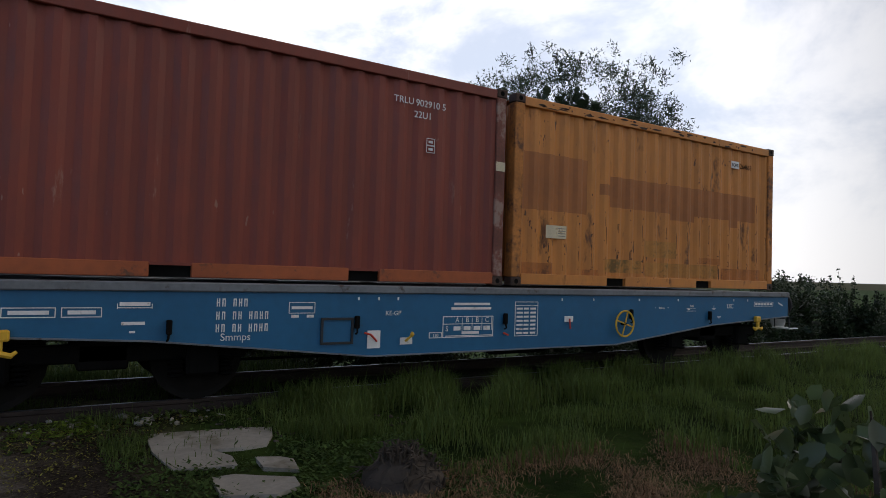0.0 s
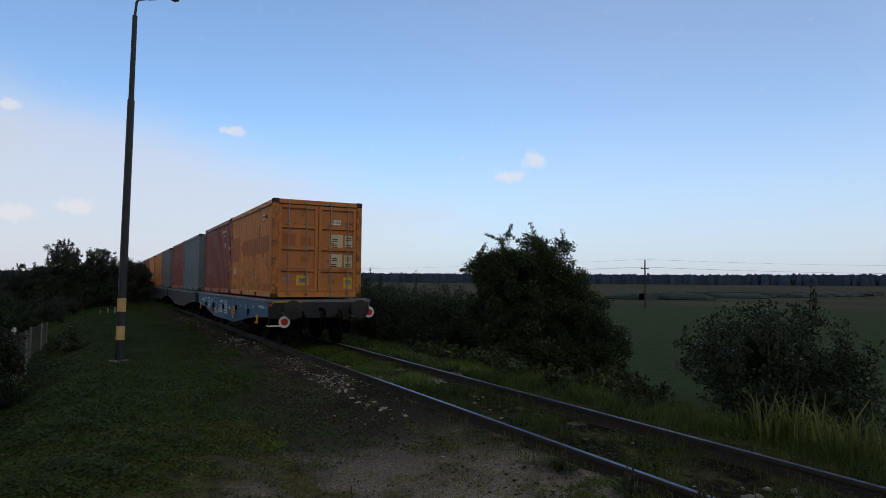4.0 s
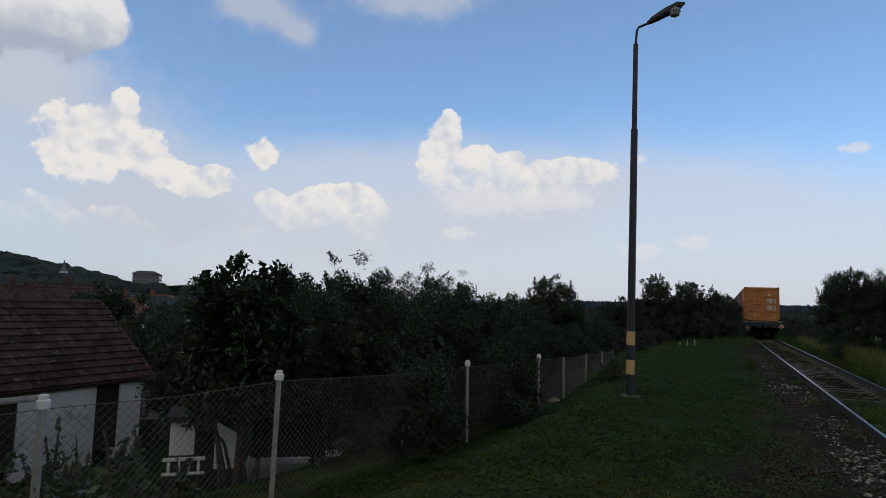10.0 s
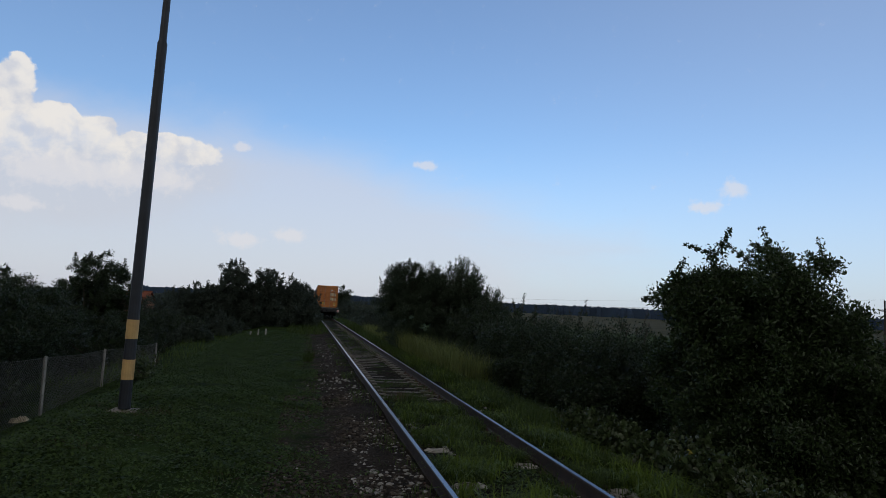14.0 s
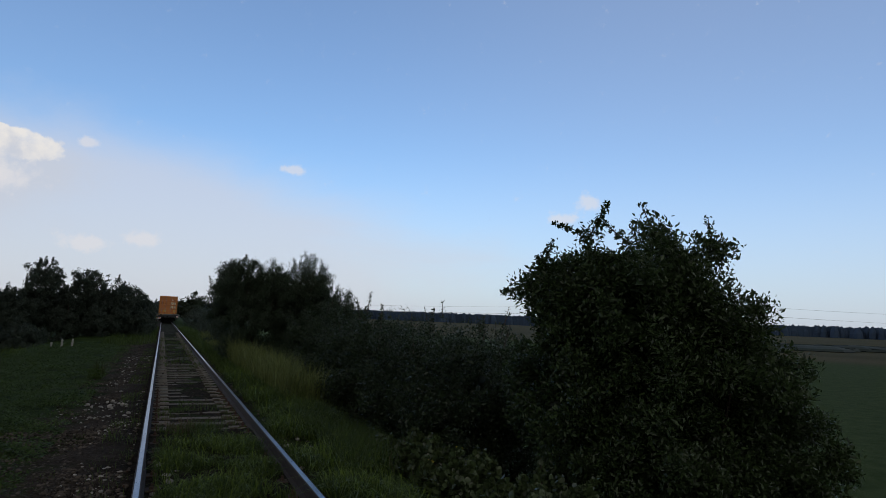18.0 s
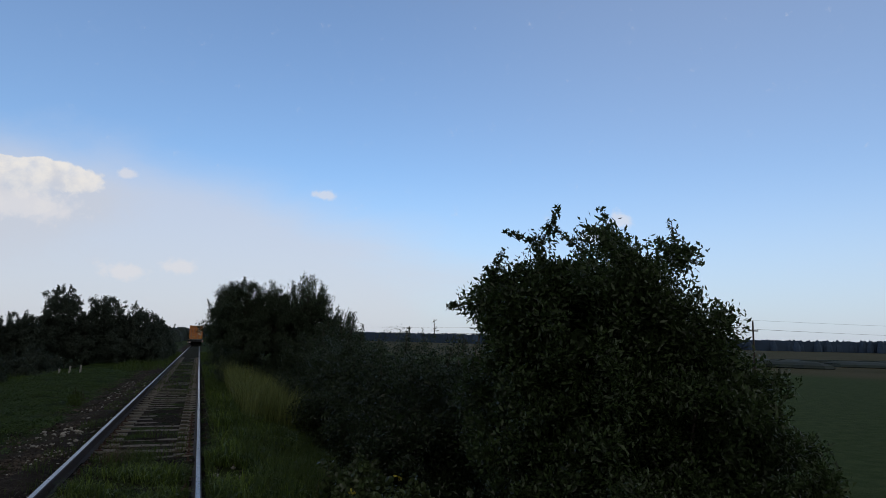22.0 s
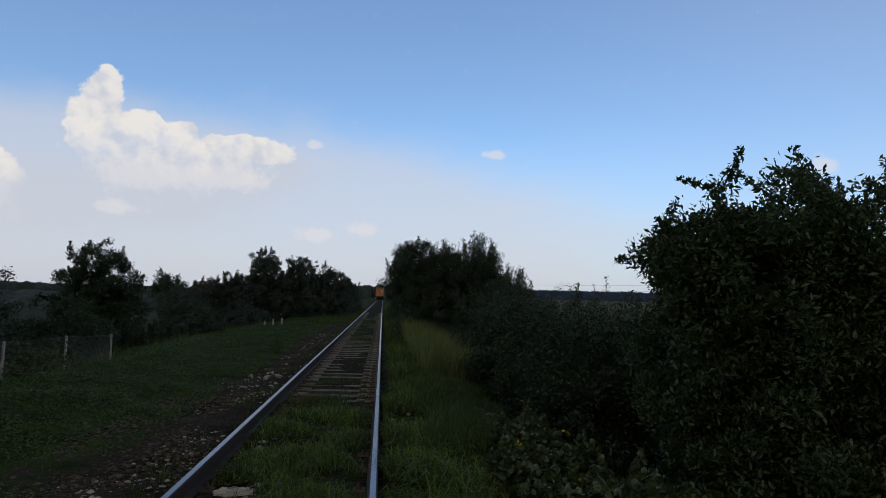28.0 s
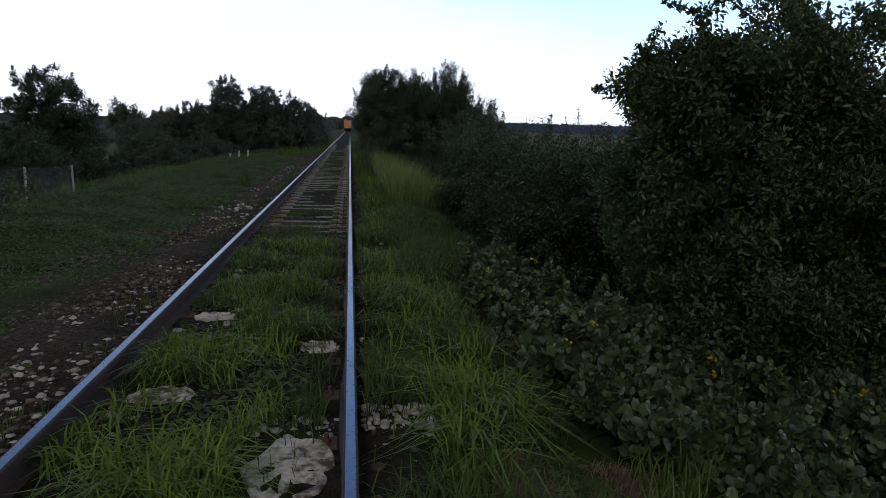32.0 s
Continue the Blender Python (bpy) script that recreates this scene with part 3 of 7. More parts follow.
def ground_z(x, y):
    x, y = np.asarray(x, float), np.asarray(y, float)
    z = 0.0 * x
    z = z + 0.16 * np.exp(-((x + 4.7) / 1.3) ** 2) * ease(y, -6, 3) * (1 - ease(y, 7, 13))
    z = z - (0.15 + 0.20 * ease(y, -3, 3)) * ease(-x, 5.0, 6.8)
    z = z - 2.9 * ease(-x, 7.2, 15.0)
    z = z + 0.055 * ease(np.abs(x), 0.79, 0.84) * (1 - ease(np.abs(x), 1.25, 1.9))
    z = z - 1.1 * ease(x, 1.6, 4.5) - 0.9 * ease(x, 5.0, 12.0)
    # low ground far off rises slowly, with a hill in the north-west
    far = np.hypot(x, y)
    z = z - 2.0 * ease(np.abs(y), 60, 400) * ease(-x, 9, 40)
    z = z + 48 * np.exp(-(((x + 760) / 200) ** 2 + ((y - 380) / 230) ** 2))
    z = z + 8.0 * ease(far, 700, 2600)
    return z


def grid_axis(inner, step, outer, ratio):
    out, v, s = [0.0], 0.0, step
    while v < outer:
        if v >= inner:
            s *= ratio
        v += s
        out.append(v)
    return np.array(out)


gx = np.r_[np.arange(0, 3.3, 0.15), 3.3 + grid_axis(6, 0.3, 4200, 1.11)]
gy = grid_axis(28, 0.5, 4200, 1.10)
GX, GY = np.meshgrid(np.r_[-gx[:0:-1], gx], np.r_[-gy[:0:-1], gy] + 4.0)
GZ = ground_z(GX, GY)
near = np.exp(-(np.hypot(GX, GY - 4) / 26) ** 2)
bumps = np.array([[noise.noise(Vector((px * 0.9, py * 0.9, 0.3))) for px, py in zip(rx, ry)] for rx, ry in zip(GX, GY)])
inside = (np.abs(GX) < 0.68) & (GY > 8.5) & (GY < 60)
GZ = GZ + near * bumps * 0.035 * (np.abs(GX) > 1.0) + np.where(np.abs(GX) < 1.3, 0.012 + 0.02 * bumps, 0.0) - 0.035 * inside
ny_, nx_ = GX.shape
idx = np.arange(nx_ * ny_).reshape(ny_, nx_)
quads = np.stack([idx[:-1, :-1], idx[:-1, 1:], idx[1:, 1:], idx[1:, :-1]], -1).reshape(-1, 4)
ground = part("ground", np_mesh("ground", np.stack([GX, GY, GZ], -1).reshape(-1, 3), quads, True), M_GROUND)
tagged(ground, "trodden ground with short herbs, gravel and fields", "ground", kind="structure")

# ---------------------------------------------------------------- the track
RT = 0.17                      # rail top over the sleepers
track = thing("railway_track", pose(0, 0, 0), "single railway track of worn rails on concrete sleepers", "railway track", kind="structure")
RAIL = [(-0.0625, 0.0), (0.0625, 0.0), (0.0625, 0.012), (0.012, 0.03), (0.010, 0.118), (0.034, 0.130), (0.036, 0.160), (0.030, 0.1685),
        (-0.030, 0.1685), (-0.036, 0.160), (-0.034, 0.130), (-0.010, 0.118), (-0.012, 0.03), (-0.0625, 0.012)]
for sx in (-0.7525, 0.7525):
    rail = part("rail", Build().prism([(sx + p[0], p[1]) for p in RAIL], "y", -120, 420), M_RAILSIDE, track, "rusty rail with a polished head")
    part("rail_head", Build().prism([(sx - 0.025, 0.1675), (sx + 0.025, 0.1675), (sx + 0.022, RT), (sx - 0.022, RT)], "y", -120, 420), M_RAIL, rail)


def sleeper_mesh(seed):
    r = random.Random(seed)
    b = Build()
    w0 = 0.125 + r.uniform(-0.01, 0.01)
    for lo, hi, top in ((-1.22, -0.42, 0.005), (-0.42, 0.42, -0.022), (0.42, 1.22, 0.005)):
        b.prism([(-w0, -0.16), (w0, -0.16), (w0 * 0.86, top - 0.012), (w0 * 0.8, top), (-w0 * 0.8, top), (-w0 * 0.86, top - 0.012)], "x", lo, hi)
    return b.mesh("sleeper")


# ---------------------------------------------------------------- the train
L_BOX, W_BOX, H_BOX, Z_BOX = 6.058, 1.219, 2.591, 1.435


def corrugated(length, height, depth=0.036, period=0.278):
    """A wall in the y-z plane whose waves run upright, from y 0 to length; the outer face at x 0."""
    n = int(round(length / period))
    p = length / n
    prof = [(0, 0.0)]
    for k in range(n):
        y = k * p
        prof += [(y + p * 0.26, 0.0), (y + p * 0.5, depth), (y + p * 0.76, depth), (y + p, 0.0)]
    b = Build()
    for (y0, x0), (y1, x1) in zip(prof, prof[1:]):
        b.add([(x0, y0, 0), (x1, y1, 0), (x1, y1, height), (x0, y0, height)], [(0, 1, 2, 3)])
        b.add([(x0 + 0.02, y0, 0), (x1 + 0.02, y1, 0), (x1 + 0.02, y1, height), (x0 + 0.02, y0, height)], [(3, 2, 1, 0)])
    return b


def container(name, at, paint, label, kind):
    """A twenty-foot box: doors at y 0, which is the train's rear."""
    c = thing(name, at, label, "container", "shipping containers on the train")
    W, L, H = W_BOX, L_BOX, H_BOX
    for sgn, nm in ((-1, "side_wall"), (1, "side_wall")):
        me = corrugated(L - 0.32, H - 0.30).mesh("side_wall")
        m = pose(-W + 0.03, 0.16, 0.16) if sgn < 0 else pose(W - 0.03, L - 0.16, 0.16, 0, 0, 180)
        part(nm, me, paint, c, at=m)
        x0, x1 = (-W, -W + 0.06) if sgn < 0 else (W - 0.06, W)
        part("top_rail", Build().box((x0, 0.16, H - 0.145), (x1, L - 0.16, H - 0.02), 0.008), paint, c)
        pockets = ((1.80, 2.19), (3.88, 4.27))
        edges = [0.16, *[v for p in pockets for v in p], L - 0.16]
        for y0, y1 in zip(edges[::2], edges[1::2]):
            part("bottom_rail", Build().box((x0, y0, 0.02), (x1, y1, 0.165), 0.006), M_ORANGERAIL if kind == "maroon" else paint, c)
        for y0, y1 in pockets:
            part("pocket_top", Build().box((x0, y0, 0.135), (x1, y1, 0.165)), paint, c)
        for y0, y1 in pockets:
            # A solid black block stands for the shade inside the hollow pocket.
            part("dark_pocket_block", Build().box((x0 + 0.05 if sgn < 0 else x0 - 0.10, y0, 0.02), (x1 + 0.10 if sgn < 0 else x1 - 0.05, y1, 0.135)), M_BLACK, c)
        for y in (0.0, L - 0.16):
            part("corner_post", Build().box((-W + 0.004 if sgn < 0 else W - 0.15, y + 0.004, 0.118), (-W + 0.15 if sgn < 0 else W - 0.004, y + 0.156, H - 0.118), 0.01),
                 M_RUSTY_ORANGE if kind == "orange" else M_RUSTY_MAROON if kind == "maroon" else paint, c)
            for z in (0.0, H - 0.118):
                b = Build().box((-W if sgn < 0 else W - 0.162, y - 0.009, z), (-W + 0.162 if sgn < 0 else W, y + 0.169, z + 0.118), 0.012)
                cast = part("corner_casting", b, M_RUST, c)
                # A flat black disc paints the shaded hole of the casting.
                part("dark_slot_disc", Build().lathe([(0.03, 0), (0.036, 0.004)], (-W - 0.0025 if sgn < 0 else W - 0.0015, y + 0.08, z + 0.058), "x", 12), M_BLACK, cast)
    part("roof", corrugated(L - 0.2, 2 * W - 0.12, 0.02, 0.42).mesh("roof"), paint, c, at=pose(-W + 0.06, 0.1, H - 0.028, 0, 90, 0))
    part("floor", Build().box((-W + 0.07, 0.1, 0.14), (W - 0.07, L - 0.1, 0.17)), M_BLACK, c)
    front = corrugated(2 * W - 0.30, H - 0.25).mesh("front_wall")
    part("front_wall", front, paint, c, at=pose(-W + 0.15, L - 0.03, 0.125, 0, 0, -90))
    part("door_header", Build().box((-W + 0.15, 0.0, H - 0.13), (W - 0.15, 0.10, H - 0.01), 0.01), paint, c)
    part("door_sill", Build().box((-W + 0.15, 0.0, 0.02), (W - 0.15, 0.10, 0.15), 0.01), paint, c)
    dh = H - 0.31
    leaf_paint = M_DOORORANGE if kind == "orange" else paint
    for sgn in (-1, 1):
        x0, x1 = (-W + 0.155, -0.008) if sgn < 0 else (0.008, W - 0.155)
        door = part("door", Build().box((x0, 0.07, 0.16), (x1, 0.11, 0.16 + dh)), leaf_paint, c, "painted steel door leaf with pressed panels")
        frame_ = Build()
        for lo, hi in (((x0, 0.02, 0.16), (x0 + 0.09, 0.075, 0.16 + dh)), ((x1 - 0.09, 0.02, 0.16), (x1, 0.075, 0.16 + dh)),
                       ((x0 + 0.09, 0.02, 0.16), (x1 - 0.09, 0.075, 0.25)), ((x0 + 0.09, 0.02, 0.07 + dh), (x1 - 0.09, 0.075, 0.16 + dh))):
            frame_.box(lo, hi, 0.006)
        part("door_frame", frame_, leaf_paint, door)
        for k in range(1, 4):
            z = 0.16 + dh * k / 4
            part("door_rib", Build().prism([(0.071, z - 0.06), (0.02, z - 0.035), (0.02, z + 0.035), (0.071, z + 0.06)], "x", x0 + 0.09, x1 - 0.09), leaf_paint, door)
        for fx in (0.30, 0.76):
            x = x0 + (x1 - x0) * (fx if sgn > 0 else 1 - fx)
            bar = part("locking_bar", Build().tube([(x, -0.012, 0.06), (x, -0.012, H - 0.05)], 0.0175, 8), M_STEELBAR, door, "galvanised locking bar")
            for z in (0.10, 0.62, 1.28, 1.95, H - 0.09):
                part("guide", Build().box((x - 0.045, -0.022, z - 0.03), (x + 0.045, 0.035, z + 0.03), 0.006), M_STEELBAR, bar)
            h = part("handle", Build().tube([(x, -0.035, 0.80), (x - 0.10, -0.05, 0.79), (x - 0.34 * (1 if fx < 0.5 else 0.7), -0.05, 0.765)], 0.012, 6), M_STEELBAR, bar)
        for z in (0.35, 0.9, 1.5, 2.1):
            xh = -W + 0.10 if sgn < 0 else W - 0.16
            part("hinge", Build().box((xh, -0.008, z - 0.05), (xh + 0.06, 0.03, z + 0.05), 0.008), paint, door)
    return c


# Shade on the rear face is put into the doors' own orange.
M_DOORORANGE = material("shade_toned_door_orange", (0.48, 0.178, 0.054), 0.55, 0, 0.14, 1.2, (0.25, 0.11, 0.04), 0.25, 2.2, 0.15, 30, chips=((0.14, 0.06, 0.03), 0.87))
M_RUSTY_MAROON = material("rust_worn_maroon", (0.17, 0.060, 0.042), 0.75, 0, 0.35, 3, (0.30, 0.20, 0.16), 0.42, 3.0)
M_RUSTY_ORANGE = material("rust_worn_orange", (0.45, 0.17, 0.04), 0.75, 0, 0.3, 3, (0.12, 0.052, 0.026), 0.55, 2.6)


def plate(parent, name, mat, face, y, z, wy, hz, x, label=""):
    """A thin painted field on a side (face 'x') or on the doors (face 'y')."""
    if face == "x":
        b = Build().box((x - 0.003, y - wy / 2, z - hz / 2), (x, y + wy / 2, z + hz / 2))
    else:
        b = Build().box((y - wy / 2, x - 0.003, z - hz / 2), (y + wy / 2, x, z + hz / 2))
    return part(name, b, mat, parent, label)


def side_text(parent, text, size, mat, x, y, z):
    """Letters on the face that looks to -x; y is the middle."""
    return lettering(text, size, mat, parent, Matrix.Translation((x, y, z)) @ Matrix(((0, 0, -1, 0), (-1, 0, 0, 0), (0, 1, 0, 0), (0, 0, 0, 1))))


def end_text(parent, text, size, mat, x, y, z):
    """Letters on the face that looks to -y."""
    return lettering(text, size, mat, parent, Matrix.Translation((x, y, z)) @ pose(0, 0, 0, 90))


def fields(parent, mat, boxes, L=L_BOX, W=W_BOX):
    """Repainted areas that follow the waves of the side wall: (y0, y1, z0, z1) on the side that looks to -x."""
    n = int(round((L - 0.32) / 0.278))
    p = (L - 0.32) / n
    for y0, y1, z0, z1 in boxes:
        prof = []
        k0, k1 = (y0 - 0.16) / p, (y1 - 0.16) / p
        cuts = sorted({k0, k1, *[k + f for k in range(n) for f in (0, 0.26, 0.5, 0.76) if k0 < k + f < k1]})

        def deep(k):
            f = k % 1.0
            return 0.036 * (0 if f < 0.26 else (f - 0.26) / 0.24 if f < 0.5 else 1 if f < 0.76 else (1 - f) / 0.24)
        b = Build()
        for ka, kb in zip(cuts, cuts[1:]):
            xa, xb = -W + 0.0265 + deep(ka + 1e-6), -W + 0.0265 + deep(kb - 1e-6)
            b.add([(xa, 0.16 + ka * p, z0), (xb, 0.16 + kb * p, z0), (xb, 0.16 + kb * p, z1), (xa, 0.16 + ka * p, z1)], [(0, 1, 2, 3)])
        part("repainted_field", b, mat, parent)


def ring_of(centre, r, tube_r, axis="x", n=28, sides=6):
    pts = []
    for k in range(n + 1):
        a_ = 2 * math.pi * k / n
        pts.append(Vector(centre) + (Vector((0, r * math.cos(a_), r * math.sin(a_))) if axis == "x" else Vector((r * math.cos(a_), 0, r * math.sin(a_)))))
    return Build().tube(pts, tube_r, sides, False)


def wheelset():
    b = Build()
    for x in (-0.75, 0.75):
        o = 1 if x > 0 else -1
        b.lathe([(0.05, -0.01), (0.13, -0.07 * o), (0.40, -0.05 * o), (0.46, -0.065 * o), (0.46, 0.06 * o), (0.40, 0.05 * o), (0.13, 0.07 * o), (0.05, 0.01)], (x, 0, 0), "x", 28)
    b.lathe([(0.08, -0.98), (0.08, 0.98)], (0, 0, 0), "x", 12)
    return b


def flat_wagon(name, at, paint, label, detailed):
    """A four-axle flat wagon with fish-bellied side sills; its last container starts at y 0."""
    wg = thing(name, at, label, "wagon", "flat wagons of the train")
    Y0, Y1 = -0.34, 12.62
    for sx in (-1, 1):
        out = [(Y0, 1.32), (Y0, 0.98), (1.9, 0.86), (4.15, 0.62), (8.10, 0.62), (10.4, 0.86), (Y1, 0.98), (Y1, 1.32)]
        x0, x1 = (-1.36, -1.345) if sx < 0 else (1.345, 1.36)
        sill = part("side_sill", Build().prism(out, "x", x0, x1), paint, wg)
        part("sill_flange", Build().prism([(Y0, 0.98), (1.9, 0.86), (4.15, 0.62), (8.10, 0.62), (10.4, 0.86), (Y1, 0.98), (Y1, 0.965), (10.4, 0.845),
             (8.10, 0.605), (4.15, 0.605), (1.9, 0.845), (Y0, 0.965)], "x", x0 - (0.03 if sx < 0 else 0.06), x1 + (0.06 if sx < 0 else 0.03)), M_DECK, sill)
        part("deck_edge", Build().box((x0 - 0.035 if sx < 0 else x0 - 0.05, Y0, 1.32), (x1 + 0.05 if sx < 0 else x1 + 0.035, Y1, 1.41), 0.012), M_DECK, wg)
    part("deck", Build().box((-1.30, Y0 + 0.02, 1.33), (1.30, Y1 - 0.02, 1.395)), M_DECK, wg)
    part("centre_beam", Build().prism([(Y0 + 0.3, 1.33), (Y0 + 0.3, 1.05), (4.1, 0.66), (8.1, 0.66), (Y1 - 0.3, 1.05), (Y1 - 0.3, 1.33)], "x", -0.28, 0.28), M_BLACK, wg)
    for ye, d in ((Y0, -1), (Y1, 1)):
        part("headstock", Build().box((-1.34, min(ye, ye - 0.08 * d), 0.92), (1.34, max(ye, ye - 0.08 * d), 1.325), 0.01), M_DARKWAGON, wg)
        for x in (-0.875, 0.875):
            bf = part("buffer", Build().lathe([(0.13, 0), (0.13, 0.30 * d), (0.10, 0.31 * d), (0.10, 0.56 * d)], (x, ye, 1.16), "y", 18), M_BUFFER, wg, "dark grey sprung buffer")
            part("buffer_head", Build().lathe([(0.12, 0.54 * d), (0.235, 0.565 * d), (0.24, 0.60 * d), (0.10, 0.62 * d)], (x, ye, 1.16), "y", 24), M_BUFFER, bf)
        part("draw_hook", Build().tube([(0, ye, 1.15), (0, ye + 0.25 * d, 1.15), (0, ye + 0.34 * d, 1.10), (0, ye + 0.30 * d, 1.02), (0, ye + 0.2 * d, 1.03)], [0.05, 0.045, 0.04, 0.035, 0.02], 8), M_BLACK, wg)
        part("screw_coupling", Build().tube([(-0.05, ye + 0.26 * d, 1.06), (-0.06, ye + 0.27 * d, 0.70), (0, ye + 0.27 * d, 0.62), (0.06, ye + 0.27 * d, 0.70), (0.05, ye + 0.26 * d, 1.06)], 0.022, 6), M_BLACK, wg)
        for x in (-0.45, 0.45):
            part("brake_hose", Build().tube([(x, ye, 1.0), (x, ye + 0.16 * d, 0.98), (x * 0.9, ye + 0.24 * d, 0.78), (x * 0.8, ye + 0.16 * d, 0.58), (x * 0.7, ye + 0.1 * d, 0.60)], 0.022, 6), M_BLACK, wg)
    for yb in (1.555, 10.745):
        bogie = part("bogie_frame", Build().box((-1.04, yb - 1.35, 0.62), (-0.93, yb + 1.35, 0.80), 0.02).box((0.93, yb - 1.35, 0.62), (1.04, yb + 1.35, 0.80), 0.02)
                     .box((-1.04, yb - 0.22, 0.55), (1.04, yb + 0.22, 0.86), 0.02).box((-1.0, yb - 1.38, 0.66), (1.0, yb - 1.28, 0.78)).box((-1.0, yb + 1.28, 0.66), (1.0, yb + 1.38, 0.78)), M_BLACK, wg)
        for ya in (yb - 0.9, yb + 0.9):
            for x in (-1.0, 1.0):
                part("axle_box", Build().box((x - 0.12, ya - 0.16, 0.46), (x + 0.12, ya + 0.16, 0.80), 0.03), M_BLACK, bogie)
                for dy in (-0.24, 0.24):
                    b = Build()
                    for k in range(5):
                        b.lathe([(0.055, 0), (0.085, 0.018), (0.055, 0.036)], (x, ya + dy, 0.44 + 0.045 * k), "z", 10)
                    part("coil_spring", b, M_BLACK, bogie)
            axle = part("wheelset", wheelset(), M_WHEELBLACK, wg, "near-black wheels with under-wagon shade in the colour", at=pose(0, ya, RT + 0.46))
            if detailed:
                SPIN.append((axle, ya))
    # Brake gear is not seen; added to fill the dark gap under the deck.
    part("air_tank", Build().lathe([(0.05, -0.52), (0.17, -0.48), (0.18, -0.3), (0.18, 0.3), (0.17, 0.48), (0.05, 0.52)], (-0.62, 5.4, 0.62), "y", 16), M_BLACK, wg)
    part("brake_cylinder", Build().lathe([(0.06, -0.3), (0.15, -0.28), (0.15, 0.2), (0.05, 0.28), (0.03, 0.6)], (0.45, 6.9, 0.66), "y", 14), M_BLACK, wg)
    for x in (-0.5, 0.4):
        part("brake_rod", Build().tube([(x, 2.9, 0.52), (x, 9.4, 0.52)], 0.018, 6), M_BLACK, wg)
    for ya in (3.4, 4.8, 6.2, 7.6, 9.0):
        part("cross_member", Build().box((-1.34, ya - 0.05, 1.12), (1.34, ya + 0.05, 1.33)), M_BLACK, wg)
    return wg


SPIN = []
# Wheels are set near black; the shade under the wagon is in the colour.
M_WHEELBLACK = material("wheel_black_with_shade", (0.010, 0.009, 0.008), 0.8, 0.0, 0.3, 4, spec=0.12)
last_wagon = flat_wagon("flat_wagon", pose(0, 0, 0), M_BLUE, "blue flat wagon with fish-bellied sills at the train's end", True)
orange_box = container("shipping_container", pose(0, 0, Z_BOX), M_ORANGE, "rusty orange shipping container with darker repainted fields", "orange")
maroon_box = container("shipping_container", pose(0, 6.14, Z_BOX), M_MAROON, "maroon shipping container with scratched corrugated sides", "maroon")
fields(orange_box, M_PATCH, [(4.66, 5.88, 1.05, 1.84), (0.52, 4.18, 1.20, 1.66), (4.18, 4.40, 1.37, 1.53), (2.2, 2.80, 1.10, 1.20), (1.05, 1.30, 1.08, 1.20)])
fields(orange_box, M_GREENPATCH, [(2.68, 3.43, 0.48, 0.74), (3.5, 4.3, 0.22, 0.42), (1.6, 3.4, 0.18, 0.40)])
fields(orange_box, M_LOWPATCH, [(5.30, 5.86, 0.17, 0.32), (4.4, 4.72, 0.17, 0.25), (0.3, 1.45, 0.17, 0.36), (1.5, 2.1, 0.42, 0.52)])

# ---------------------------------------------------------------- marks and fittings of the last wagon
XS = -1.3625                   # outer face of the near sill
XP = XS - 0.004


def bars(parent, rows, mat=None):
    """Unreadable or withheld writing: plain bars (y0, y1, z, height) on the near sill."""
    for y0, y1, z, h in rows:
        part("painted_mark", Build().box((XP, y0, z - h / 2), (XS + 0.001, y1, z + h / 2)), mat or M_WHITE, parent)


def frame_mark(parent, y0, y1, z0, z1, wide=0.010):
    b = Build()
    for lo, hi in (((y0, z0), (y1, z0 + wide)), ((y0, z1 - wide), (y1, z1)), ((y0, z0 + wide), (y0 + wide, z1 - wide)), ((y1 - wide, z0 + wide), (y1, z1 - wide))):
        b.box((XP, lo[0], lo[1]), (XS + 0.001, hi[0], hi[1]))
    part("painted_frame", b, M_WHITE, parent)


# load table A, B, C
frame_mark(last_wagon, 6.38, 7.14, 0.79, 1.05)
bars(last_wagon, [(6.38, 7.14, 0.955, 0.008), (6.40, 7.10, 0.81, 0.008)])
for k, ch in enumerate(("A", "B", "B", "C")):
    side_text(last_wagon, ch, 0.085, M_WHITE, XP, 6.93 - 0.15 * k, 0.975)
    bars(last_wagon, [(6.93 - 0.15 * k - 0.05, 6.93 - 0.15 * k + 0.05, 0.90, 0.05), (6.93 - 0.15 * k - 0.077, 6.93 - 0.15 * k - 0.071, 0.95, 0.16)])
side_text(last_wagon, "S", 0.085, M_WHITE, XP, 7.08, 0.87)
bars(last_wagon, [(6.60, 6.86, 0.845, 0.035)])
frame_mark(last_wagon, 7.15, 7.33, 0.79, 0.86, 0.008)
side_text(last_wagon, "120", 0.055, M_WHITE, XP, 7.24, 0.805)
bars(last_wagon, [(6.42, 7.02, 1.145, 0.030), (6.44, 6.98, 1.20, 0.030)])
# braking table
frame_mark(last_wagon, 5.64, 6.03, 0.78, 1.23, 0.008)
for k in range(7):
    bars(last_wagon, [(5.68, 5.77, 0.82 + 0.053 * k, 0.026), (5.80, 5.88, 0.82 + 0.053 * k, 0.026), (5.90, 6.0, 0.82 + 0.053 * k, 0.026)])
bars(last_wagon, [(5.64, 6.03, 1.18, 0.008)])
side_text(last_wagon, "KE-GP", 0.075, M_WHITE, XP, 7.82, 1.07)
side_text(last_wagon, "UIC", 0.11, M_WHITE, XP, 1.41, 1.125)
side_text(last_wagon, "1260", 0.05, M_WHITE, XP, 2.42, 1.15)
side_text(last_wagon, "9.00 m", 0.05, M_WHITE, XP, 3.15, 1.12)
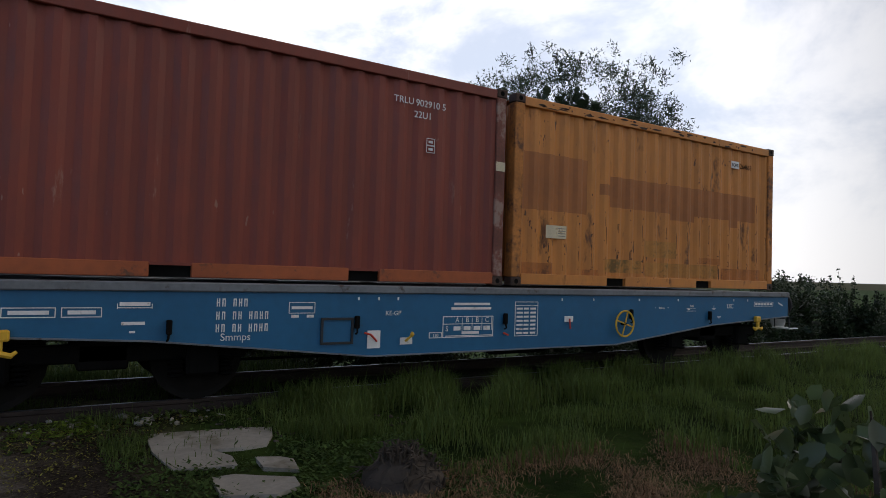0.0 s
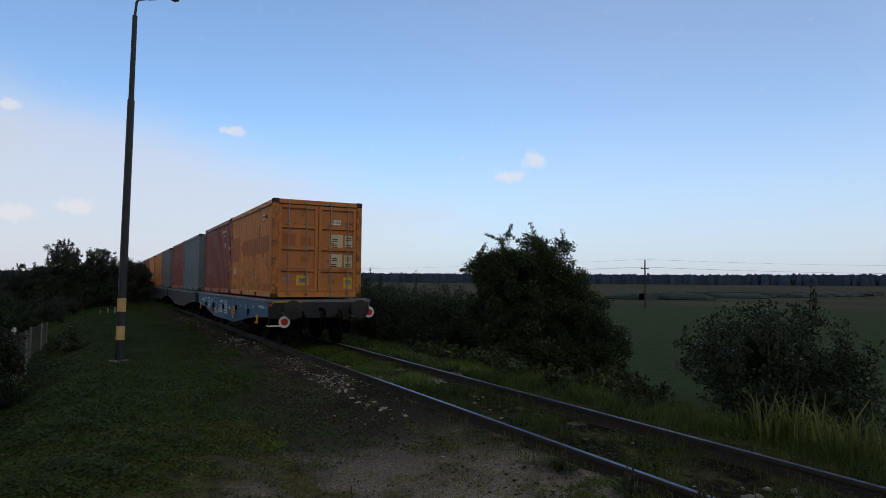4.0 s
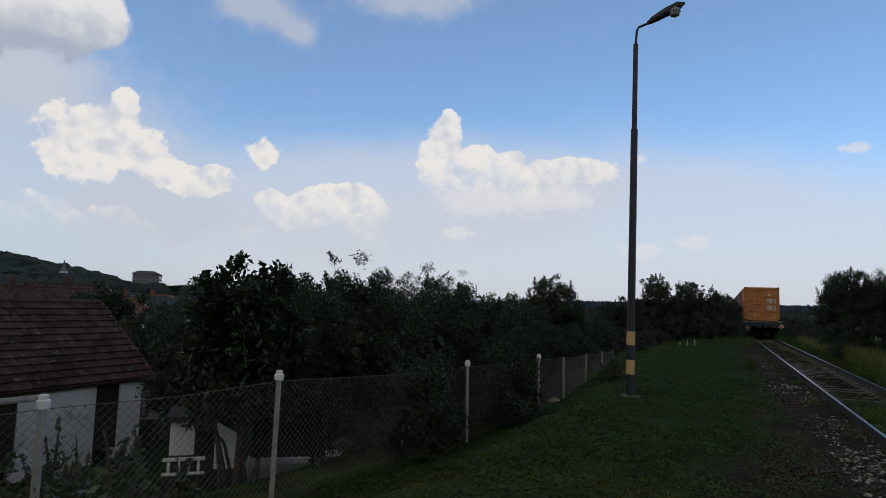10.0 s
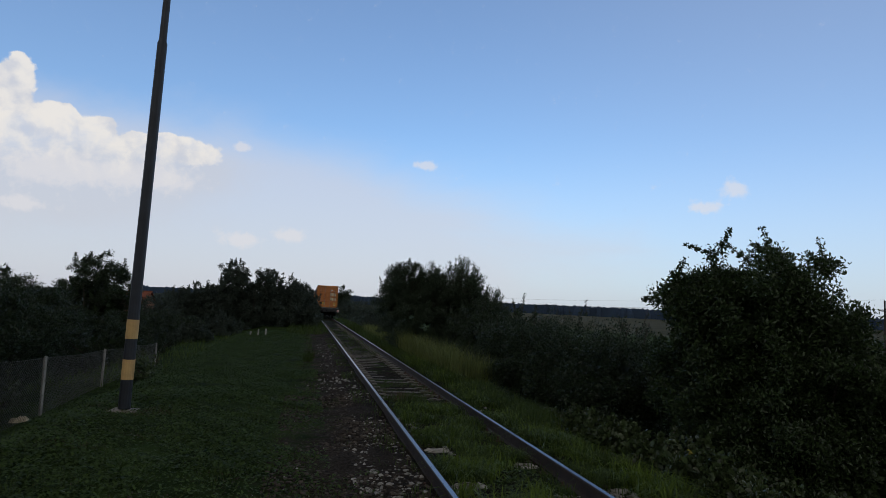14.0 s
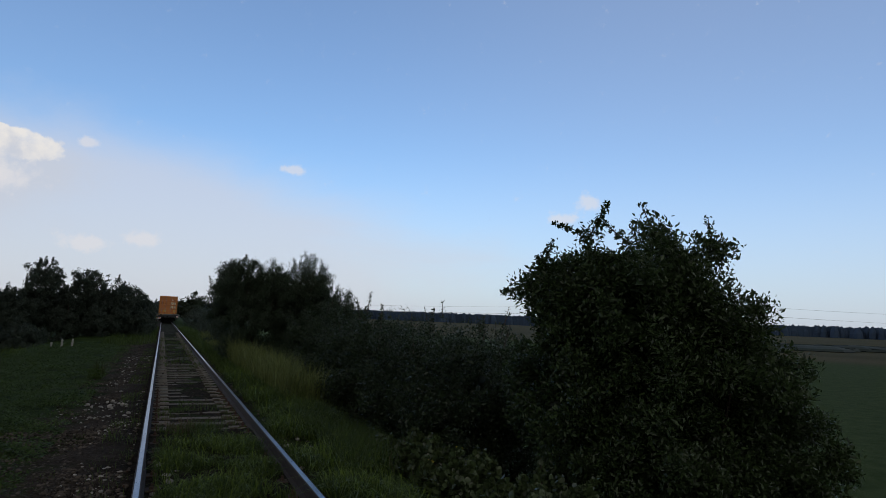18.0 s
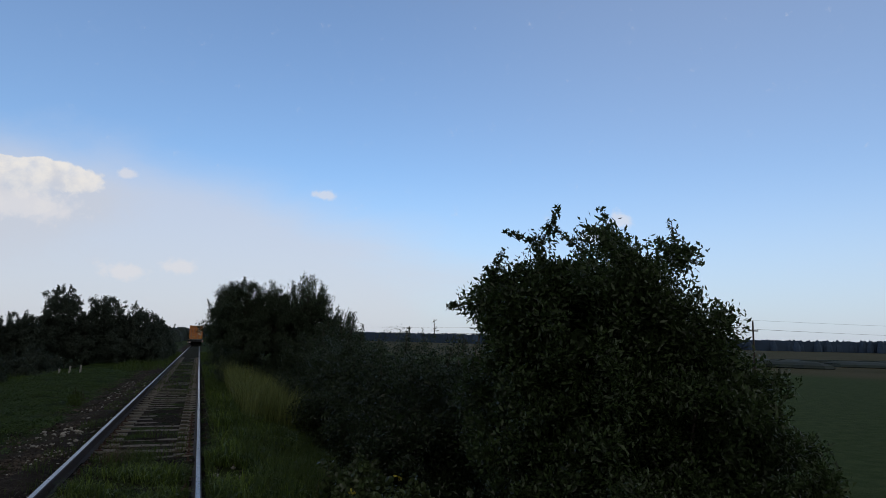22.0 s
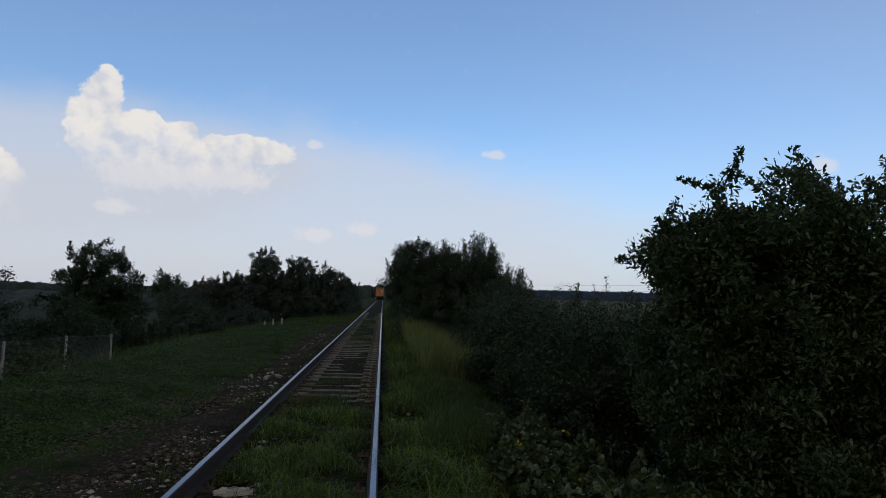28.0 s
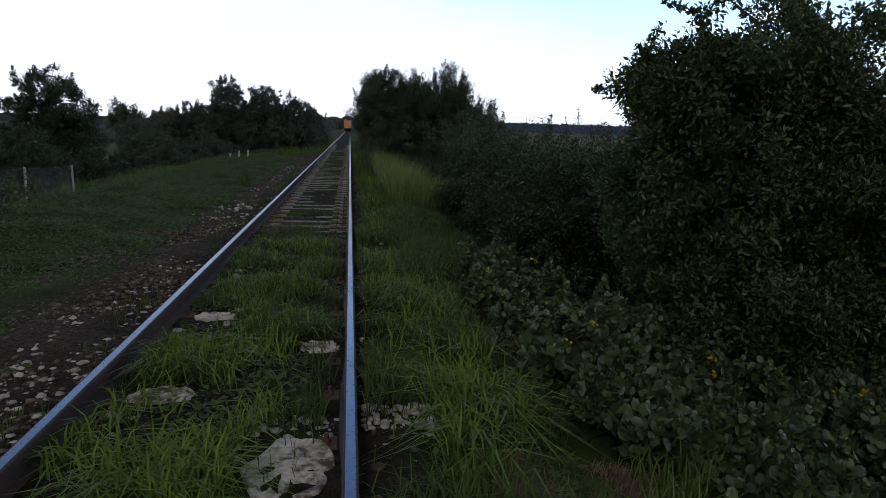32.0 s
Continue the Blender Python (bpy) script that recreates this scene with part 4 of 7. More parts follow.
bars(last_wagon, [(2.33, 2.55, 1.13, 0.007), (2.33, 2.55, 1.085, 0.007), (2.47, 2.52, 1.11, 0.02), (2.98, 3.01, 1.14, 0.006), (3.28, 3.31, 1.14, 0.006),
                  (1.80, 1.90, 1.125, 0.007), (1.82, 1.88, 1.11, 0.007), (1.847, 1.853, 1.15, 0.05), (1.66, 1.76, 0.985, 0.012), (1.70, 1.72, 0.97, 0.02)])
frame_mark(last_wagon, 0.14, 0.72, 1.155, 1.235, 0.008)
bars(last_wagon, [(0.17 + 0.09 * k, 0.235 + 0.09 * k, 1.195, 0.035) for k in range(6)])
part("arrow_mark", Build().prism([(-0.02, 1.23), (-0.17, 1.18), (-0.16, 1.155), (-0.03, 1.20)], "x", XP, XS + 0.001), M_WHITE, last_wagon)
# the wagon's number stays plain bars; its type can be read
for z, count in ((1.215, 6), (1.085, 10), (0.96, 10)):
    for k in range(count):
        if (k, count) not in ((2, 6), (2, 10), (5, 10)):
            y = 9.80 - 0.054 * k
            bars(last_wagon, [(y - 0.036, y - 0.026, z, 0.08), (y - 0.014, y - 0.004, z, 0.08), (y - 0.026, y - 0.014, z + (0.034 if k % 2 else 0.0), 0.012)])
side_text(last_wagon, "Smmps", 0.105, M_WHITE, XP, 9.60, 0.835)
frame_mark(last_wagon, 8.77, 9.06, 1.10, 1.22, 0.007)
bars(last_wagon, [(8.80, 9.03, 1.16, 0.03), (8.78, 8.86, 1.07, 0.03), (8.95, 9.03, 1.07, 0.03)])
for y0, y1 in ((11.16, 11.56), (10.80, 11.12)):
    frame_mark(last_wagon, y0, y1, 1.08, 1.17, 0.008)
    bars(last_wagon, [(y0 + 0.05, y1 - 0.05, 1.125, 0.035)])
bars(last_wagon, [(10.40, 10.66, 1.20, 0.035), (10.38, 10.68, 1.165, 0.007), (10.38, 10.387, 1.18, 0.05), (10.673, 10.68, 1.18, 0.05), (10.44, 10.64, 1.02, 0.03), (10.52, 10.57, 0.94, 0.02)])
for y in (0.9, 1.3, 2.75, 3.65, 4.6, 5.2, 7.75, 8.0, 8.25):
    bars(last_wagon, [(y, y + 0.02, 1.26, 0.035)])

wheel_hand = part("brake_wheel", ring_of((XS - 0.07, 4.035, 0.915), 0.185, 0.014), M_YELLOW, last_wagon, "yellow brake handwheel with four spokes")
for k in range(4):
    ang = math.pi / 2 * k + 0.3
    part("spoke", Build().tube([(XS - 0.075, 4.035, 0.915), (XS - 0.07, 4.035 + 0.18 * math.cos(ang), 0.915 + 0.18 * math.sin(ang))], 0.011, 6), M_YELLOW, wheel_hand)
part("spindle", Build().tube([(XS, 4.035, 0.915), (XS - 0.085, 4.035, 0.915)], 0.02, 8), M_BLACK, wheel_hand)
for y, z in ((1.98, 0.99), (3.85, 1.03), (6.20, 0.99), (8.28, 0.98), (10.23, 0.96)):
    lug = Build().box((XS - 0.05, y - 0.025, z - 0.05), (XS + 0.002, y + 0.025, z + 0.09), 0.008)
    lug.tube([(XS - 0.03, y, z - 0.04), (XS - 0.06, y + 0.01, z - 0.09), (XS - 0.03, y + 0.015, z - 0.11)], 0.012, 6)
    part("lashing_hook", lug, M_BLACK, last_wagon)
box5 = part("changeover_plate", Build().box((XS - 0.02, 5.01, 0.95), (XS + 0.002, 5.17, 1.03), 0.006), M_WHITE, last_wagon, "white plate of a brake lever")
part("lever", Build().tube([(XS - 0.03, 5.09, 1.0), (XS - 0.04, 5.085, 0.86)], 0.010, 6), M_RED, box5)
p8 = part("changeover_plate", Build().box((XS - 0.008, 7.98, 0.70), (XS + 0.002, 8.14, 0.90)), M_WHITE, last_wagon, "white plate with a red lever")
part("lever", Build().tube([(XS - 0.02, 8.03, 0.78), (XS - 0.05, 8.12, 0.86), (XS - 0.05, 8.20, 0.88)], 0.012, 6), M_RED, p8)
p7 = part("changeover_plate", Build().box((XS - 0.008, 7.56, 0.73), (XS + 0.002, 7.72, 0.81)), M_WHITE, last_wagon, "white plate with a yellow knob")
part("lever", Build().tube([(XS - 0.015, 7.66, 0.77), (XS - 0.05, 7.60, 0.83)], 0.014, 6).lathe([(0.01, -0.03), (0.03, 0.0), (0.01, 0.03)], (XS - 0.055, 7.59, 0.85), "z", 10), M_YELLOW, p7)
part("lever", Build().tube([(XS - 0.01, 6.22, 0.83), (XS - 0.03, 6.15, 0.80)], 0.012, 6), M_RED, last_wagon)
hatch = part("hatch", Build().box((XS - 0.004, 8.34, 0.78), (XS + 0.002, 8.68, 1.03)), M_BLUE, last_wagon)
hf = Build()
for lo, hi in (((8.32, 0.76), (8.70, 0.785)), ((8.32, 1.025), (8.70, 1.05)), ((8.32, 0.785), (8.345, 1.025)), ((8.675, 0.785), (8.70, 1.025))):
    hf.box((XS - 0.022, lo[0], lo[1]), (XS + 0.001, hi[0], hi[1]))
part("hatch_frame", hf, M_DARKWAGON, hatch)
for y in (0.68, 11.56):
    hk = part("towing_hook", Build().box((XS - 0.07, y - 0.075, 0.885), (XS - 0.01, y + 0.075, 0.985), 0.015).tube(
        [(XS - 0.05, y - 0.13, 0.80), (XS - 0.06, y - 0.09, 0.765), (XS - 0.055, y, 0.79), (XS - 0.06, y + 0.09, 0.765), (XS - 0.05, y + 0.13, 0.80)], [0.015, 0.025, 0.028, 0.025, 0.015], 8)
              .box((XS - 0.065, y - 0.03, 0.78), (XS - 0.03, y + 0.03, 0.89)), M_YELLOW, last_wagon, "yellow cast towing hook")

# the wagon's rear end: tail discs, step, handrail
for x, z in ((-1.01, 0.85), (1.30, 1.06)):
    disc = part("tail_disc", Build().lathe([(0.145, 0.0), (0.145, -0.012)], (x, -0.62 if x < 0 else -0.46, z), "y", 24), M_WHITE, last_wagon, "round tail signal, white ring round red")
    part("red_field", Build().lathe([(0.088, -0.0125), (0.088, -0.017)], (x, -0.62 if x < 0 else -0.46, z), "y", 24), M_RED, disc)
    part("disc_bracket", Build().tube([(x, -0.34, z + 0.22), (x, -0.5 if x < 0 else -0.42, z + 0.22), (x, -0.612 if x < 0 else -0.452, z + 0.12)], 0.012, 6), M_DECK, disc)
step = part("step", Build().box((-1.40, -0.62, 0.735), (-1.06, -0.34, 0.76), 0.004), M_WHITE, last_wagon, "pale shunter's step")
part("step_hanger", Build().tube([(-1.30, -0.34, 1.25), (-1.30, -0.42, 1.2), (-1.36, -0.40, 0.77), (-1.36, -0.60, 0.75)], 0.016, 6), M_DARKWAGON, step)
part("step_hanger", Build().tube([(-1.08, -0.34, 0.98), (-1.08, -0.40, 0.90), (-1.08, -0.40, 0.76)], 0.014, 6), M_DARKWAGON, step)
part("handrail", Build().tube([(-1.28, -0.36, 1.27), (-1.24, -0.44, 1.34), (-0.55, -0.44, 1.345), (-0.50, -0.36, 1.30)], 0.013, 6), M_YELLOW, last_wagon, "yellow shunter's handrail")
part("handrail", Build().tube([(1.20, -0.36, 0.98), (1.20, -0.46, 0.96), (0.85, -0.46, 0.95), (0.85, -0.36, 0.97)], 0.012, 6), M_WHITE, last_wagon)
part("coupling_lever_plate", Build().box((-1.34, -0.37, 1.22), (-1.27, -0.342, 1.30)), M_RED, last_wagon)
for x in (-0.5, -0.62, 0.5):
    part("end_hose", Build().tube([(x, -0.34, 1.12), (x, -0.50, 1.10), (x * 1.05, -0.58, 0.85), (x * 0.9, -0.54, 0.56), (x * 0.8, -0.44, 0.52)], 0.024, 8), M_BLACK, last_wagon)

# ---------------------------------------------------------------- marks on the two last containers
XO = -W_BOX + 0.026
side_text(orange_box, "264653", 0.115, M_BLACK, -W_BOX + 0.022, 0.83, 2.135)
part("code_field", Build().box((-W_BOX + 0.0215, 1.03, 2.12), (-W_BOX + 0.0255, 1.25, 2.245)), M_WHITE, orange_box, "white field with a black owner's code")
side_text(orange_box, "TOPU", 0.085, M_BLACK, -W_BOX + 0.0195, 1.14, 2.15)
for y0, y1, z0, z1 in ((5.08, 5.46, 0.67, 0.85),):
    part("label_plate", Build().box((XO - 0.006, y0, z0), (XO - 0.002, y1, z1)), M_LABEL, orange_box, "weathered white label")
for k in range(4):
    part("label_line", Build().box((XO - 0.009, 5.10, 0.70 + 0.035 * k), (XO - 0.0062, 5.24, 0.712 + 0.035 * k)), M_STEELBAR, orange_box)
side_text(maroon_box, "TRLU", 0.115, M_WHITE, -W_BOX + 0.022, 1.54, 2.17)
side_text(maroon_box, "902910 5", 0.115, M_WHITE, -W_BOX + 0.022, 1.16, 2.165)
side_text(maroon_box, "22U1", 0.115, M_WHITE, -W_BOX + 0.022, 1.27, 2.02)
for z0 in (1.70, 1.61):
    b = Build()
    for lo, hi in (((1.09, z0), (1.21, z0 + 0.008)), ((1.09, z0 + 0.082), (1.21, z0 + 0.09)), ((1.09, z0), (1.098, z0 + 0.09)), ((1.202, z0), (1.21, z0 + 0.09))):
        b.box((-W_BOX + 0.0215, lo[0], lo[1]), (-W_BOX + 0.0255, hi[0], hi[1]))
    part("pictogram", b.box((-W_BOX + 0.0215, 1.12, z0 + 0.03), (-W_BOX + 0.0255, 1.18, z0 + 0.06)), M_WHITE, maroon_box)
part("paint_patch", Build().box((-W_BOX - 0.001, 0.006, 1.50), (-W_BOX + 0.0036, 0.154, 1.62)), M_LABEL, maroon_box, "white patch on the corner post")

# door of the orange container: labels and darker fields on the panels
for u, z, wu, hz, mat, lab in ((0.52, 1.52, 0.36, 0.36, M_LABEL, "pale label with weights"), (0.88, 1.50, 0.26, 0.36, M_LABEL, "pale label with weights"),
                               (0.50, 1.00, 0.36, 0.34, M_LABEL, "pale label with weights"), (0.87, 0.98, 0.26, 0.34, M_LABEL, "pale label with weights"),
                               (-0.40, 0.46, 0.33, 0.26, M_YELLOWLABEL, "yellow plate"), (0.86, 0.40, 0.26, 0.30, M_YELLOWLABEL, "yellow plate"), (0.80, 0.22, 0.16, 0.10, M_WHITE, ""),
                               (-0.80, 1.50, 0.40, 0.36, M_PATCH, ""), (-0.33, 1.46, 0.30, 0.30, M_PATCH, ""), (-0.36, 1.02, 0.20, 0.14, M_PATCH, ""), (0.40, 0.44, 0.2, 0.12, M_PATCH, ""),
                               (-0.84, 0.48, 0.20, 0.10, M_STEELBAR, "")):
    plate(orange_box, "label_plate", mat, "y", u, z, wu, hz, 0.069, lab)
plate(orange_box, "certificate", M_STEELBAR, "y", -0.40, 0.46, 0.20, 0.12, 0.0655, "grey approval plate")
plate(orange_box, "certificate", M_STEELBAR, "y", 0.86, 0.42, 0.16, 0.12, 0.0655, "grey approval plate")
for u0, z0 in ((0.82, 1.62), (0.82, 1.42), (0.82, 1.08), (0.82, 0.90), (0.44, 1.58), (0.44, 1.42), (0.44, 1.06), (0.42, 0.90)):
    for dz in (0.0, 0.055):
        plate(orange_box, "label_line", M_BLACK, "y", u0 + 0.03, z0 - dz, 0.15, 0.022, 0.0655)
plate(orange_box, "code_field", M_WHITE, "y", 0.52, 2.03, 0.24, 0.13, 0.069)
end_text(orange_box, "TOPU", 0.10, M_BLACK, 0.52, 0.0645, 1.995)
end_text(orange_box, "264653", 0.10, M_RUST, 0.90, 0.0675, 1.98)
end_text(orange_box, "3", 0.10, M_RUST, -0.80, 0.0675, 2.20)
# rust blisters along the top rail and the lower side
blister = random.Random(11)


def flake(y, z, wy, hz, x0, x1):
    """A thin ragged scab of rust on a face that looks to -x."""
    n = 9
    ring = [(y + wy * blister.uniform(0.55, 1.1) * math.cos(2 * math.pi * k / n), z + hz * blister.uniform(0.55, 1.1) * math.sin(2 * math.pi * k / n)) for k in range(n)]
    return Build().prism(ring, "x", x0, x1)


for k in range(46):
    y, wide = blister.uniform(0.3, 5.7), blister.choice((0.015, 0.025, 0.05, 0.09, 0.13))
    part("rust_spot", flake(y, 2.50 + blister.uniform(-0.035, 0.045), wide, blister.uniform(0.008, 0.022), -W_BOX - 0.003, -W_BOX + 0.002), M_RUST, orange_box)
for k in range(190):
    kk = blister.randrange(20)
    p_ = (L_BOX - 0.32) / 21
    y, z = 0.16 + (kk + 0.13 + blister.uniform(-0.09, 0.09)) * p_, 0.2 + abs(blister.gauss(0, 0.70))
    if z < 2.35:
        if blister.random() < 0.55:
            b = flake(y, z, blister.uniform(0.006, 0.018), blister.uniform(0.006, 0.02), XO + 0.0015, XO + 0.0045)
        else:
            h = blister.choice((0.05, 0.09, 0.14, 0.26))
            b = Build().prism([(y - 0.002, z - h / 2), (y + 0.002, z - h / 2), (y + 0.005, z + 0.2 * h), (y + 0.003, z + h / 2), (y - 0.004, z + h / 2), (y - 0.003, z)], "x", XO + 0.0015, XO + 0.0045)
        part("rust_streak", b, M_RUST, orange_box)

# ---------------------------------------------------------------- what moves
def motions():
    rows = [(0, -21.81), (0.5, -18.04), (1, -14.265), (1.5, -10.588), (2, -6.902), (2.5, -3.22), (3.5, 4.0), (4.5, 11.0), (6, 21.3), (8, 34.6), (10, 47.8),
            (13, 67.0), (16, 87.0), (19, 107.5), (23, 141.0), (28, 181.0), (32, 213.0)]
    for wheels, ya in SPIN:
        turns, t, k = [], 0.0, 0
        while t < 32.0:
            while k < len(rows) - 2 and rows[k + 1][0] <= t:
                k += 1
            (t0, y0), (t1, y1) = rows[k], rows[k + 1]
            y = y0 + (y1 - y0) * (t - t0) / (t1 - t0)
            turns.append((t, pose(0, ya, RT + 0.46, -math.degrees(y / 0.46))))
            t += 0.08
        walk(wheels, turns + [(32.0, pose(0, ya, RT + 0.46, -math.degrees(rows[-1][1] / 0.46)))])
    for ob, dy, z in TRAIN:
        walk(ob, [(t, pose(0, y + dy, z)) for t, y in rows])


TRAIN = [(last_wagon, 0, 0), (orange_box, -0.07, Z_BOX), (maroon_box, 6.14, Z_BOX)]
for k, (paints, lab) in enumerate((((M_TEAL, M_MAROON), "drab"), ((M_GREYBOX, M_ORANGE), "drab"), ((M_ORANGE, M_MAROON), "drab"), ((M_MAROON, M_GREYBOX), "drab"))):
    dy = 14.20 * (k + 1)
    wg = flat_wagon("flat_wagon", pose(0, dy, 0), M_DARKWAGON, "dark grey flat wagon coupled in the train", False)
    TRAIN.append((wg, dy, 0))
    for j, paint in enumerate(paints):
        word = {"grey_blue_paint": "grey-blue", "maroon_paint": "maroon", "dull_grey_paint": "dull grey", "orange_paint": "orange"}[paint.name]
        c = container("shipping_container", pose(0, dy + 6.14 * j, Z_BOX), paint, word + " shipping container on a dark grey flat wagon", word)
        TRAIN.append((c, dy + 6.14 * j, Z_BOX))

# ---------------------------------------------------------------- street lamp and fence
LX, LY = -4.69, 6.0
lz = float(ground_z(LX, LY))
lamp = thing("street_lamp", pose(LX, LY, lz, 0, 0.6, 0), "tall dark steel street lamp with faded yellow bands", "street lamp")
part("base_plate", Build().box((-0.19, -0.19, -0.2), (0.19, 0.19, 0.015), 0.02), M_CONCRETE, lamp, "pale concrete base")
part("lower_pole", Build().tube([(0, 0, 0.03), (0, 0, 5.55)], [0.085, 0.072], 14), M_LAMPPOST, lamp)
part("upper_pole", Build().tube([(0, 0, 5.53), (0, 0, 5.60), (0, 0, 7.42)], [0.074, 0.056, 0.050], 14), M_LAMPPOST, lamp)
for z0, z1 in ((0.45, 0.74), (1.04, 1.32)):
    part("band", Build().lathe([(0.087, z0), (0.087, z1)], (0, 0, 0), "z", 16), M_BAND, lamp, "faded yellow warning band")
part("arm", Build().tube([(0, 0, 7.38), (0.0, 0.0, 7.44), (0.02, 0.0, 7.72), (0.06, 0.0, 7.79), (0.32, 0.02, 7.88)], [0.05, 0.027, 0.026, 0.026, 0.026], 8), M_LAMPPOST, lamp)
head = part("lantern", Build().tube([(0.24, 0.02, 7.86), (0.36, 0.02, 7.93), (0.62, 0.03, 8.06), (0.86, 0.03, 8.17), (0.98, 0.03, 8.20)], [0.04, 0.075, 0.10, 0.085, 0.02], 14), M_LAMPPOST, lamp)
part("lamp_bowl", Build().lathe([(0.02, -0.14), (0.09, -0.11), (0.125, -0.02), (0.09, 0.05)], (0.78, 0.03, 8.06), "z", 16), M_LAMPGLASS, head, "clear bulging lamp bowl")

fence = thing("wire_fence", pose(0, 0, 0), "chain-link fence on pale concrete posts", "fence")
POSTS = [(-7.75, -8.6, 1.22), (-7.35, -4.67, 1.20), (-7.07, -2.42, 1.20), (-6.80, 2.25, 1.01), (-6.52, 5.72, 0.93), (-6.52, 8.07, 0.80), (-6.79, 12.32, 0.62), (-6.70, 14.71, 0.58), (-6.71, 17.36, 0.47)]
for k, (px, py, pz) in enumerate(POSTS):
    g = float(ground_z(px, py))
    h = pz - g + 0.1
    lean = pose(px, py, g - 0.1, 0.8 * math.sin(k * 2.1), 1.2 * math.sin(k * 1.3), 12 * k)
    post = part("post", Build().prism([(-0.022, -0.019), (-0.019, -0.022), (0.019, -0.022), (0.022, -0.019), (0.022, 0.019), (0.019, 0.022), (-0.019, 0.022), (-0.022, 0.019)], "z", 0, h - 0.09), M_POST, fence, at=lean)
    if k < 5:
        part("post_cap", Build().lathe([(0.045, h - 0.10), (0.05, h - 0.045), (0.032, h - 0.035), (0.036, h - 0.008), (0.015, h)], (0, 0, 0), "z", 12), M_WHITE, post, "white rounded post cap")
part("gate_rail", Build().tube([(-7.35, -4.67, 1.17), (-7.75, -8.6, 1.22)], 0.022, 8), M_POST, fence)
for (ax, ay, az), (bx, by, bz) in zip(POSTS, POSTS[1:]):
    length = math.hypot(bx - ax, by - ay)
    ga, gb = float(ground_z(ax, ay)), float(ground_z(bx, by))
    n = int(length / 0.078)

    def at_(u, v):
        sag = 0.03 * math.sin(math.pi * u) * v
        return (ax + (bx - ax) * u, ay + (by - ay) * u, ga + 0.03 + (gb - ga) * u + v * ((az - ga - 0.13) * (1 - u) + (bz - gb - 0.13) * u) - sag)
    rise = (az - ga) / length
    verts, faces = [], []
    for k in range(-int(n * rise) - 1, n + int(n * rise) + 1):
        for d in (1, -1):
            u0, u1 = k / n, k / n + d * rise
            s0, s1 = sorted(((0 - u0) / (u1 - u0), (1 - u0) / (u1 - u0)))
            lo, hi = max(0, s0), min(1, s1)
            if hi - lo > 0.02:
                p, q = at_(u0 + (u1 - u0) * lo, lo), at_(u0 + (u1 - u0) * hi, hi)
                i = len(verts)
                e_ = 0.0019
                verts += [(p[0] - e_, p[1], p[2]), (p[0] + e_, p[1] + e_, p[2]), (p[0] + e_, p[1] - e_, p[2]), (q[0] - e_, q[1], q[2]), (q[0] + e_, q[1] + e_, q[2]), (q[0] + e_, q[1] - e_, q[2])]
                faces += [(i, i + 1, i + 4, i + 3), (i + 1, i + 2, i + 5, i + 4), (i + 2, i, i + 3, i + 5)]
    part("wire_mesh", np_mesh("wire_mesh", verts, faces), M_WIRE, fence, "grey chain-link mesh")
    for v in (0.99,):
        part("straining_wire", Build().tube([at_(0, v), at_(0.5, v), at_(1, v)], 0.003, 4), M_WIRE, fence)

# ---------------------------------------------------------------- plants
def leaf_mesh(name, centres, radii, count, size, slim=0.45, seed=1, up=0.3, squash=0.9, far=False):
    """Many small folded leaves in clumps."""
    r = np.random.default_rng(seed)
    centres, radii = np.asarray(centres, float), np.asarray(radii, float)
    pick = r.choice(len(centres), count, p=radii ** 2 / (radii ** 2).sum())
    d = r.normal(size=(count, 3))
    d /= np.linalg.norm(d, axis=1)[:, None]
    rad = radii[pick] * (r.random(count) ** 0.45) * r.uniform(0.7, 1.2, count)
    p = centres[pick] + d * rad[:, None] * (1, 1, squash)
    axis = d * 0.6 + r.normal(size=(count, 3)) * 0.6 + (0, 0, up)
    axis /= np.linalg.norm(axis, axis=1)[:, None]
    side = np.cross(axis, r.normal(size=(count, 3)) * 0.85 + (0, 0, 0.75))
    side /= np.linalg.norm(side, axis=1)[:, None] + 1e-9
    nrm = np.cross(axis, side)
    s = size * r.uniform(0.6, 1.3, count)[:, None]
    base, tip = p - axis * s * 0.5, p + axis * s * 0.5 - (0, 0, 1) * s * 0.08
    mid = p + nrm * s * 0.10
    a_, b_ = mid + side * s * slim * 0.5, mid - side * s * slim * 0.5
    v = np.stack([base, a_, tip, b_], 1).reshape(-1, 3)
    i = np.arange(count)[:, None] * 4
    if slim >= 0.6 and not far:
        low, high = p - axis * s * 0.18 + nrm * s * 0.10, p + axis * s * 0.20 + nrm * s * 0.08
        v = np.stack([base, low + side * s * slim * 0.48, high + side * s * slim * 0.42, tip, high - side * s * slim * 0.42, low - side * s * slim * 0.48], 1).reshape(-1, 3)
        i = np.arange(count)[:, None] * 6
        return np_mesh(name, v, np.concatenate([i + (0, 1, 2, 3), i + (0, 3, 4, 5)], 1).reshape(-1, 4))
    if far:
        v = np.stack([base - side * s * slim * 0.4, base + side * s * slim * 0.4, tip], 1).reshape(-1, 3)
        return np_mesh(name, v, np.arange(count * 3).reshape(-1, 3))
    return np_mesh(name, v, np.concatenate([i + (0, 1, 2), i + (0, 2, 3)], 1).reshape(-1, 3))


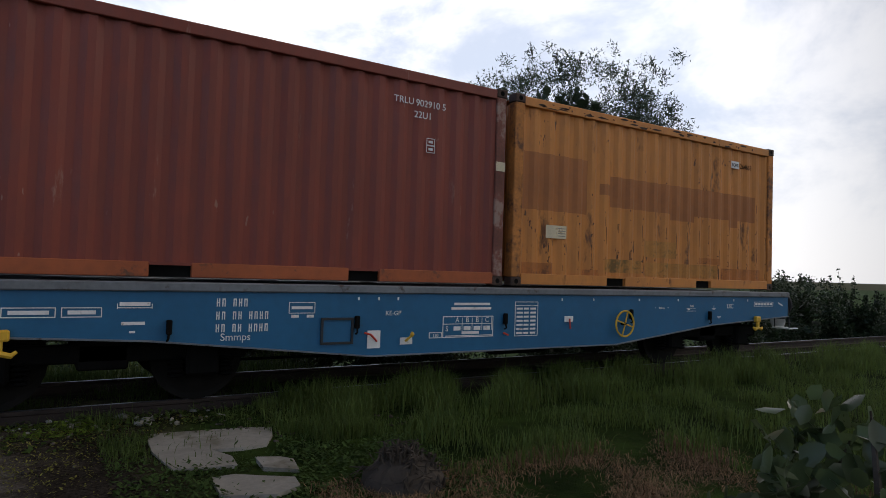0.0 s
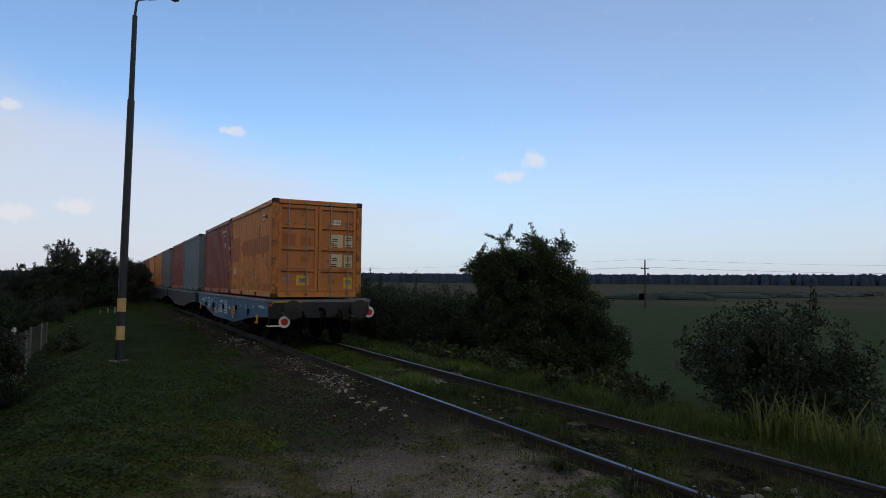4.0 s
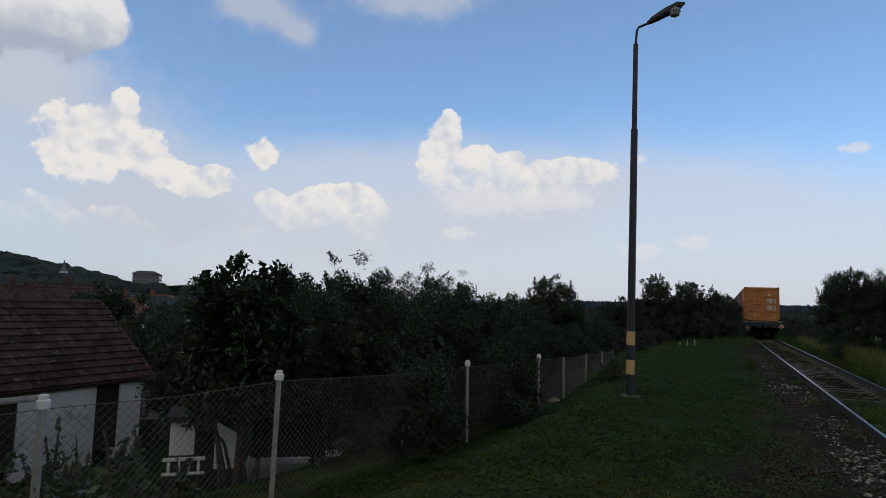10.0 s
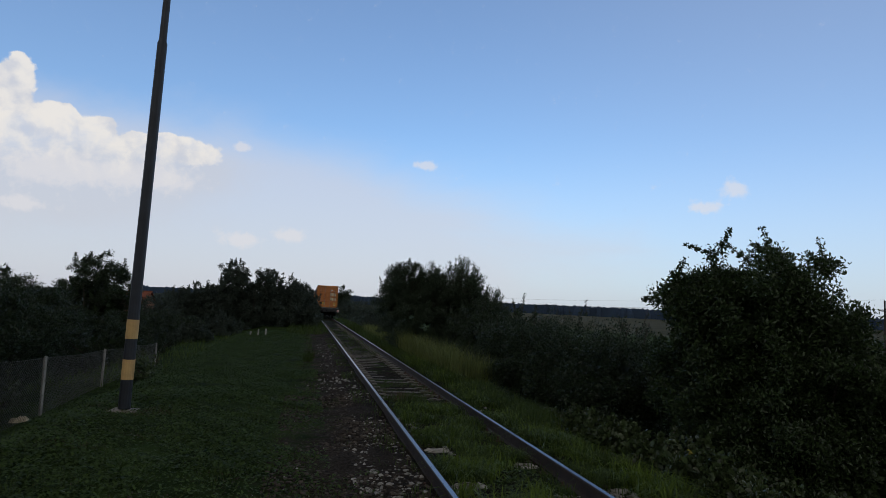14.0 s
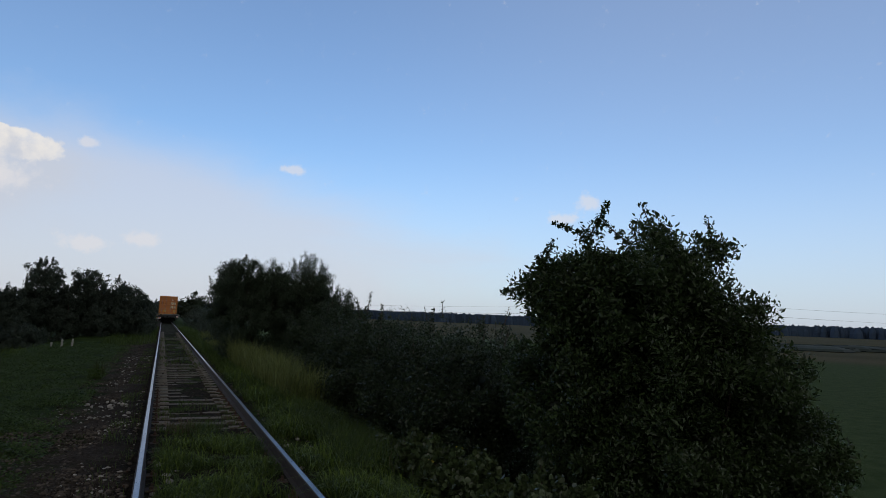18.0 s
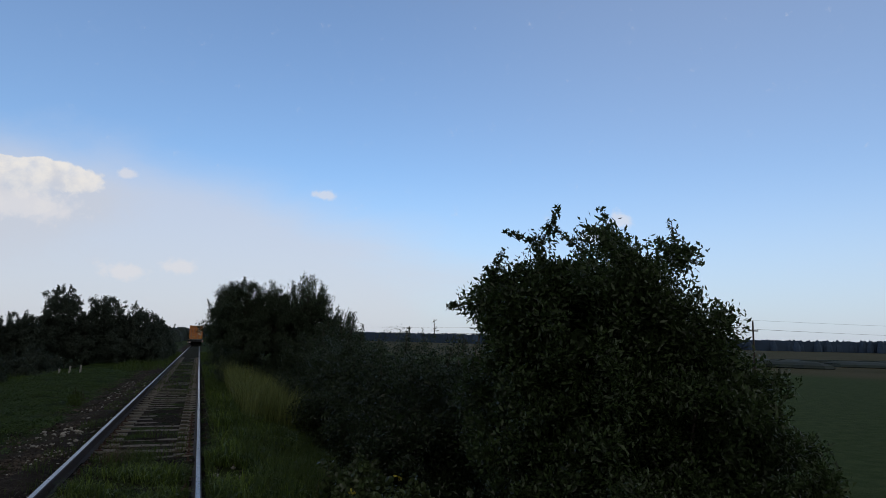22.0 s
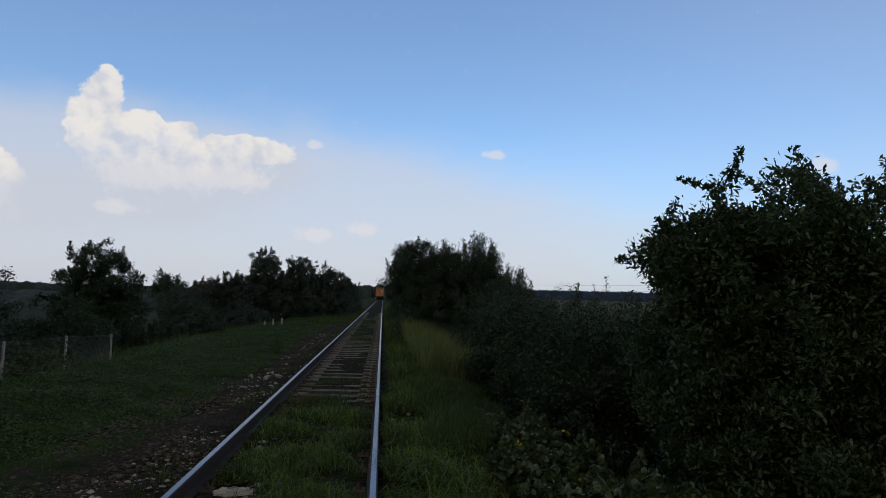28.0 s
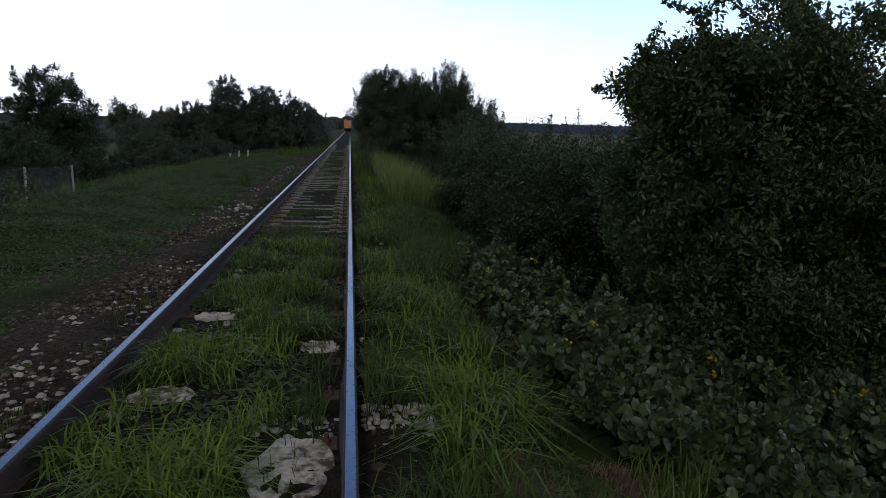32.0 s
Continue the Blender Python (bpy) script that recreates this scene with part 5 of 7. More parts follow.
def bush(name, label, lobes, mat, leaf, count, seed, slim=0.5, stems=8, sprigs=10, tips=(), clump=0.30, category="shrub", group="", spiky=0.0, up=0.3, root=None, trunk=0.0, far=False, airy=()):
    """A bush or tree whose crown follows rounded lobes (x, y, z, rx, ry, rz), uneven, with stray sprigs on top."""
    r = random.Random(seed)
    mx, my = (sum(l[i] * l[3] for l in lobes) / sum(l[3] for l in lobes) for i in (0, 1)) if root is None else root
    g = float(ground_z(mx, my))
    ob = thing(name, pose(mx, my, g), label, category, group)
    o = Vector((mx, my, g))
    centres, radii = [], []
    for li, (x, y, z, rx, ry, rz) in enumerate(lobes):
        n = int(2.4 * (rx * ry + rx * rz + ry * rz) * 1.4 / clump ** 2 / 2.2) + 8
        for k in range(n):
            u, a_ = r.uniform(-0.95, 1), r.uniform(0, 2 * math.pi)
            q = math.sqrt(1 - u * u)
            lump = 1 + 0.13 * math.sin(4 * a_ + seed + li) + 0.10 * math.sin(9 * a_ + 6 * u + seed)
            f = r.uniform(0.62, 1.0) * lump
            c = Vector((x + rx * q * f * math.cos(a_), y + ry * q * f * math.sin(a_), z + rz * u * f))
            if c.z < float(ground_z(c.x, c.y)) + 0.05:
                continue
            centres.append(c - o)
            radii.append(clump * r.uniform(0.55, 1.2))
    b = Build()
    for k in range(stems):
        c = centres[r.randrange(len(centres))]
        f = Vector((r.uniform(-0.25, 0.25) * lobes[0][3], r.uniform(-0.25, 0.25) * lobes[0][4], 0))
        h = max(0.3, c.z)
        b.tube([f - Vector((0, 0, 0.15)), f.lerp(c, 0.35) + Vector((r.uniform(-.1, .1), r.uniform(-.1, .1), h * 0.06)), f.lerp(c, 0.7), c],
               [0.014 * h + 0.012, 0.010 * h + 0.008, 0.005 * h + 0.005, 0.005], 5, False)
    if trunk:
        c = Vector((lobes[0][0], lobes[0][1], lobes[0][2])) - o
        b.tube([Vector((0, 0, -0.2)), c * 0.5 + Vector((trunk, 0, 0)), c], [trunk * 1.2, trunk, trunk * 0.5], 9, False)
    crown = list(centres)
    for k in range(sprigs + len(tips)):
        if k < len(tips):
            tip = Vector(tips[k]) - o
            c0 = min(crown, key=lambda c: (c - tip).length + (0.6 if (c - tip).length < 0.4 else 0))
            out = tip - c0
        else:
            c0 = max((crown[r.randrange(len(crown))] for _ in range(4)), key=lambda c: c.z)
            away = Vector((r.uniform(-1, 1), r.uniform(-1, 1), 0)) * 0.5 * (1 - spiky)
            out = (away + Vector((0, 0, 1))).normalized() * clump * r.uniform(0.9, 2.0 + 1.4 * spiky)
        b.tube([c0, c0 + out * 0.6, c0 + out], [0.012, 0.008, 0.003], 4, False)
        for u in (0.35, 0.6, 0.8, 0.97):
            centres.append(c0 + out * u)
            radii.append(clump * ((0.54 - 0.34 * u) if k >= len(tips) else (0.34 - 0.14 * u)))
    tagged(part("branchwork", b, M_BARK, ob), kind="stuff")
    part("crown", leaf_mesh("crown", [tuple(c) for c in centres], radii, count, leaf, slim, seed, up, far=far), mat, ob)
    for x, y, z, rx, ry, rz, n_ in airy:
        pts = []
        twigs = Build()
        for k in range(n_):
            u, a_, f = r.uniform(-0.5, 1), r.uniform(0, 2 * math.pi), r.random() ** 0.4
            q = math.sqrt(1 - u * u)
            end = Vector((x + rx * q * f * math.cos(a_), y + ry * q * f * math.sin(a_), z + rz * u * f)) - o
            start = Vector((x + 0.35 * rx * q * math.cos(a_), y + 0.35 * ry * q * math.sin(a_), z - 0.7 * rz)) - o
            bow = start.lerp(end, 0.55) + Vector((r.uniform(-.12, .12), r.uniform(-.12, .12), 0.1))
            twigs.tube([start, bow, end], [0.008, 0.005, 0.002], 3, False)
            pts += [bow.lerp(end, v) for v in (0.0, 0.25, 0.45, 0.62, 0.76, 0.88, 1.0)] + [start.lerp(bow, 0.6)]
        tagged(part("upper_twig_mass", twigs, M_BARK, ob), kind="stuff")
        part("upper_crown", leaf_mesh("upper_crown", [tuple(c) for c in pts], [0.085 * max(1.0, leaf / 0.075)] * len(pts), len(pts) * (12 if leaf > 0.06 else 20), leaf, slim, seed + 5, up, far=far), mat, ob)
    inner = [(tuple(Vector(l[:3]) - o), 0.55 * min(l[3:])) for l in lobes]
    part("inner_foliage", leaf_mesh("inner_foliage", [c for c, _ in inner], [q for _, q in inner], (350 if count > 2000 else 30) * len(lobes), leaf * (3.2 if count > 2000 else 1.5), 0.8, seed + 1, 0.1), mat, ob)
    return ob


bush("elder_tree", "broad dark green elder bush with stray top sprigs",
     [(5.1, 5.4, 1.65, 1.25, 1.42, 1.40), (5.4, 5.15, 2.36, 0.98, 0.9, 0.70), (6.2, 5.2, 1.02, 1.22, 1.5, 1.08), (4.7, 5.6, 0.65, 0.92, 1.4, 1.2), (7.2, 5.3, 0.38, 1.2, 1.4, 0.9), (5.0, 4.7, -0.5, 1.4, 0.7, 0.7), (6.7, 4.7, -0.5, 1.5, 0.8, 0.75), (5.6, 4.9, 0.3, 1.6, 1.0, 0.9), (4.45, 5.8, 2.15, 0.58, 0.68, 0.64), (4.6, 4.8, -0.1, 0.9, 0.9, 0.8), (5.92, 4.95, 1.68, 0.68, 0.85, 0.84), (6.7, 5.0, 0.80, 0.68, 0.9, 0.70)],
     M_LEAF_ELDER, 0.078, 210000, 3, slim=0.42, stems=16, sprigs=8, category="tree", clump=0.30,
     tips=[(4.75, 5.35, 3.46), (4.36, 6.05, 3.22), (6.22, 5.03, 3.36), (5.51, 5.55, 3.56), (3.62, 6.2, 2.2), (6.05, 5.1, 3.12), (4.65, 5.45, 3.25), (5.15, 5.3, 3.22), (7.15, 5.1, 2.1), (6.65, 5.0, 2.5), (4.05, 6.0, 2.72)])
for k, (x, y, rx, ry, top) in enumerate(((4.3, 8.4, 1.2, 1.3, 1.35), (4.4, 10.4, 1.3, 1.3, 1.55), (4.1, 12.4, 1.4, 1.3, 1.5), (4.4, 14.8, 1.5, 1.5, 1.6), (5.9, 9.4, 1.4, 1.5, 1.65), (6.2, 12.4, 1.6, 1.7, 1.7),
                                         (6.3, 15.8, 1.7, 1.8, 1.65), (4.7, 17.4, 1.6, 1.6, 1.5), (6.6, 19.2, 1.8, 1.8, 1.9), (4.4, 19.8, 1.6, 1.4, 1.9), (8.3, 8.3, 1.4, 1.6, 1.0))):
    bush("bank_shrub", "dense dark green shrub on the bank beside the track", [(x, y, (top - 1.0) / 2 + 0.16, rx, ry, (top + 1.0) / 2 - 0.02), (x - 0.5, y - 0.3, -0.1, rx * 0.8, ry * 0.8, 0.8)], M_LEAF_HEDGE, 0.070, 34000 if x < 5 else 16000, 20 + k, slim=0.42, far=x > 5,
         group="shrubs on the bank", sprigs=9, spiky=0.5, clump=0.26)
bush("thorn_bush", "spiky dark bush at the field's edge", [(4.4, -2.6, 0.5, 1.2, 1.3, 1.15), (4.0, -3.3, 0.0, 0.9, 0.9, 0.9)], M_LEAF_HEDGE, 0.07, 15000, 33, sprigs=16, spiky=0.8, clump=0.24, category="bush")
bush("field_willow", "tall feathery willow bush beside the field", [(5.3, -7.5, 0.2, 1.5, 1.6, 1.0), (5.0, -9.2, 0.1, 1.3, 1.4, 1.0), (4.6, -6.3, -0.2, 1.1, 1.1, 0.8)], M_LEAF_PALE, 0.055, 46000, 34, slim=0.35, stems=5, sprigs=14, spiky=0.3, clump=0.24, category="bush", up=0.6,
     airy=[(5.4, -8.5, 1.9, 1.6, 1.6, 1.75, 380), (5.2, -10.0, 1.75, 1.5, 1.6, 1.7, 300), (4.9, -6.6, 0.9, 1.1, 1.2, 1.1, 150)])
bush("willow_bush", "tall feathery grey-green willow bush by the track", [(1.85, 24.3, 1.85, 1.0, 1.4, 2.15), (3.2, 24.0, 1.8, 1.1, 1.5, 2.05), (4.4, 23.6, 1.85, 1.2, 1.4, 2.05), (5.7, 23.9, 1.25, 1.25, 1.4, 1.7), (1.75, 24.3, 2.7, 0.65, 0.9, 0.95), (2.7, 23.4, 0.15, 1.2, 1.1, 0.95), (4.1, 23.0, 0.15, 1.3, 1.1, 0.95)], M_LEAF_WILLOW, 0.11, 155000, 41,
     slim=0.25, far=True, sprigs=20, spiky=0.2,
     airy=[(2.0, 24.3, 2.6, 1.0, 1.2, 1.45, 110), (3.2, 24.0, 2.7, 1.1, 1.2, 1.4, 140), (4.4, 23.6, 2.85, 1.1, 1.2, 1.55, 170), (5.6, 23.9, 1.95, 1.1, 1.2, 1.3, 110)], category="bush", clump=0.30, up=0.8)
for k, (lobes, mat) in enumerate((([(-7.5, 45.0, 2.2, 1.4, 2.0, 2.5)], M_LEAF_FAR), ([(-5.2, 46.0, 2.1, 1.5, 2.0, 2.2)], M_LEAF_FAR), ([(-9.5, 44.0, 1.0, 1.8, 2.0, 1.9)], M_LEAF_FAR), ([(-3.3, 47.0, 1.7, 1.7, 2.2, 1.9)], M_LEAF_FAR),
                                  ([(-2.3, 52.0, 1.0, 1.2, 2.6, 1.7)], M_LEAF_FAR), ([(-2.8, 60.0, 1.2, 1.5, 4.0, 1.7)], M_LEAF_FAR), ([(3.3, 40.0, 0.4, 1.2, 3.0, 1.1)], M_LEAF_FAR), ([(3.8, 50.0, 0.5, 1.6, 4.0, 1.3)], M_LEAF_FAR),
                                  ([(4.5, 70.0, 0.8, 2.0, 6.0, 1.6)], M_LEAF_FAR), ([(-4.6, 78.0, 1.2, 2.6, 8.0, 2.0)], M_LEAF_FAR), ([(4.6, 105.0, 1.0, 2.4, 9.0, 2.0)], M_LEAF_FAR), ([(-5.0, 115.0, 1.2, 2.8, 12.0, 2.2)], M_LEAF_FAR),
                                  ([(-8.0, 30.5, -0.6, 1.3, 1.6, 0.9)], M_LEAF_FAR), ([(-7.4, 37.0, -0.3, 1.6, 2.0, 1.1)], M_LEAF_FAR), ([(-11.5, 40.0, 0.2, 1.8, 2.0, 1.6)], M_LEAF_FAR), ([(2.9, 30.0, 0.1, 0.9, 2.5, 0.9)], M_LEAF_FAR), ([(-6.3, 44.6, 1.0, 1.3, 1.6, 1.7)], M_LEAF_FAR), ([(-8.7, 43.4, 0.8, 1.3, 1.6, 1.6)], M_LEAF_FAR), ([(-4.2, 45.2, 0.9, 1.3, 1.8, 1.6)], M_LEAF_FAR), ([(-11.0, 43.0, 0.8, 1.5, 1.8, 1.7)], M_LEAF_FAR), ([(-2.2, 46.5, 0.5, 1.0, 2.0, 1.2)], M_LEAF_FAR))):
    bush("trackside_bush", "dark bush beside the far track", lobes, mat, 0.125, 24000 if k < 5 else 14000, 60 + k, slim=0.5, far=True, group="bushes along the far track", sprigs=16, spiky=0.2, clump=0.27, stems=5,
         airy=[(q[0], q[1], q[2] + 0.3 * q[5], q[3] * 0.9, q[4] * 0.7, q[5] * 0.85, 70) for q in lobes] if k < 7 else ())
bush("track_end_tree", "round dark tree beyond the train", [(5.0, 147.0, 2.8, 3.4, 3.4, 2.8)], M_LEAF_HEDGE, 0.4, 4000, 88, sprigs=4, clump=0.8, category="tree")
bush("round_tree", "round dark broadleaf tree behind the fence", [(-11.7, 28.3, 1.4, 1.9, 1.9, 2.1), (-11.5, 27.9, -0.4, 2.0, 1.9, 1.6)], M_LEAF_HEDGE, 0.11, 60000, 91, far=True, sprigs=24, category="tree", clump=0.36)
bush("walnut_tree", "large-leaved dark tree in the garden", [(-9.45, -0.12, 1.42, 0.78, 0.92, 1.0), (-9.45, -0.15, 0.75, 0.9, 1.0, 0.65)], M_LEAF_HEDGE, 0.12, 20000, 101, trunk=0.06, slim=0.45, sprigs=12, category="tree", clump=0.22)
for k, lobes in enumerate(([(-8.6, 1.9, 0.7, 1.3, 1.4, 1.6), (-7.75, 2.2, -0.3, 0.7, 1.5, 1.0), (-7.0, 0.9, 0.15, 0.42, 1.15, 1.05)], [(-8.8, 4.2, 0.7, 1.5, 1.5, 1.65), (-7.65, 4.6, -0.3, 0.75, 1.4, 1.1), (-6.70, 4.2, 0.1, 0.42, 1.25, 1.0)], [(-8.5, 6.6, 0.6, 1.4, 1.5, 1.6), (-7.4, 6.7, -0.5, 0.5, 1.2, 0.9)],
                           [(-9.3, 9.2, 0.6, 1.6, 1.6, 1.85)], [(-9.8, 12.2, 0.6, 1.7, 1.7, 1.8)], [(-10.3, 15.5, 0.6, 1.8, 1.8, 1.8)], [(-12.3, 3.0, 0.5, 1.8, 1.8, 1.8)], [(-12.6, 7.2, 0.7, 1.9, 2.0, 2.1)],
                           [(-13.0, 12.0, 0.9, 2.0, 2.2, 2.2)], [(-9.2, 20.0, -0.3, 1.6, 1.8, 1.4)], [(-8.4, 23.5, -0.8, 1.4, 1.6, 1.0)], [(-14.2, 18.0, 0.9, 2.2, 2.4, 2.3)], [(-11.2, -4.0, -0.9, 1.2, 1.3, 0.9)])):
    bush("garden_shrub", "dense dark garden shrub behind the wire fence", lobes, M_LEAF_HEDGE, 0.07 if k < 3 else 0.085, 46000 if k < 3 else 38000 if k < 9 else 26000, 120 + k, slim=0.45, far=k >= 3, group="shrubs behind the fence", sprigs=9, spiky=-0.5, clump=0.28)
bush("garden_tree", "dark round tree deeper in the garden", [(-17.0, 12.5, 0.8, 2.0, 2.0, 2.0)], M_LEAF_HEDGE, 0.13, 20000, 160, sprigs=3, clump=0.36, category="tree")
bush("garden_tree", "dark round tree deeper in the garden", [(-30.4, 14.2, 0.2, 1.9, 2.1, 2.2)], M_LEAF_HEDGE, 0.2, 8000, 161, sprigs=8, clump=0.45, category="tree")
for k, (x, y, z, r0) in enumerate(((-7.75, -4.4, 0.15, 0.45), (-7.9, -3.5, 0.0, 0.4), (-7.8, -5.6, 0.2, 0.5), (-8.1, -6.6, 0.3, 0.6), (-7.7, 9.3, -0.4, 0.45), (-6.0, 12.6, -0.1, 0.45), (-5.62, 10.95, 0.05, 0.30), (-7.40, -5.7, 0.35, 0.42), (-7.5, -6.6, 0.45, 0.45), (-7.55, -7.5, 0.45, 0.5), (-7.3, -4.5, 0.15, 0.30), (-7.45, -5.2, 0.0, 0.4), (-7.2, -3.4, -0.05, 0.25))):
    bush("climbing_weed", "leafy weed climbing at the wire fence", [(x, y, z, r0, r0, r0 * 1.2)], M_LEAF_BRAMBLE, 0.075, 1100, 170 + k, stems=4, sprigs=6, spiky=0.5, clump=0.16, group="weeds at the fence")
bush("young_elder", "young elder with broad leaves beside the path", [(-6.95, -12.70, 0.70, 0.40, 0.40, 0.52)], M_LEAF_YOUNG, 0.095, 1000, 180, slim=0.65, stems=7, sprigs=3, spiky=0.2, clump=0.13)
bush("young_elder", "young elder with broad leaves beside the path", [(-6.15, -5.3, 0.55, 0.30, 0.34, 0.42)], M_LEAF_BRAMBLE, 0.085, 420, 182, slim=0.55, stems=6, sprigs=4, spiky=0.4, clump=0.13)
bush("young_elder", "young elder with broad leaves beside the path", [(-6.0, -7.35, 0.35, 0.40, 0.45, 0.55)], M_LEAF_BRAMBLE, 0.065, 1100, 181, slim=0.55, stems=6, sprigs=5, spiky=0.7, clump=0.14)
bush("acacia_tree", "tall feathery acacia beyond the track", [(7.7, -25.0, 6.5, 3.8, 3.2, 2.4), (10.4, -24.2, 5.9, 3.2, 2.6, 2.2), (6.6, -26.2, 5.5, 2.5, 2.2, 2.0), (9.2, -26.8, 3.6, 2.6, 2.6, 2.2)], M_LEAF_WILLOW, 0.12, 70000, 190, far=True,
     slim=0.4, stems=14, sprigs=44, clump=0.36, category="tree", trunk=0.16, root=(8.6, -25.2))
# The last four shrubs are added, unseen, to darken the gap under the wagon.
for k, (x, y, top, r0) in enumerate(((4.5, -14.5, 1.5, 1.5), (5.5, -19.0, 1.9, 1.8), (4.2, -24.0, 1.4, 1.5), (9.5, -15.5, 1.8, 2.0), (8.5, -11.8, 1.2, 1.5), (3.6, -31.0, 1.6, 1.8), (-5.5, -30.0, 1.2, 1.6), (2.3, -36.0, 1.5, 1.7), (3.2, -42.0, 1.8, 2.0), (5.6, -35.0, 1.8, 2.0), (1.9, -31.8, 0.9, 1.0), (0.5, -48.0, 1.4, 2.0), (-1.0, -60.0, 1.8, 2.4), (7.2, -1.0, 0.8, 1.4), (9.5, 1.6, 1.0, 1.8), (10.5, -6.5, 1.4, 1.9), (3.2, -13.2, 0.7, 1.1), (3.0, -16.2, 0.8, 1.2), (3.3, -21.4, 0.8, 1.2), (2.9, -27.0, 0.8, 1.2))):
    bush("field_shrub", "dark shrub at the field's edge", [(x, y, (top - 1.0) / 2, r0, r0, (top + 1.0) / 2)], M_LEAF_HEDGE, 0.10, 9000, 200 + k, group="shrubs at the field's edge", sprigs=12, spiky=0.6, clump=0.30)

for k, (x, y, z, r0, h) in enumerate(((-30.0, 11.6, -0.6, 2.2, 2.6), (-25.2, 9.6, -0.9, 1.3, 2.2), (-26.0, 16.2, -1.5, 2.0, 2.2), (-9.6, 22.5, -0.9, 1.5, 1.5), (-13.5, 31.5, -0.8, 2.0, 1.8), (-9.0, 33.5, -0.9, 1.7, 1.4), (-16.5, 27.0, -0.8, 2.2, 2.0), (-10.5, 36.5, -0.5, 1.8, 1.6))):
    bush("orchard_tree", "dark broadleaf tree between the gardens", [(x, y, z, r0, r0, h), (x + 0.5 * r0, y - 0.3, z - 0.5 * h, 0.9 * r0, 0.9 * r0, 0.8 * h)], M_LEAF_HEDGE, 0.12, 14000, 500 + k, far=True, sprigs=10, category="tree", clump=0.38, group="trees between the gardens")

# brambles on the bank, a yellow leaf here and there
for k, (x, y, r0, h) in enumerate(((2.3, 2.9, 0.75, 0.42), (3.0, 4.2, 0.8, 0.58), (2.6, 5.6, 0.7, 0.5), (3.5, 2.6, 0.9, 0.55), (4.6, 2.9, 0.95, 0.65), (5.9, 3.0, 1.0, 0.75), (3.9, 3.7, 0.8, 0.65), (5.2, 3.8, 0.8, 0.6), (7.0, 3.2, 1.0, 0.7), (2.9, 1.4, 0.8, 0.4), (4.2, 1.4, 0.9, 0.4), (2.7, 7.0, 0.6, 0.5), (5.6, 1.3, 0.9, 0.4), (2.2, -0.3, 0.7, 0.35), (3.4, -0.2, 0.9, 0.4), (2.25, 2.1, 0.55, 0.36), (2.2, 3.4, 0.48, 0.38), (2.1, 4.4, 0.42, 0.34), (2.9, 1.75, 0.7, 0.40))):
    gz_ = float(ground_z(x, y))
    br = bush("bramble", "low tangled bramble on the bank beside the track", [(x, y, gz_ + 0.05, r0, r0, h)], M_LEAF_BRAMBLE, 0.074, 4600, 230 + k, slim=0.7, stems=7, sprigs=9, clump=0.16, group="brambles on the bank", up=0.5, category="bramble")
    if k < 8:
        r = random.Random(k)
        pts = [(r.uniform(-0.4, 0.4), r.uniform(-0.4, 0.4), h * 0.95) for _ in range(2)]
        part("yellowed_leaves", leaf_mesh("yellowed_leaves", pts, [0.06, 0.05], 16, 0.05, 0.7, 300 + k), M_LEAF_YELLOW, br, "bright yellow autumn leaves")


# ---------------------------------------------------------------- grass and herbs
BARE = [(0.46, 1.56, 0.31, 0.42), (1.0, 1.60, 0.25, 0.38), (-0.38, 2.48, 0.27, 0.18), (0.52, 3.3, 0.20, 0.21), (0.98, 3.3, 0.18, 0.2), (-0.40, 4.15, 0.24, 0.16), (1.03, 4.97, 0.1, 0.25),
        (-2.06, -11.87, 0.62, 0.55), (-3.26, -11.92, 0.32, 0.3), (-2.86, -12.2, 0.25, 0.16)]


def open_ground(x, y, r):
    """False where concrete lies bare; a few blades still grow in it."""
    free = np.ones(len(x), bool)
    for cx, cy, rx, ry in BARE:
        free &= ((x - cx) / rx) ** 2 + ((y - cy) / ry) ** 2 > 1.0
    return free | (r.random(len(x)) < 0.06)


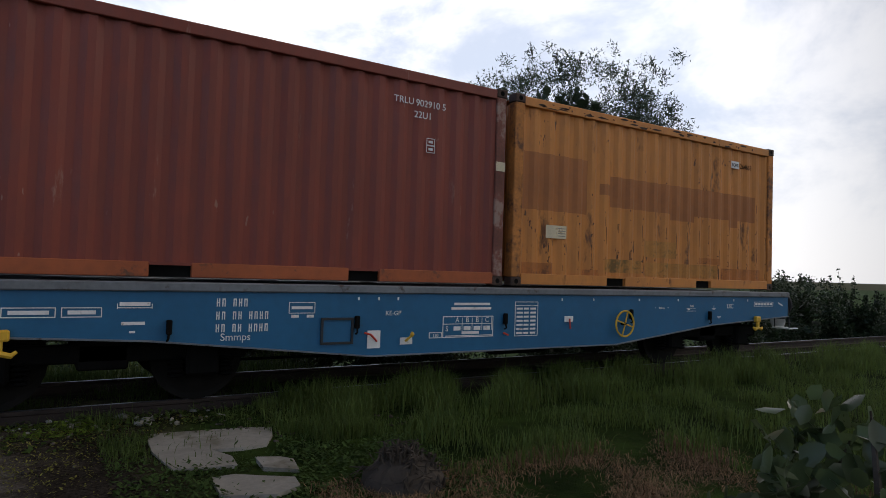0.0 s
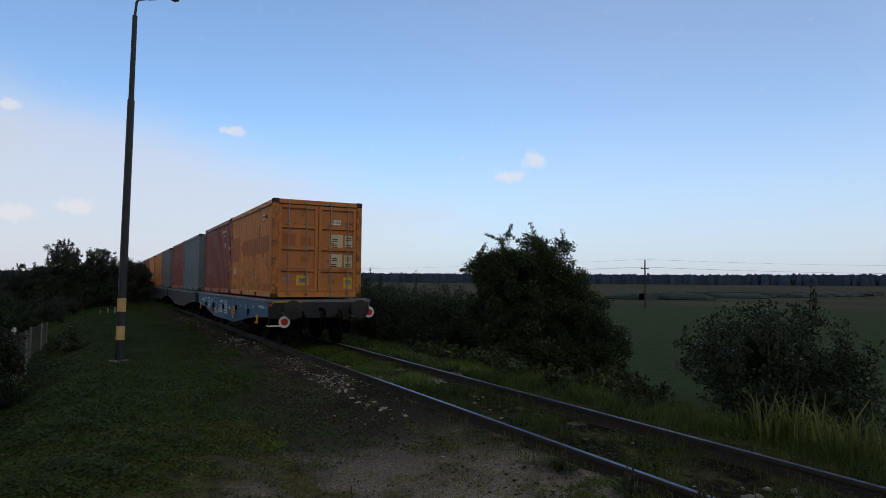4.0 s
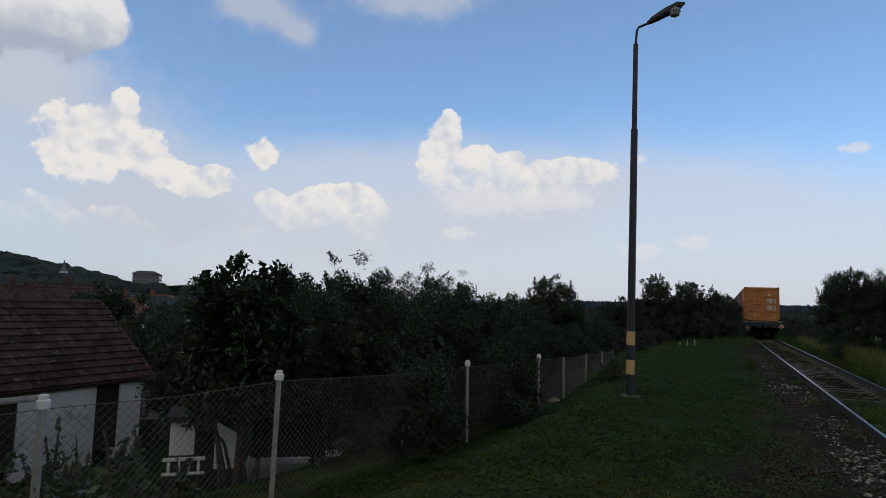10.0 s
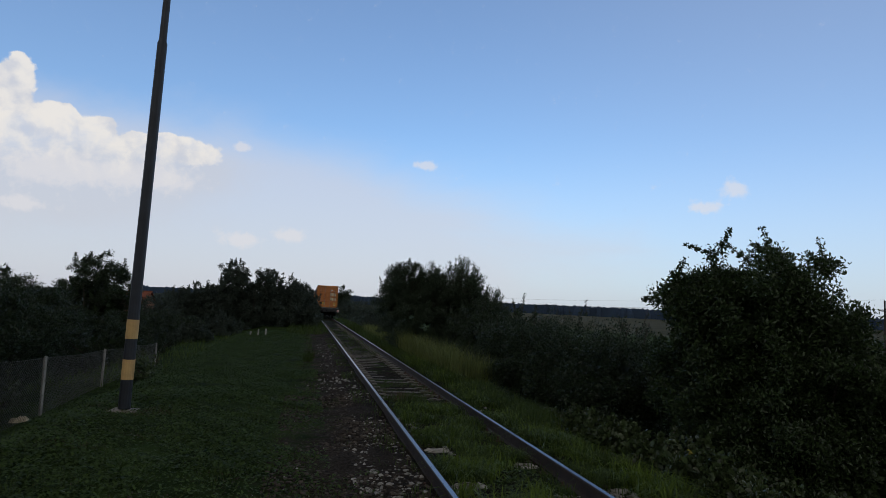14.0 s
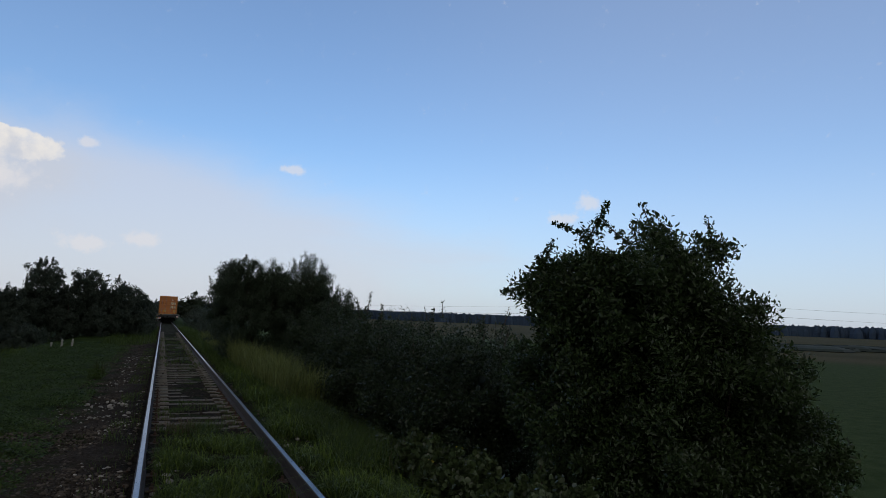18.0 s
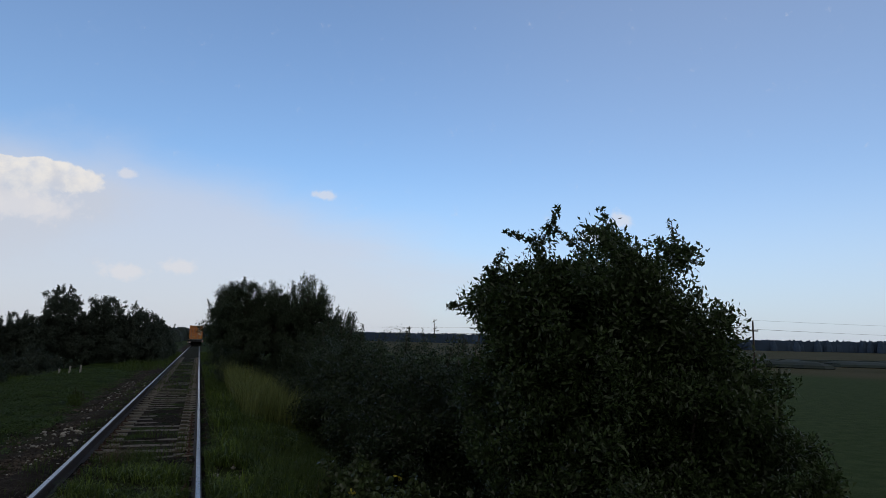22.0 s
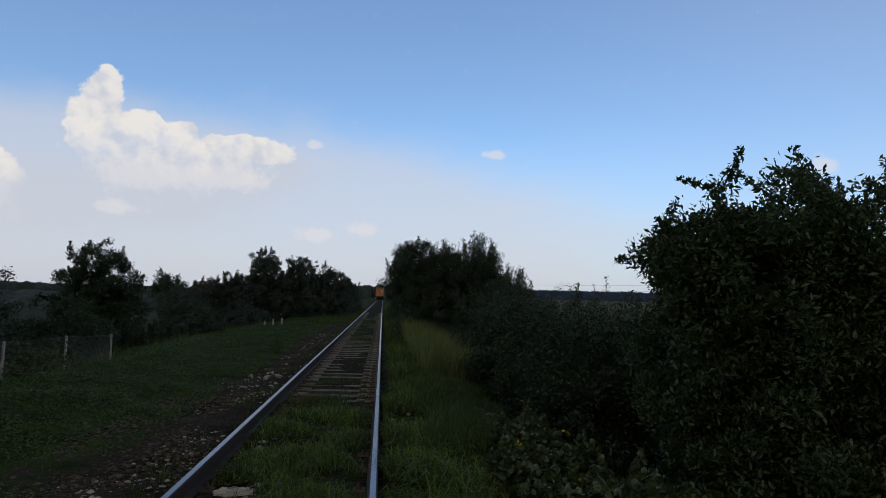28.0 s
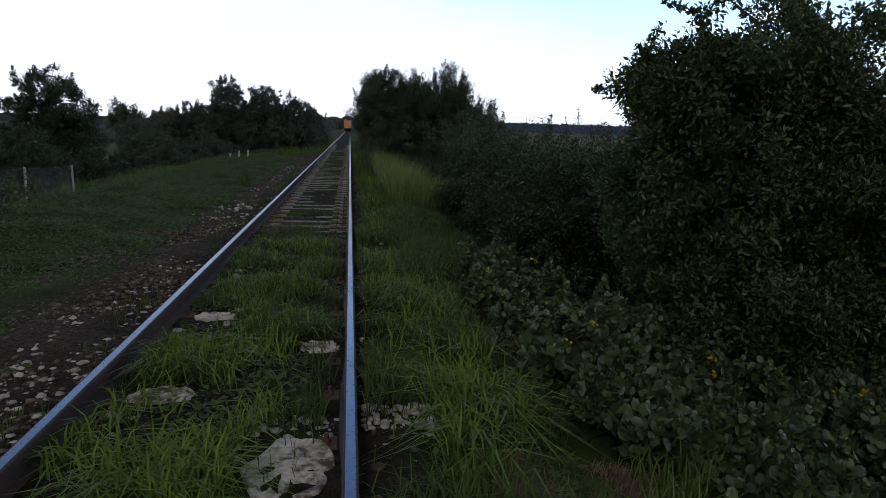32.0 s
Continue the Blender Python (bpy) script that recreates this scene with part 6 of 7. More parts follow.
def blades(name, label, boxes, mat, seed, bend=0.35):
    """Grass: (x0, x1, y0, y1, count, low, high, width) fields, clumped and thinned by noise."""
    r = np.random.default_rng(seed)
    P, H, W = [], [], []
    for x0, x1, y0, y1, count, lo, hi, width in boxes:
        x, y = r.uniform(x0, x1, count * 2), r.uniform(y0, y1, count * 2)
        k = np.sin(x * 5.1 + 2.2 * np.sin(y * 1.7)) + np.sin(y * 4.3 + 1.9 * np.sin(x * 2.3 + y)) + r.normal(0, 0.6, len(x))
        keep = np.argsort(-k)[:count]
        x, y = x[keep], y[keep]
        tall = lo + (hi - lo) * np.clip(0.5 + 0.25 * k[keep] + r.normal(0, 0.22, count), 0, 1.25)
        off = np.abs(np.abs(x) - 0.7525)
        ok = (off > 0.05) & open_ground(x, y, r)
        P.append(np.stack([x, y, ground_z(x, y) - 0.01 + 0.012 * (np.abs(x) < 1.3)], 1)[ok])
        H.append(tall[ok])
        W.append(np.full(ok.sum(), width) * r.uniform(0.7, 1.3, ok.sum()))
    P, H, W = np.concatenate(P), np.concatenate(H), np.concatenate(W)
    n = len(P)
    a_ = r.uniform(0, 2 * np.pi, n)
    d = np.stack([np.cos(a_), np.sin(a_), 0 * a_], 1)
    s = np.stack([-np.sin(a_), np.cos(a_), 0 * a_], 1)
    lean = (bend * r.uniform(0.2, 1.6, n) * H)[:, None]
    mid = P + d * lean * 0.35 + np.stack([0 * H, 0 * H, H * 0.6], 1)
    droop = np.clip(1.05 - 0.32 * (lean[:, 0] / H) ** 1.5, 0.35, 1.0)
    tip = P + d * lean + np.stack([0 * H, 0 * H, H * droop * r.uniform(0.8, 1.0, n)], 1)
    w_ = W[:, None] * 0.5
    v = np.stack([P - s * w_, P + s * w_, mid + s * w_ * 0.8, mid - s * w_ * 0.8, tip], 1).reshape(-1, 3)
    i = np.arange(n)[:, None] * 5
    f = np.concatenate([i + (0, 1, 2), i + (0, 2, 3), i + (3, 2, 4)], 1).reshape(-1, 3)
    return tagged(part(name, np_mesh(name, v, f), mat), label, "grass", kind="stuff")


blades("track_grass", "green grass growing between and beside the rails", [
    (-0.64, 0.6, 0.8, 4.6, 5000, 0.04, 0.15, 0.007), (-0.66, 0.68, -14, 1.0, 7000, 0.05, 0.20, 0.006), (-0.62, 0.66, 2.6, 8.8, 6500, 0.05, 0.19, 0.007), (-0.66, 0.66, 8.8, 12, 700, 0.03, 0.10, 0.006), (-0.66, 0.66, 20, 46, 1800, 0.04, 0.14, 0.010),
    (0.84, 2.2, -14, 1.0, 10000, 0.08, 0.30, 0.007), (0.84, 1.9, 1.0, 9.0, 12000, 0.06, 0.22, 0.007), (1.3, 2.8, 5.0, 15, 12000, 0.10, 0.36, 0.008), (0.95, 2.6, 9, 26, 9000, 0.08, 0.30, 0.009), (0.9, 3.2, 26, 70, 7000, 0.12, 0.45, 0.018),
    (-1.25, -0.85, -10, 30, 2500, 0.03, 0.12, 0.006), (-3.4, -0.9, 34, 70, 4000, 0.1, 0.4, 0.02)], M_GRASS, 5, 0.75)
blades("long_fresh_grass", "long fresh green grass arching beside the rail", [(1.2, 1.7, 1.3, 3.0, 620, 0.16, 0.34, 0.012), (0.95, 1.4, 2.4, 3.6, 260, 0.10, 0.22, 0.010), (-0.55, 0.35, 2.0, 3.3, 900, 0.10, 0.24, 0.011), (-0.66, 0.2, 0.9, 2.0, 900, 0.10, 0.24, 0.011),
    (-0.55, 0.55, 3.5, 7.8, 1500, 0.08, 0.22, 0.009), (0.9, 1.8, 3.4, 8.0, 1600, 0.10, 0.28, 0.010), (1.0, 2.2, 8, 18, 1300, 0.15, 0.4, 0.010)], M_FRESH, 10, 1.3)
blades("wild_grass", "knee-high wild grass beside the track", [(-2.2, -0.95, -30, -13.0, 11000, 0.15, 0.42, 0.009), (-3.9, -2.2, -30, -13.3, 11000, 0.05, 0.24, 0.008), (-6.8, -3.9, -30, -15.4, 10000, 0.08, 0.36, 0.009), (-2.4, -1.0, -14.0, -12.5, 3800, 0.05, 0.22, 0.008), (-2.6, -1.0, -12.6, -11.0, 1800, 0.03, 0.14, 0.006), (-1.3, -0.86, -12, -2, 700, 0.04, 0.16, 0.007), (-1.7, -0.86, -17, -12.8, 4200, 0.08, 0.30, 0.009),
                                                                (1.6, 4.2, -14, -3.2, 4200, 0.12, 0.45, 0.010), (2.0, 3.8, -3.5, 1.5, 4000, 0.12, 0.4, 0.009), (-8.5, -6.0, 12, 36, 1500, 0.08, 0.3, 0.012)], M_WILD, 6, 0.45)
blades("tall_pale_grass", "tall pale seeding grass on the bank", [(1.6, 3.1, 12, 24, 4600, 0.45, 1.1, 0.012), (2.0, 3.6, -12, -4, 900, 0.4, 0.9, 0.028), (1.7, 3.0, -7.5, -4, 350, 0.3, 0.7, 0.030), (1.6, 3.2, 26, 42, 2500, 0.4, 0.9, 0.016)], M_REED, 7, 0.5)
blades("dry_grass", "brown dead grass and stalks on the ground", [(1.4, 2.4, 1.05, 1.55, 5000, 0.04, 0.12, 0.004), (1.6, 2.0, 1.9, 2.6, 900, 0.05, 0.16, 0.004), (1.75, 2.0, 3.0, 4.2, 200, 0.08, 0.2, 0.004), (-0.5, -0.1, 8.2, 9.8, 350, 0.08, 0.2, 0.004), (1.9, 2.9, 2.0, 6.0, 300, 0.15, 0.35, 0.004), (-5.6, -3.9, 3.5, 7.5, 2600, 0.01, 0.05, 0.005), (-4.6, -1.7, -4, 10, 3500, 0.006, 0.03, 0.005)], M_DRY, 8, 1.1)
blades("straw", "brown flattened straw on the trodden ground", [(-5.8, -3.5, -16.0, -12.2, 16000, 0.02, 0.09, 0.006)], M_STRAW, 18, 1.4)
blades("path_weeds", "short grass tufts on the trodden ground", [(-5.9, -3.2, -9.5, 2, 9000, 0.015, 0.07, 0.005), (-6.2, -1.9, 2, 34, 14000, 0.02, 0.08, 0.007), (-3.4, -1.3, -12, 0, 1200, 0.015, 0.06, 0.005), (-4.4, -1.5, -4, 9, 7000, 0.012, 0.05, 0.005)], M_GRASS, 9, 0.6)


def herb_mat(name, label, boxes, size, mat, seed, lift=1.0, fray=0.0):
    """Creeping small leaves that lie in cushions on the ground."""
    r = np.random.default_rng(seed)
    P = []
    for x0, x1, y0, y1, count in boxes:
        x, y = r.uniform(x0, x1, int(count * 1.45)), r.uniform(y0, y1, int(count * 1.45))
        k = np.sin(x * 3.1 + 2.0 * np.sin(y * 1.1)) + np.sin(y * 2.6 + 1.7 * np.sin(x * 1.9 + 0.6 * y)) + 0.7 * np.sin(x * 9 + y * 7) + r.normal(0, 1.0, len(x))
        # the mat frays out towards the track
        k -= fray * np.clip((x - x1 + 1.5 + 0.45 * np.sin(y * 1.3) + 0.3 * np.sin(y * 3.7 + x * 2.0)) / 1.3, 0, 1.3)
        k = np.where(open_ground(x, y, r), k, -9.0)
        keep = np.argsort(-k)[:count]
        P.append(np.stack([x[keep], y[keep], ground_z(x[keep], y[keep]) + 0.010 + 0.022 * lift * np.clip(k[keep], 0, 3) * r.random(count)], 1))
    P = np.concatenate(P)
    n = len(P)
    a_ = r.uniform(0, 2 * np.pi, n)
    s = size * r.uniform(0.5, 1.4, n)[:, None]
    d = np.stack([np.cos(a_), np.sin(a_), r.uniform(-0.3, 0.8, n)], 1)
    q = np.stack([-np.sin(a_), np.cos(a_), r.uniform(-0.4, 0.4, n)], 1)
    v = np.stack([P - d * s * 0.5, P + q * s * 0.28, P + d * s * 0.5, P - q * s * 0.28], 1).reshape(-1, 3)
    i = np.arange(n)[:, None] * 4
    return tagged(part(name, np_mesh(name, v, np.concatenate([i + (0, 1, 2), i + (0, 2, 3)], 1).reshape(-1, 3)), mat), label, "herbs", kind="stuff")


herb_mat("herb_carpet", "low creeping herbs in cushions on trodden ground", [(-5.9, -3.6, -4, 3, 46000), (-6.0, -1.8, 3, 14, 80000), (-6.2, -1.9, 14, 36, 60000), (-3.7, -1.3, -3, 3, 7000), (-5.5, -1.6, -13.5, -11, 10000), (-7.3, -5.8, -6, 4, 26000), (-7.0, -5.9, 4, 13, 12000)], 0.042, M_HERB, 12, 1.9, fray=1.7)
herb_mat("moss", "yellow-green moss and tiny herbs on the gravel path", [(-6.2, -3.3, -10.5, -0.5, 60000), (-3.6, -1.3, -11, -2.5, 16000), (-1.7, -0.85, -12, 0, 5000), (-0.62, 0.62, -11, -4, 6000), (0.85, 1.6, -10, -4, 4000)], 0.024, M_MOSS, 14, 0.6)
herb_mat("green_verge_herbs", "fresh green low herbs along the rails", [(-1.45, -0.9, -11, -4.6, 6800), (-0.1, 0.62, -10, -6, 1800), (-0.62, -0.2, -9, -6.5, 700), (0.86, 1.5, -10.5, -6.5, 2500)], 0.04, M_FRESH, 15, 1.6)
herb_mat("leafy_weeds", "low leafy weeds between and beside the rails", [(-0.62, 0.5, 0.9, 5.0, 2600), (0.9, 1.9, 1.2, 6.0, 2200), (-1.75, -0.86, -14.5, -4.5, 3600), (0.86, 1.8, -10.5, -4.0, 2600), (-0.6, 0.6, 5, 8.5, 1200), (-0.6, 0.6, -6, 0.9, 2500)], 0.050, M_GRASS, 13, 2.2)
for k, (x, y, h, n_) in enumerate(((-2.03, 16.5, 0.32, 160), (-1.12, -5.1, 0.22, 60), (-1.05, -5.75, 0.26, 60), (-1.15, -4.2, 0.18, 60), (-1.1, -6.3, 0.16, 60), (-3.42, -2.2, 0.30, 60), (-3.36, -4.66, 0.24, 70), (-3.28, -5.72, 0.10, 40), (-2.40, -5.26, 0.11, 60), (-4.1, -0.7, 0.16, 50), (-4.04, 0.28, 0.2, 40))):
    r = random.Random(k)
    tuft = bush("weed_tuft", "small green weed tuft on trodden ground", [(x, y, h * 0.45, h * 0.6, h * 0.6, h * 0.55)], M_FRESH if k > 4 else M_LEAF_BRAMBLE if k else M_GRASS, 0.045, 200 if k > 4 else 420 if k else 900, 400 + k, slim=0.3, stems=2, sprigs=9, spiky=0.9, clump=h * 0.22, group="weed tufts", up=1.0, category="weed")

# ---------------------------------------------------------------- stones, slabs, small finds
def stones(name, label, fields_, mat, seed):
    r = np.random.default_rng(seed)
    ico = np.array([(0, 0, 1), (0.89, 0, 0.45), (0.28, 0.85, 0.45), (-0.72, 0.53, 0.45), (-0.72, -0.53, 0.45), (0.28, -0.85, 0.45), (0.72, 0.53, -0.45), (-0.28, 0.85, -0.45), (-0.89, 0, -0.45), (-0.28, -0.85, -0.45), (0.72, -0.53, -0.45), (0, 0, -1)])
    tri = np.array([(0, 1, 2), (0, 2, 3), (0, 3, 4), (0, 4, 5), (0, 5, 1), (1, 6, 2), (2, 7, 3), (3, 8, 4), (4, 9, 5), (5, 10, 1), (2, 6, 7), (3, 7, 8), (4, 8, 9), (5, 9, 10), (1, 10, 6), (6, 11, 7), (7, 11, 8), (8, 11, 9), (9, 11, 10), (10, 11, 6)])
    V, F, n = [], [], 0
    for x0, x1, y0, y1, count, lo, hi in fields_:
        for _ in range(count):
            x, y = r.uniform(x0, x1), r.uniform(y0, y1)
            if abs(abs(x) - 0.7525) < 0.07:
                continue
            s = lo + (hi - lo) * r.random() ** 2.5
            v = ico * r.uniform(0.65, 1.25, (12, 1)) * s * (r.uniform(0.7, 1.3), r.uniform(0.7, 1.3), r.uniform(0.45, 0.8))
            V.append(v + (x, y, float(ground_z(x, y)) + s * 0.2))
            F.append(tri + n)
            n += 12
    return tagged(part(name, np_mesh(name, np.concatenate(V), np.concatenate(F)), mat), label, "stones", kind="stuff")


M_CRUMB = material("crumbled_concrete", (0.42, 0.385, 0.33), 0.95, 0, 0.4, 5, (0.07, 0.06, 0.04), 0.6, 4.0, 0.9, 60)
M_PALESTONE = material("pale_limestone", (0.34, 0.32, 0.285), 0.9, 0, 0.25, 8, island=0.4)
stones("pale_stones", "pale broken limestone beside the rail", [(-1.6, -0.86, 1.0, 4.4, 560, 0.008, 0.036), (-1.35, -0.86, 4.4, 9.5, 170, 0.008, 0.030), (-1.7, -0.9, 12.5, 26, 160, 0.012, 0.04), (-2.4, -1.2, -4, 12, 260, 0.006, 0.020), (-1.12, -0.86, -9.2, -5.2, 150, 0.02, 0.06), (-1.4, -0.86, -12.2, -9.6, 60, 0.02, 0.06), (-1.8, -0.9, 9.5, 12.0, 70, 0.015, 0.05), (-1.6, -0.9, -1.5, 0.5, 40, 0.02, 0.06),
       (-0.65, 0.65, -9, -5, 110, 0.02, 0.08), (0.15, 1.25, 1.85, 2.15, 150, 0.015, 0.045), (0.15, 1.25, 1.3, 2.1, 120, 0.008, 0.02), (0.3, 1.2, 3.0, 3.7, 90, 0.008, 0.03), (-0.62, -0.15, 2.2, 4.4, 110, 0.008, 0.03), (0.85, 1.3, 5.5, 7.5, 40, 0.01, 0.05), (-0.66, -0.2, 1.8, 6.5, 60, 0.015, 0.06), (-4.2, -1.2, -12, 30, 90, 0.006, 0.018), (-0.6, 0.6, -4, 1, 30, 0.02, 0.06)], M_PALESTONE, 21)
stones("ballast", "dark track ballast and gravel", [(-2.5, -0.85, 0.5, 9, 8000, 0.008, 0.030), (-3.8, -1.5, -6, 3, 2600, 0.005, 0.014), (-2.3, -0.85, -14, 12, 2600, 0.006, 0.028), (-4.3, -1.3, -10, -3, 900, 0.004, 0.010), (-2.2, -0.85, 12, 40, 1800, 0.012, 0.04), (-0.66, 0.66, 8, 30, 500, 0.012, 0.03), (0.85, 1.3, -10, 30, 900, 0.012, 0.04)], M_STONE, 22)

for outline, lab in (([(-1.73, -11.53), (-1.69, -11.9), (-1.74, -12.15), (-1.83, -12.45), (-1.91, -12.63), (-2.2, -12.55), (-2.48, -12.41), (-2.5, -12.2), (-2.46, -11.95), (-2.72, -12.05), (-2.97, -12.03), (-2.93, -11.8), (-2.88, -11.57), (-2.6, -11.53), (-2.3, -11.5)], "cracked pale concrete slab lying in the grass"),
                     ([(-3.2, -11.78), (-3.19, -11.95), (-3.3, -12.1), (-3.45, -12.33), (-3.65, -12.3), (-3.75, -12.1), (-3.62, -11.75)], "broken corner of a concrete slab"),
                     ([(-2.82, -12.21), (-2.9, -12.4), (-3.01, -12.47), (-3.29, -12.42), (-3.2, -12.3), (-3.12, -12.19)], "broken corner of a concrete slab")):
    b = Build().prism([(px + 0.19, py + 0.13) for px, py in outline], "z", -0.05, 0.022)
    tagged(part("concrete_slab", b, M_CONCRETE), lab, "concrete slab", "broken concrete slabs")
for x, y, sx, sy in ((0.46, 1.56, 0.58, 0.84), (1.0, 1.60, 0.44, 0.76), (-0.38, 2.48, 0.52, 0.34), (0.52, 3.3, 0.40, 0.42), (0.98, 3.3, 0.34, 0.40), (-0.40, 4.15, 0.46, 0.30), (1.03, 4.97, 0.18, 0.5), (0.98, 6.6, 0.14, 0.5)):
    r = random.Random(int(x * 100))
    rings, b = 5, Build()
    rough_ = [r.uniform(0.62, 1.12) for _ in range(22)]
    outer = [0.25 * rough_[k - 1] + 0.5 * rough_[k] + 0.25 * rough_[(k + 1) % 22] for k in range(22)]
    v = [(x, y, 0.030)]
    for ring in range(1, rings + 1):
        for k in range(22):
            q, f_ = 2 * math.pi * k / 22, ring / rings
            rad = f_ * (1 + (outer[k] - 1) * f_)
            v.append((x + sx / 2 * rad * math.cos(q), y + sy / 2 * rad * math.sin(q), -0.03 if ring == rings else 0.024 + r.uniform(-0.012, 0.014) * f_))
    faces_ = [(0, 1 + k, 1 + (k + 1) % 22) for k in range(22)] + [(1 + (g - 1) * 22 + k, 1 + g * 22 + k, 1 + g * 22 + (k + 1) % 22, 1 + (g - 1) * 22 + (k + 1) % 22) for g in range(1, rings) for k in range(22)]
    tagged(part("crumbled_concrete", b.add(v, faces_), M_CRUMB), "crumbled pale concrete of a buried sleeper", "concrete", "buried sleeper ends")
clod = random.Random(3)
b = Build()
for k in range(170):
    a_, q = clod.uniform(0, 6.283), clod.random() ** 0.5
    p0 = Vector((0.36 * q * math.cos(a_), 0.30 * q * math.sin(a_), 0.0))
    top = 0.27 * (1 - q * q) + 0.04
    p1 = p0 * 0.7 + Vector((clod.uniform(-.12, .12), clod.uniform(-.12, .12), top))
    p2 = p1 + Vector((clod.uniform(-.14, .14), clod.uniform(-.14, .14), clod.uniform(-.1, .05)))
    b.tube([p0, p1, p2], [0.012, 0.009, 0.003], 4, False)
tagged(part("root_clod", b.lathe([(0.34, -0.05), (0.30, 0.08), (0.18, 0.18), (0.02, 0.22)], (0, 0, 0), "z", 12), M_BARK, at=pose(-3.7, -12.88, 0)), "dark tangled clod of roots and dead stalks", "root clod", kind="stuff")
tagged(part("rusty_plate", Build().box((-0.26, -0.36, -0.02), (0.26, 0.36, 0.03), 0.01).box((-0.22, -0.32, 0.028), (0.22, -0.12, 0.045), 0.006).box((-0.22, 0.06, 0.028), (0.22, 0.30, 0.045), 0.006), M_RUST, at=pose(-1.05, -1.75, 0.0, 2, 3, 12)), "rusty brown steel plate beside the rail", "steel plate")
for k, (x, y, h) in enumerate(((-4.72, 31.9, 0.32), (-4.35, 32.3, 0.34), (-5.1, 31.7, 0.2))):
    tagged(part("stake", Build().box((-0.035, -0.035, -0.2), (0.035, 0.035, h), 0.006), M_POST, at=pose(x, y, float(ground_z(x, y)), 4 * k - 5, 3, 20 * k)), "short pale wooden stake in the grass", "stake", "stakes by the track")

# ---------------------------------------------------------------- house in the garden
def gable_house(name, label, at, long, deep, wall, rise, wall_mat, roof_mat, tiles=False, eave=0.35, openings=(), chimney=False, group=""):
    """A house with its ridge along y; the front wall looks to +x. openings: (y, width, z0, z1, kind) on the front."""
    h = thing(name, at, label, "house", group)
    x0, x1, y0, y1 = -deep, 0.0, -long / 2, long / 2
    t = 0.25
    cuts = sorted(openings)
    front, y = Build(), y0
    for oy, ow, z0, z1, kind in cuts:
        front.box((-t, y, -0.4), (0, oy - ow / 2, wall))
        front.box((-t, oy - ow / 2, z1), (0, oy + ow / 2, wall))
        if z0 > 0.05:
            front.box((-t, oy - ow / 2, -0.4), (0, oy + ow / 2, z0))
        y = oy + ow / 2
    front.box((-t, y, -0.4), (0, y1, wall))
    part("front_wall", front, wall_mat, h)
    part("back_wall", Build().box((x0, y0, -0.4), (x0 + t, y1, wall)), wall_mat, h)
    for ya, yb in ((y0, y0 + t), (y1 - t, y1)):
        part("gable_wall", Build().prism([(x0 + t, -0.4), (-t, -0.4), (-t, wall), (-deep / 2, wall + rise - 0.25), (x0 + t, wall)], "y", ya + 0.002, yb - 0.002), wall_mat, h)
    slope = math.hypot(deep / 2, rise)
    ux, uz = (deep / 2) / slope, -rise / slope
    for sgn in (1, -1):
        def on(d, up_):
            return (-deep / 2 + sgn * (ux * d + up_ * rise / slope), wall + rise + uz * d + up_ * (deep / 2) / slope)
        end = slope + eave
        p = [on(0, 0.02), on(end, 0.02), on(end, -0.06), on(0, -0.06)]
        roof = part("roof", Build().prism(p, "y", y0 - 0.3, y1 + 0.3), roof_mat, h)
        if tiles and sgn > 0:
            rows, wide = int(end / 0.30), 0.30
            tile_rows = Build()
            for k in range(rows):
                d0, d1 = k * 0.30, k * 0.30 + 0.36
                q = [on(d0, 0.024), on(min(d1, end + 0.04), 0.085), on(min(d1, end + 0.04), 0.045), on(d0, 0.012)]
                yy = y0 - 0.3
                while yy < y1 + 0.28:
                    tile_rows.prism(q, "y", yy + 0.006, yy + wide - 0.006)
                    yy += wide
            tagged(part("roof_tile_course", tile_rows, M_TILE, roof), kind="stuff")
        part("barge_board", Build().prism([on(0, 0.05), on(end, 0.05), on(end, -0.10), on(0, -0.10)], "y", y1 + 0.3, y1 + 0.33), M_POST if tiles else wall_mat, h)
    part("ridge_cap", Build().tube([(-deep / 2, y0 - 0.3, wall + rise + 0.03), (-deep / 2, y1 + 0.3, wall + rise + 0.03)], 0.09, 8), roof_mat, h)
    if chimney:
        part("chimney", Build().box((-deep / 2 - 0.3, -0.25, wall + rise - 0.5), (-deep / 2 + 0.3, 0.25, wall + rise + 0.8), 0.02), roof_mat, h)
    for oy, ow, z0, z1, kind in cuts:
        o = part("door" if kind == "door" else "window", Build().box((-t + 0.05, oy - ow / 2 + 0.002, z0 + 0.002), (-t + 0.10, oy + ow / 2 - 0.002, z1 - 0.002)), M_DARKWOOD if kind == "door" else M_GLASS, h)
        f = Build()
        w_ = 0.06
        f.box((-t + 0.10, oy - ow / 2 + 0.002, z0 + 0.002), (-0.05, oy - ow / 2 + w_, z1 - 0.002)).box((-t + 0.10, oy + ow / 2 - w_, z0 + 0.002), (-0.05, oy + ow / 2 - 0.002, z1 - 0.002)).box((-t + 0.10, oy - ow / 2 + w_, z1 - w_), (-0.05, oy + ow / 2 - w_, z1 - 0.002))
        part("frame", f, M_DARKWOOD, o)
    return h


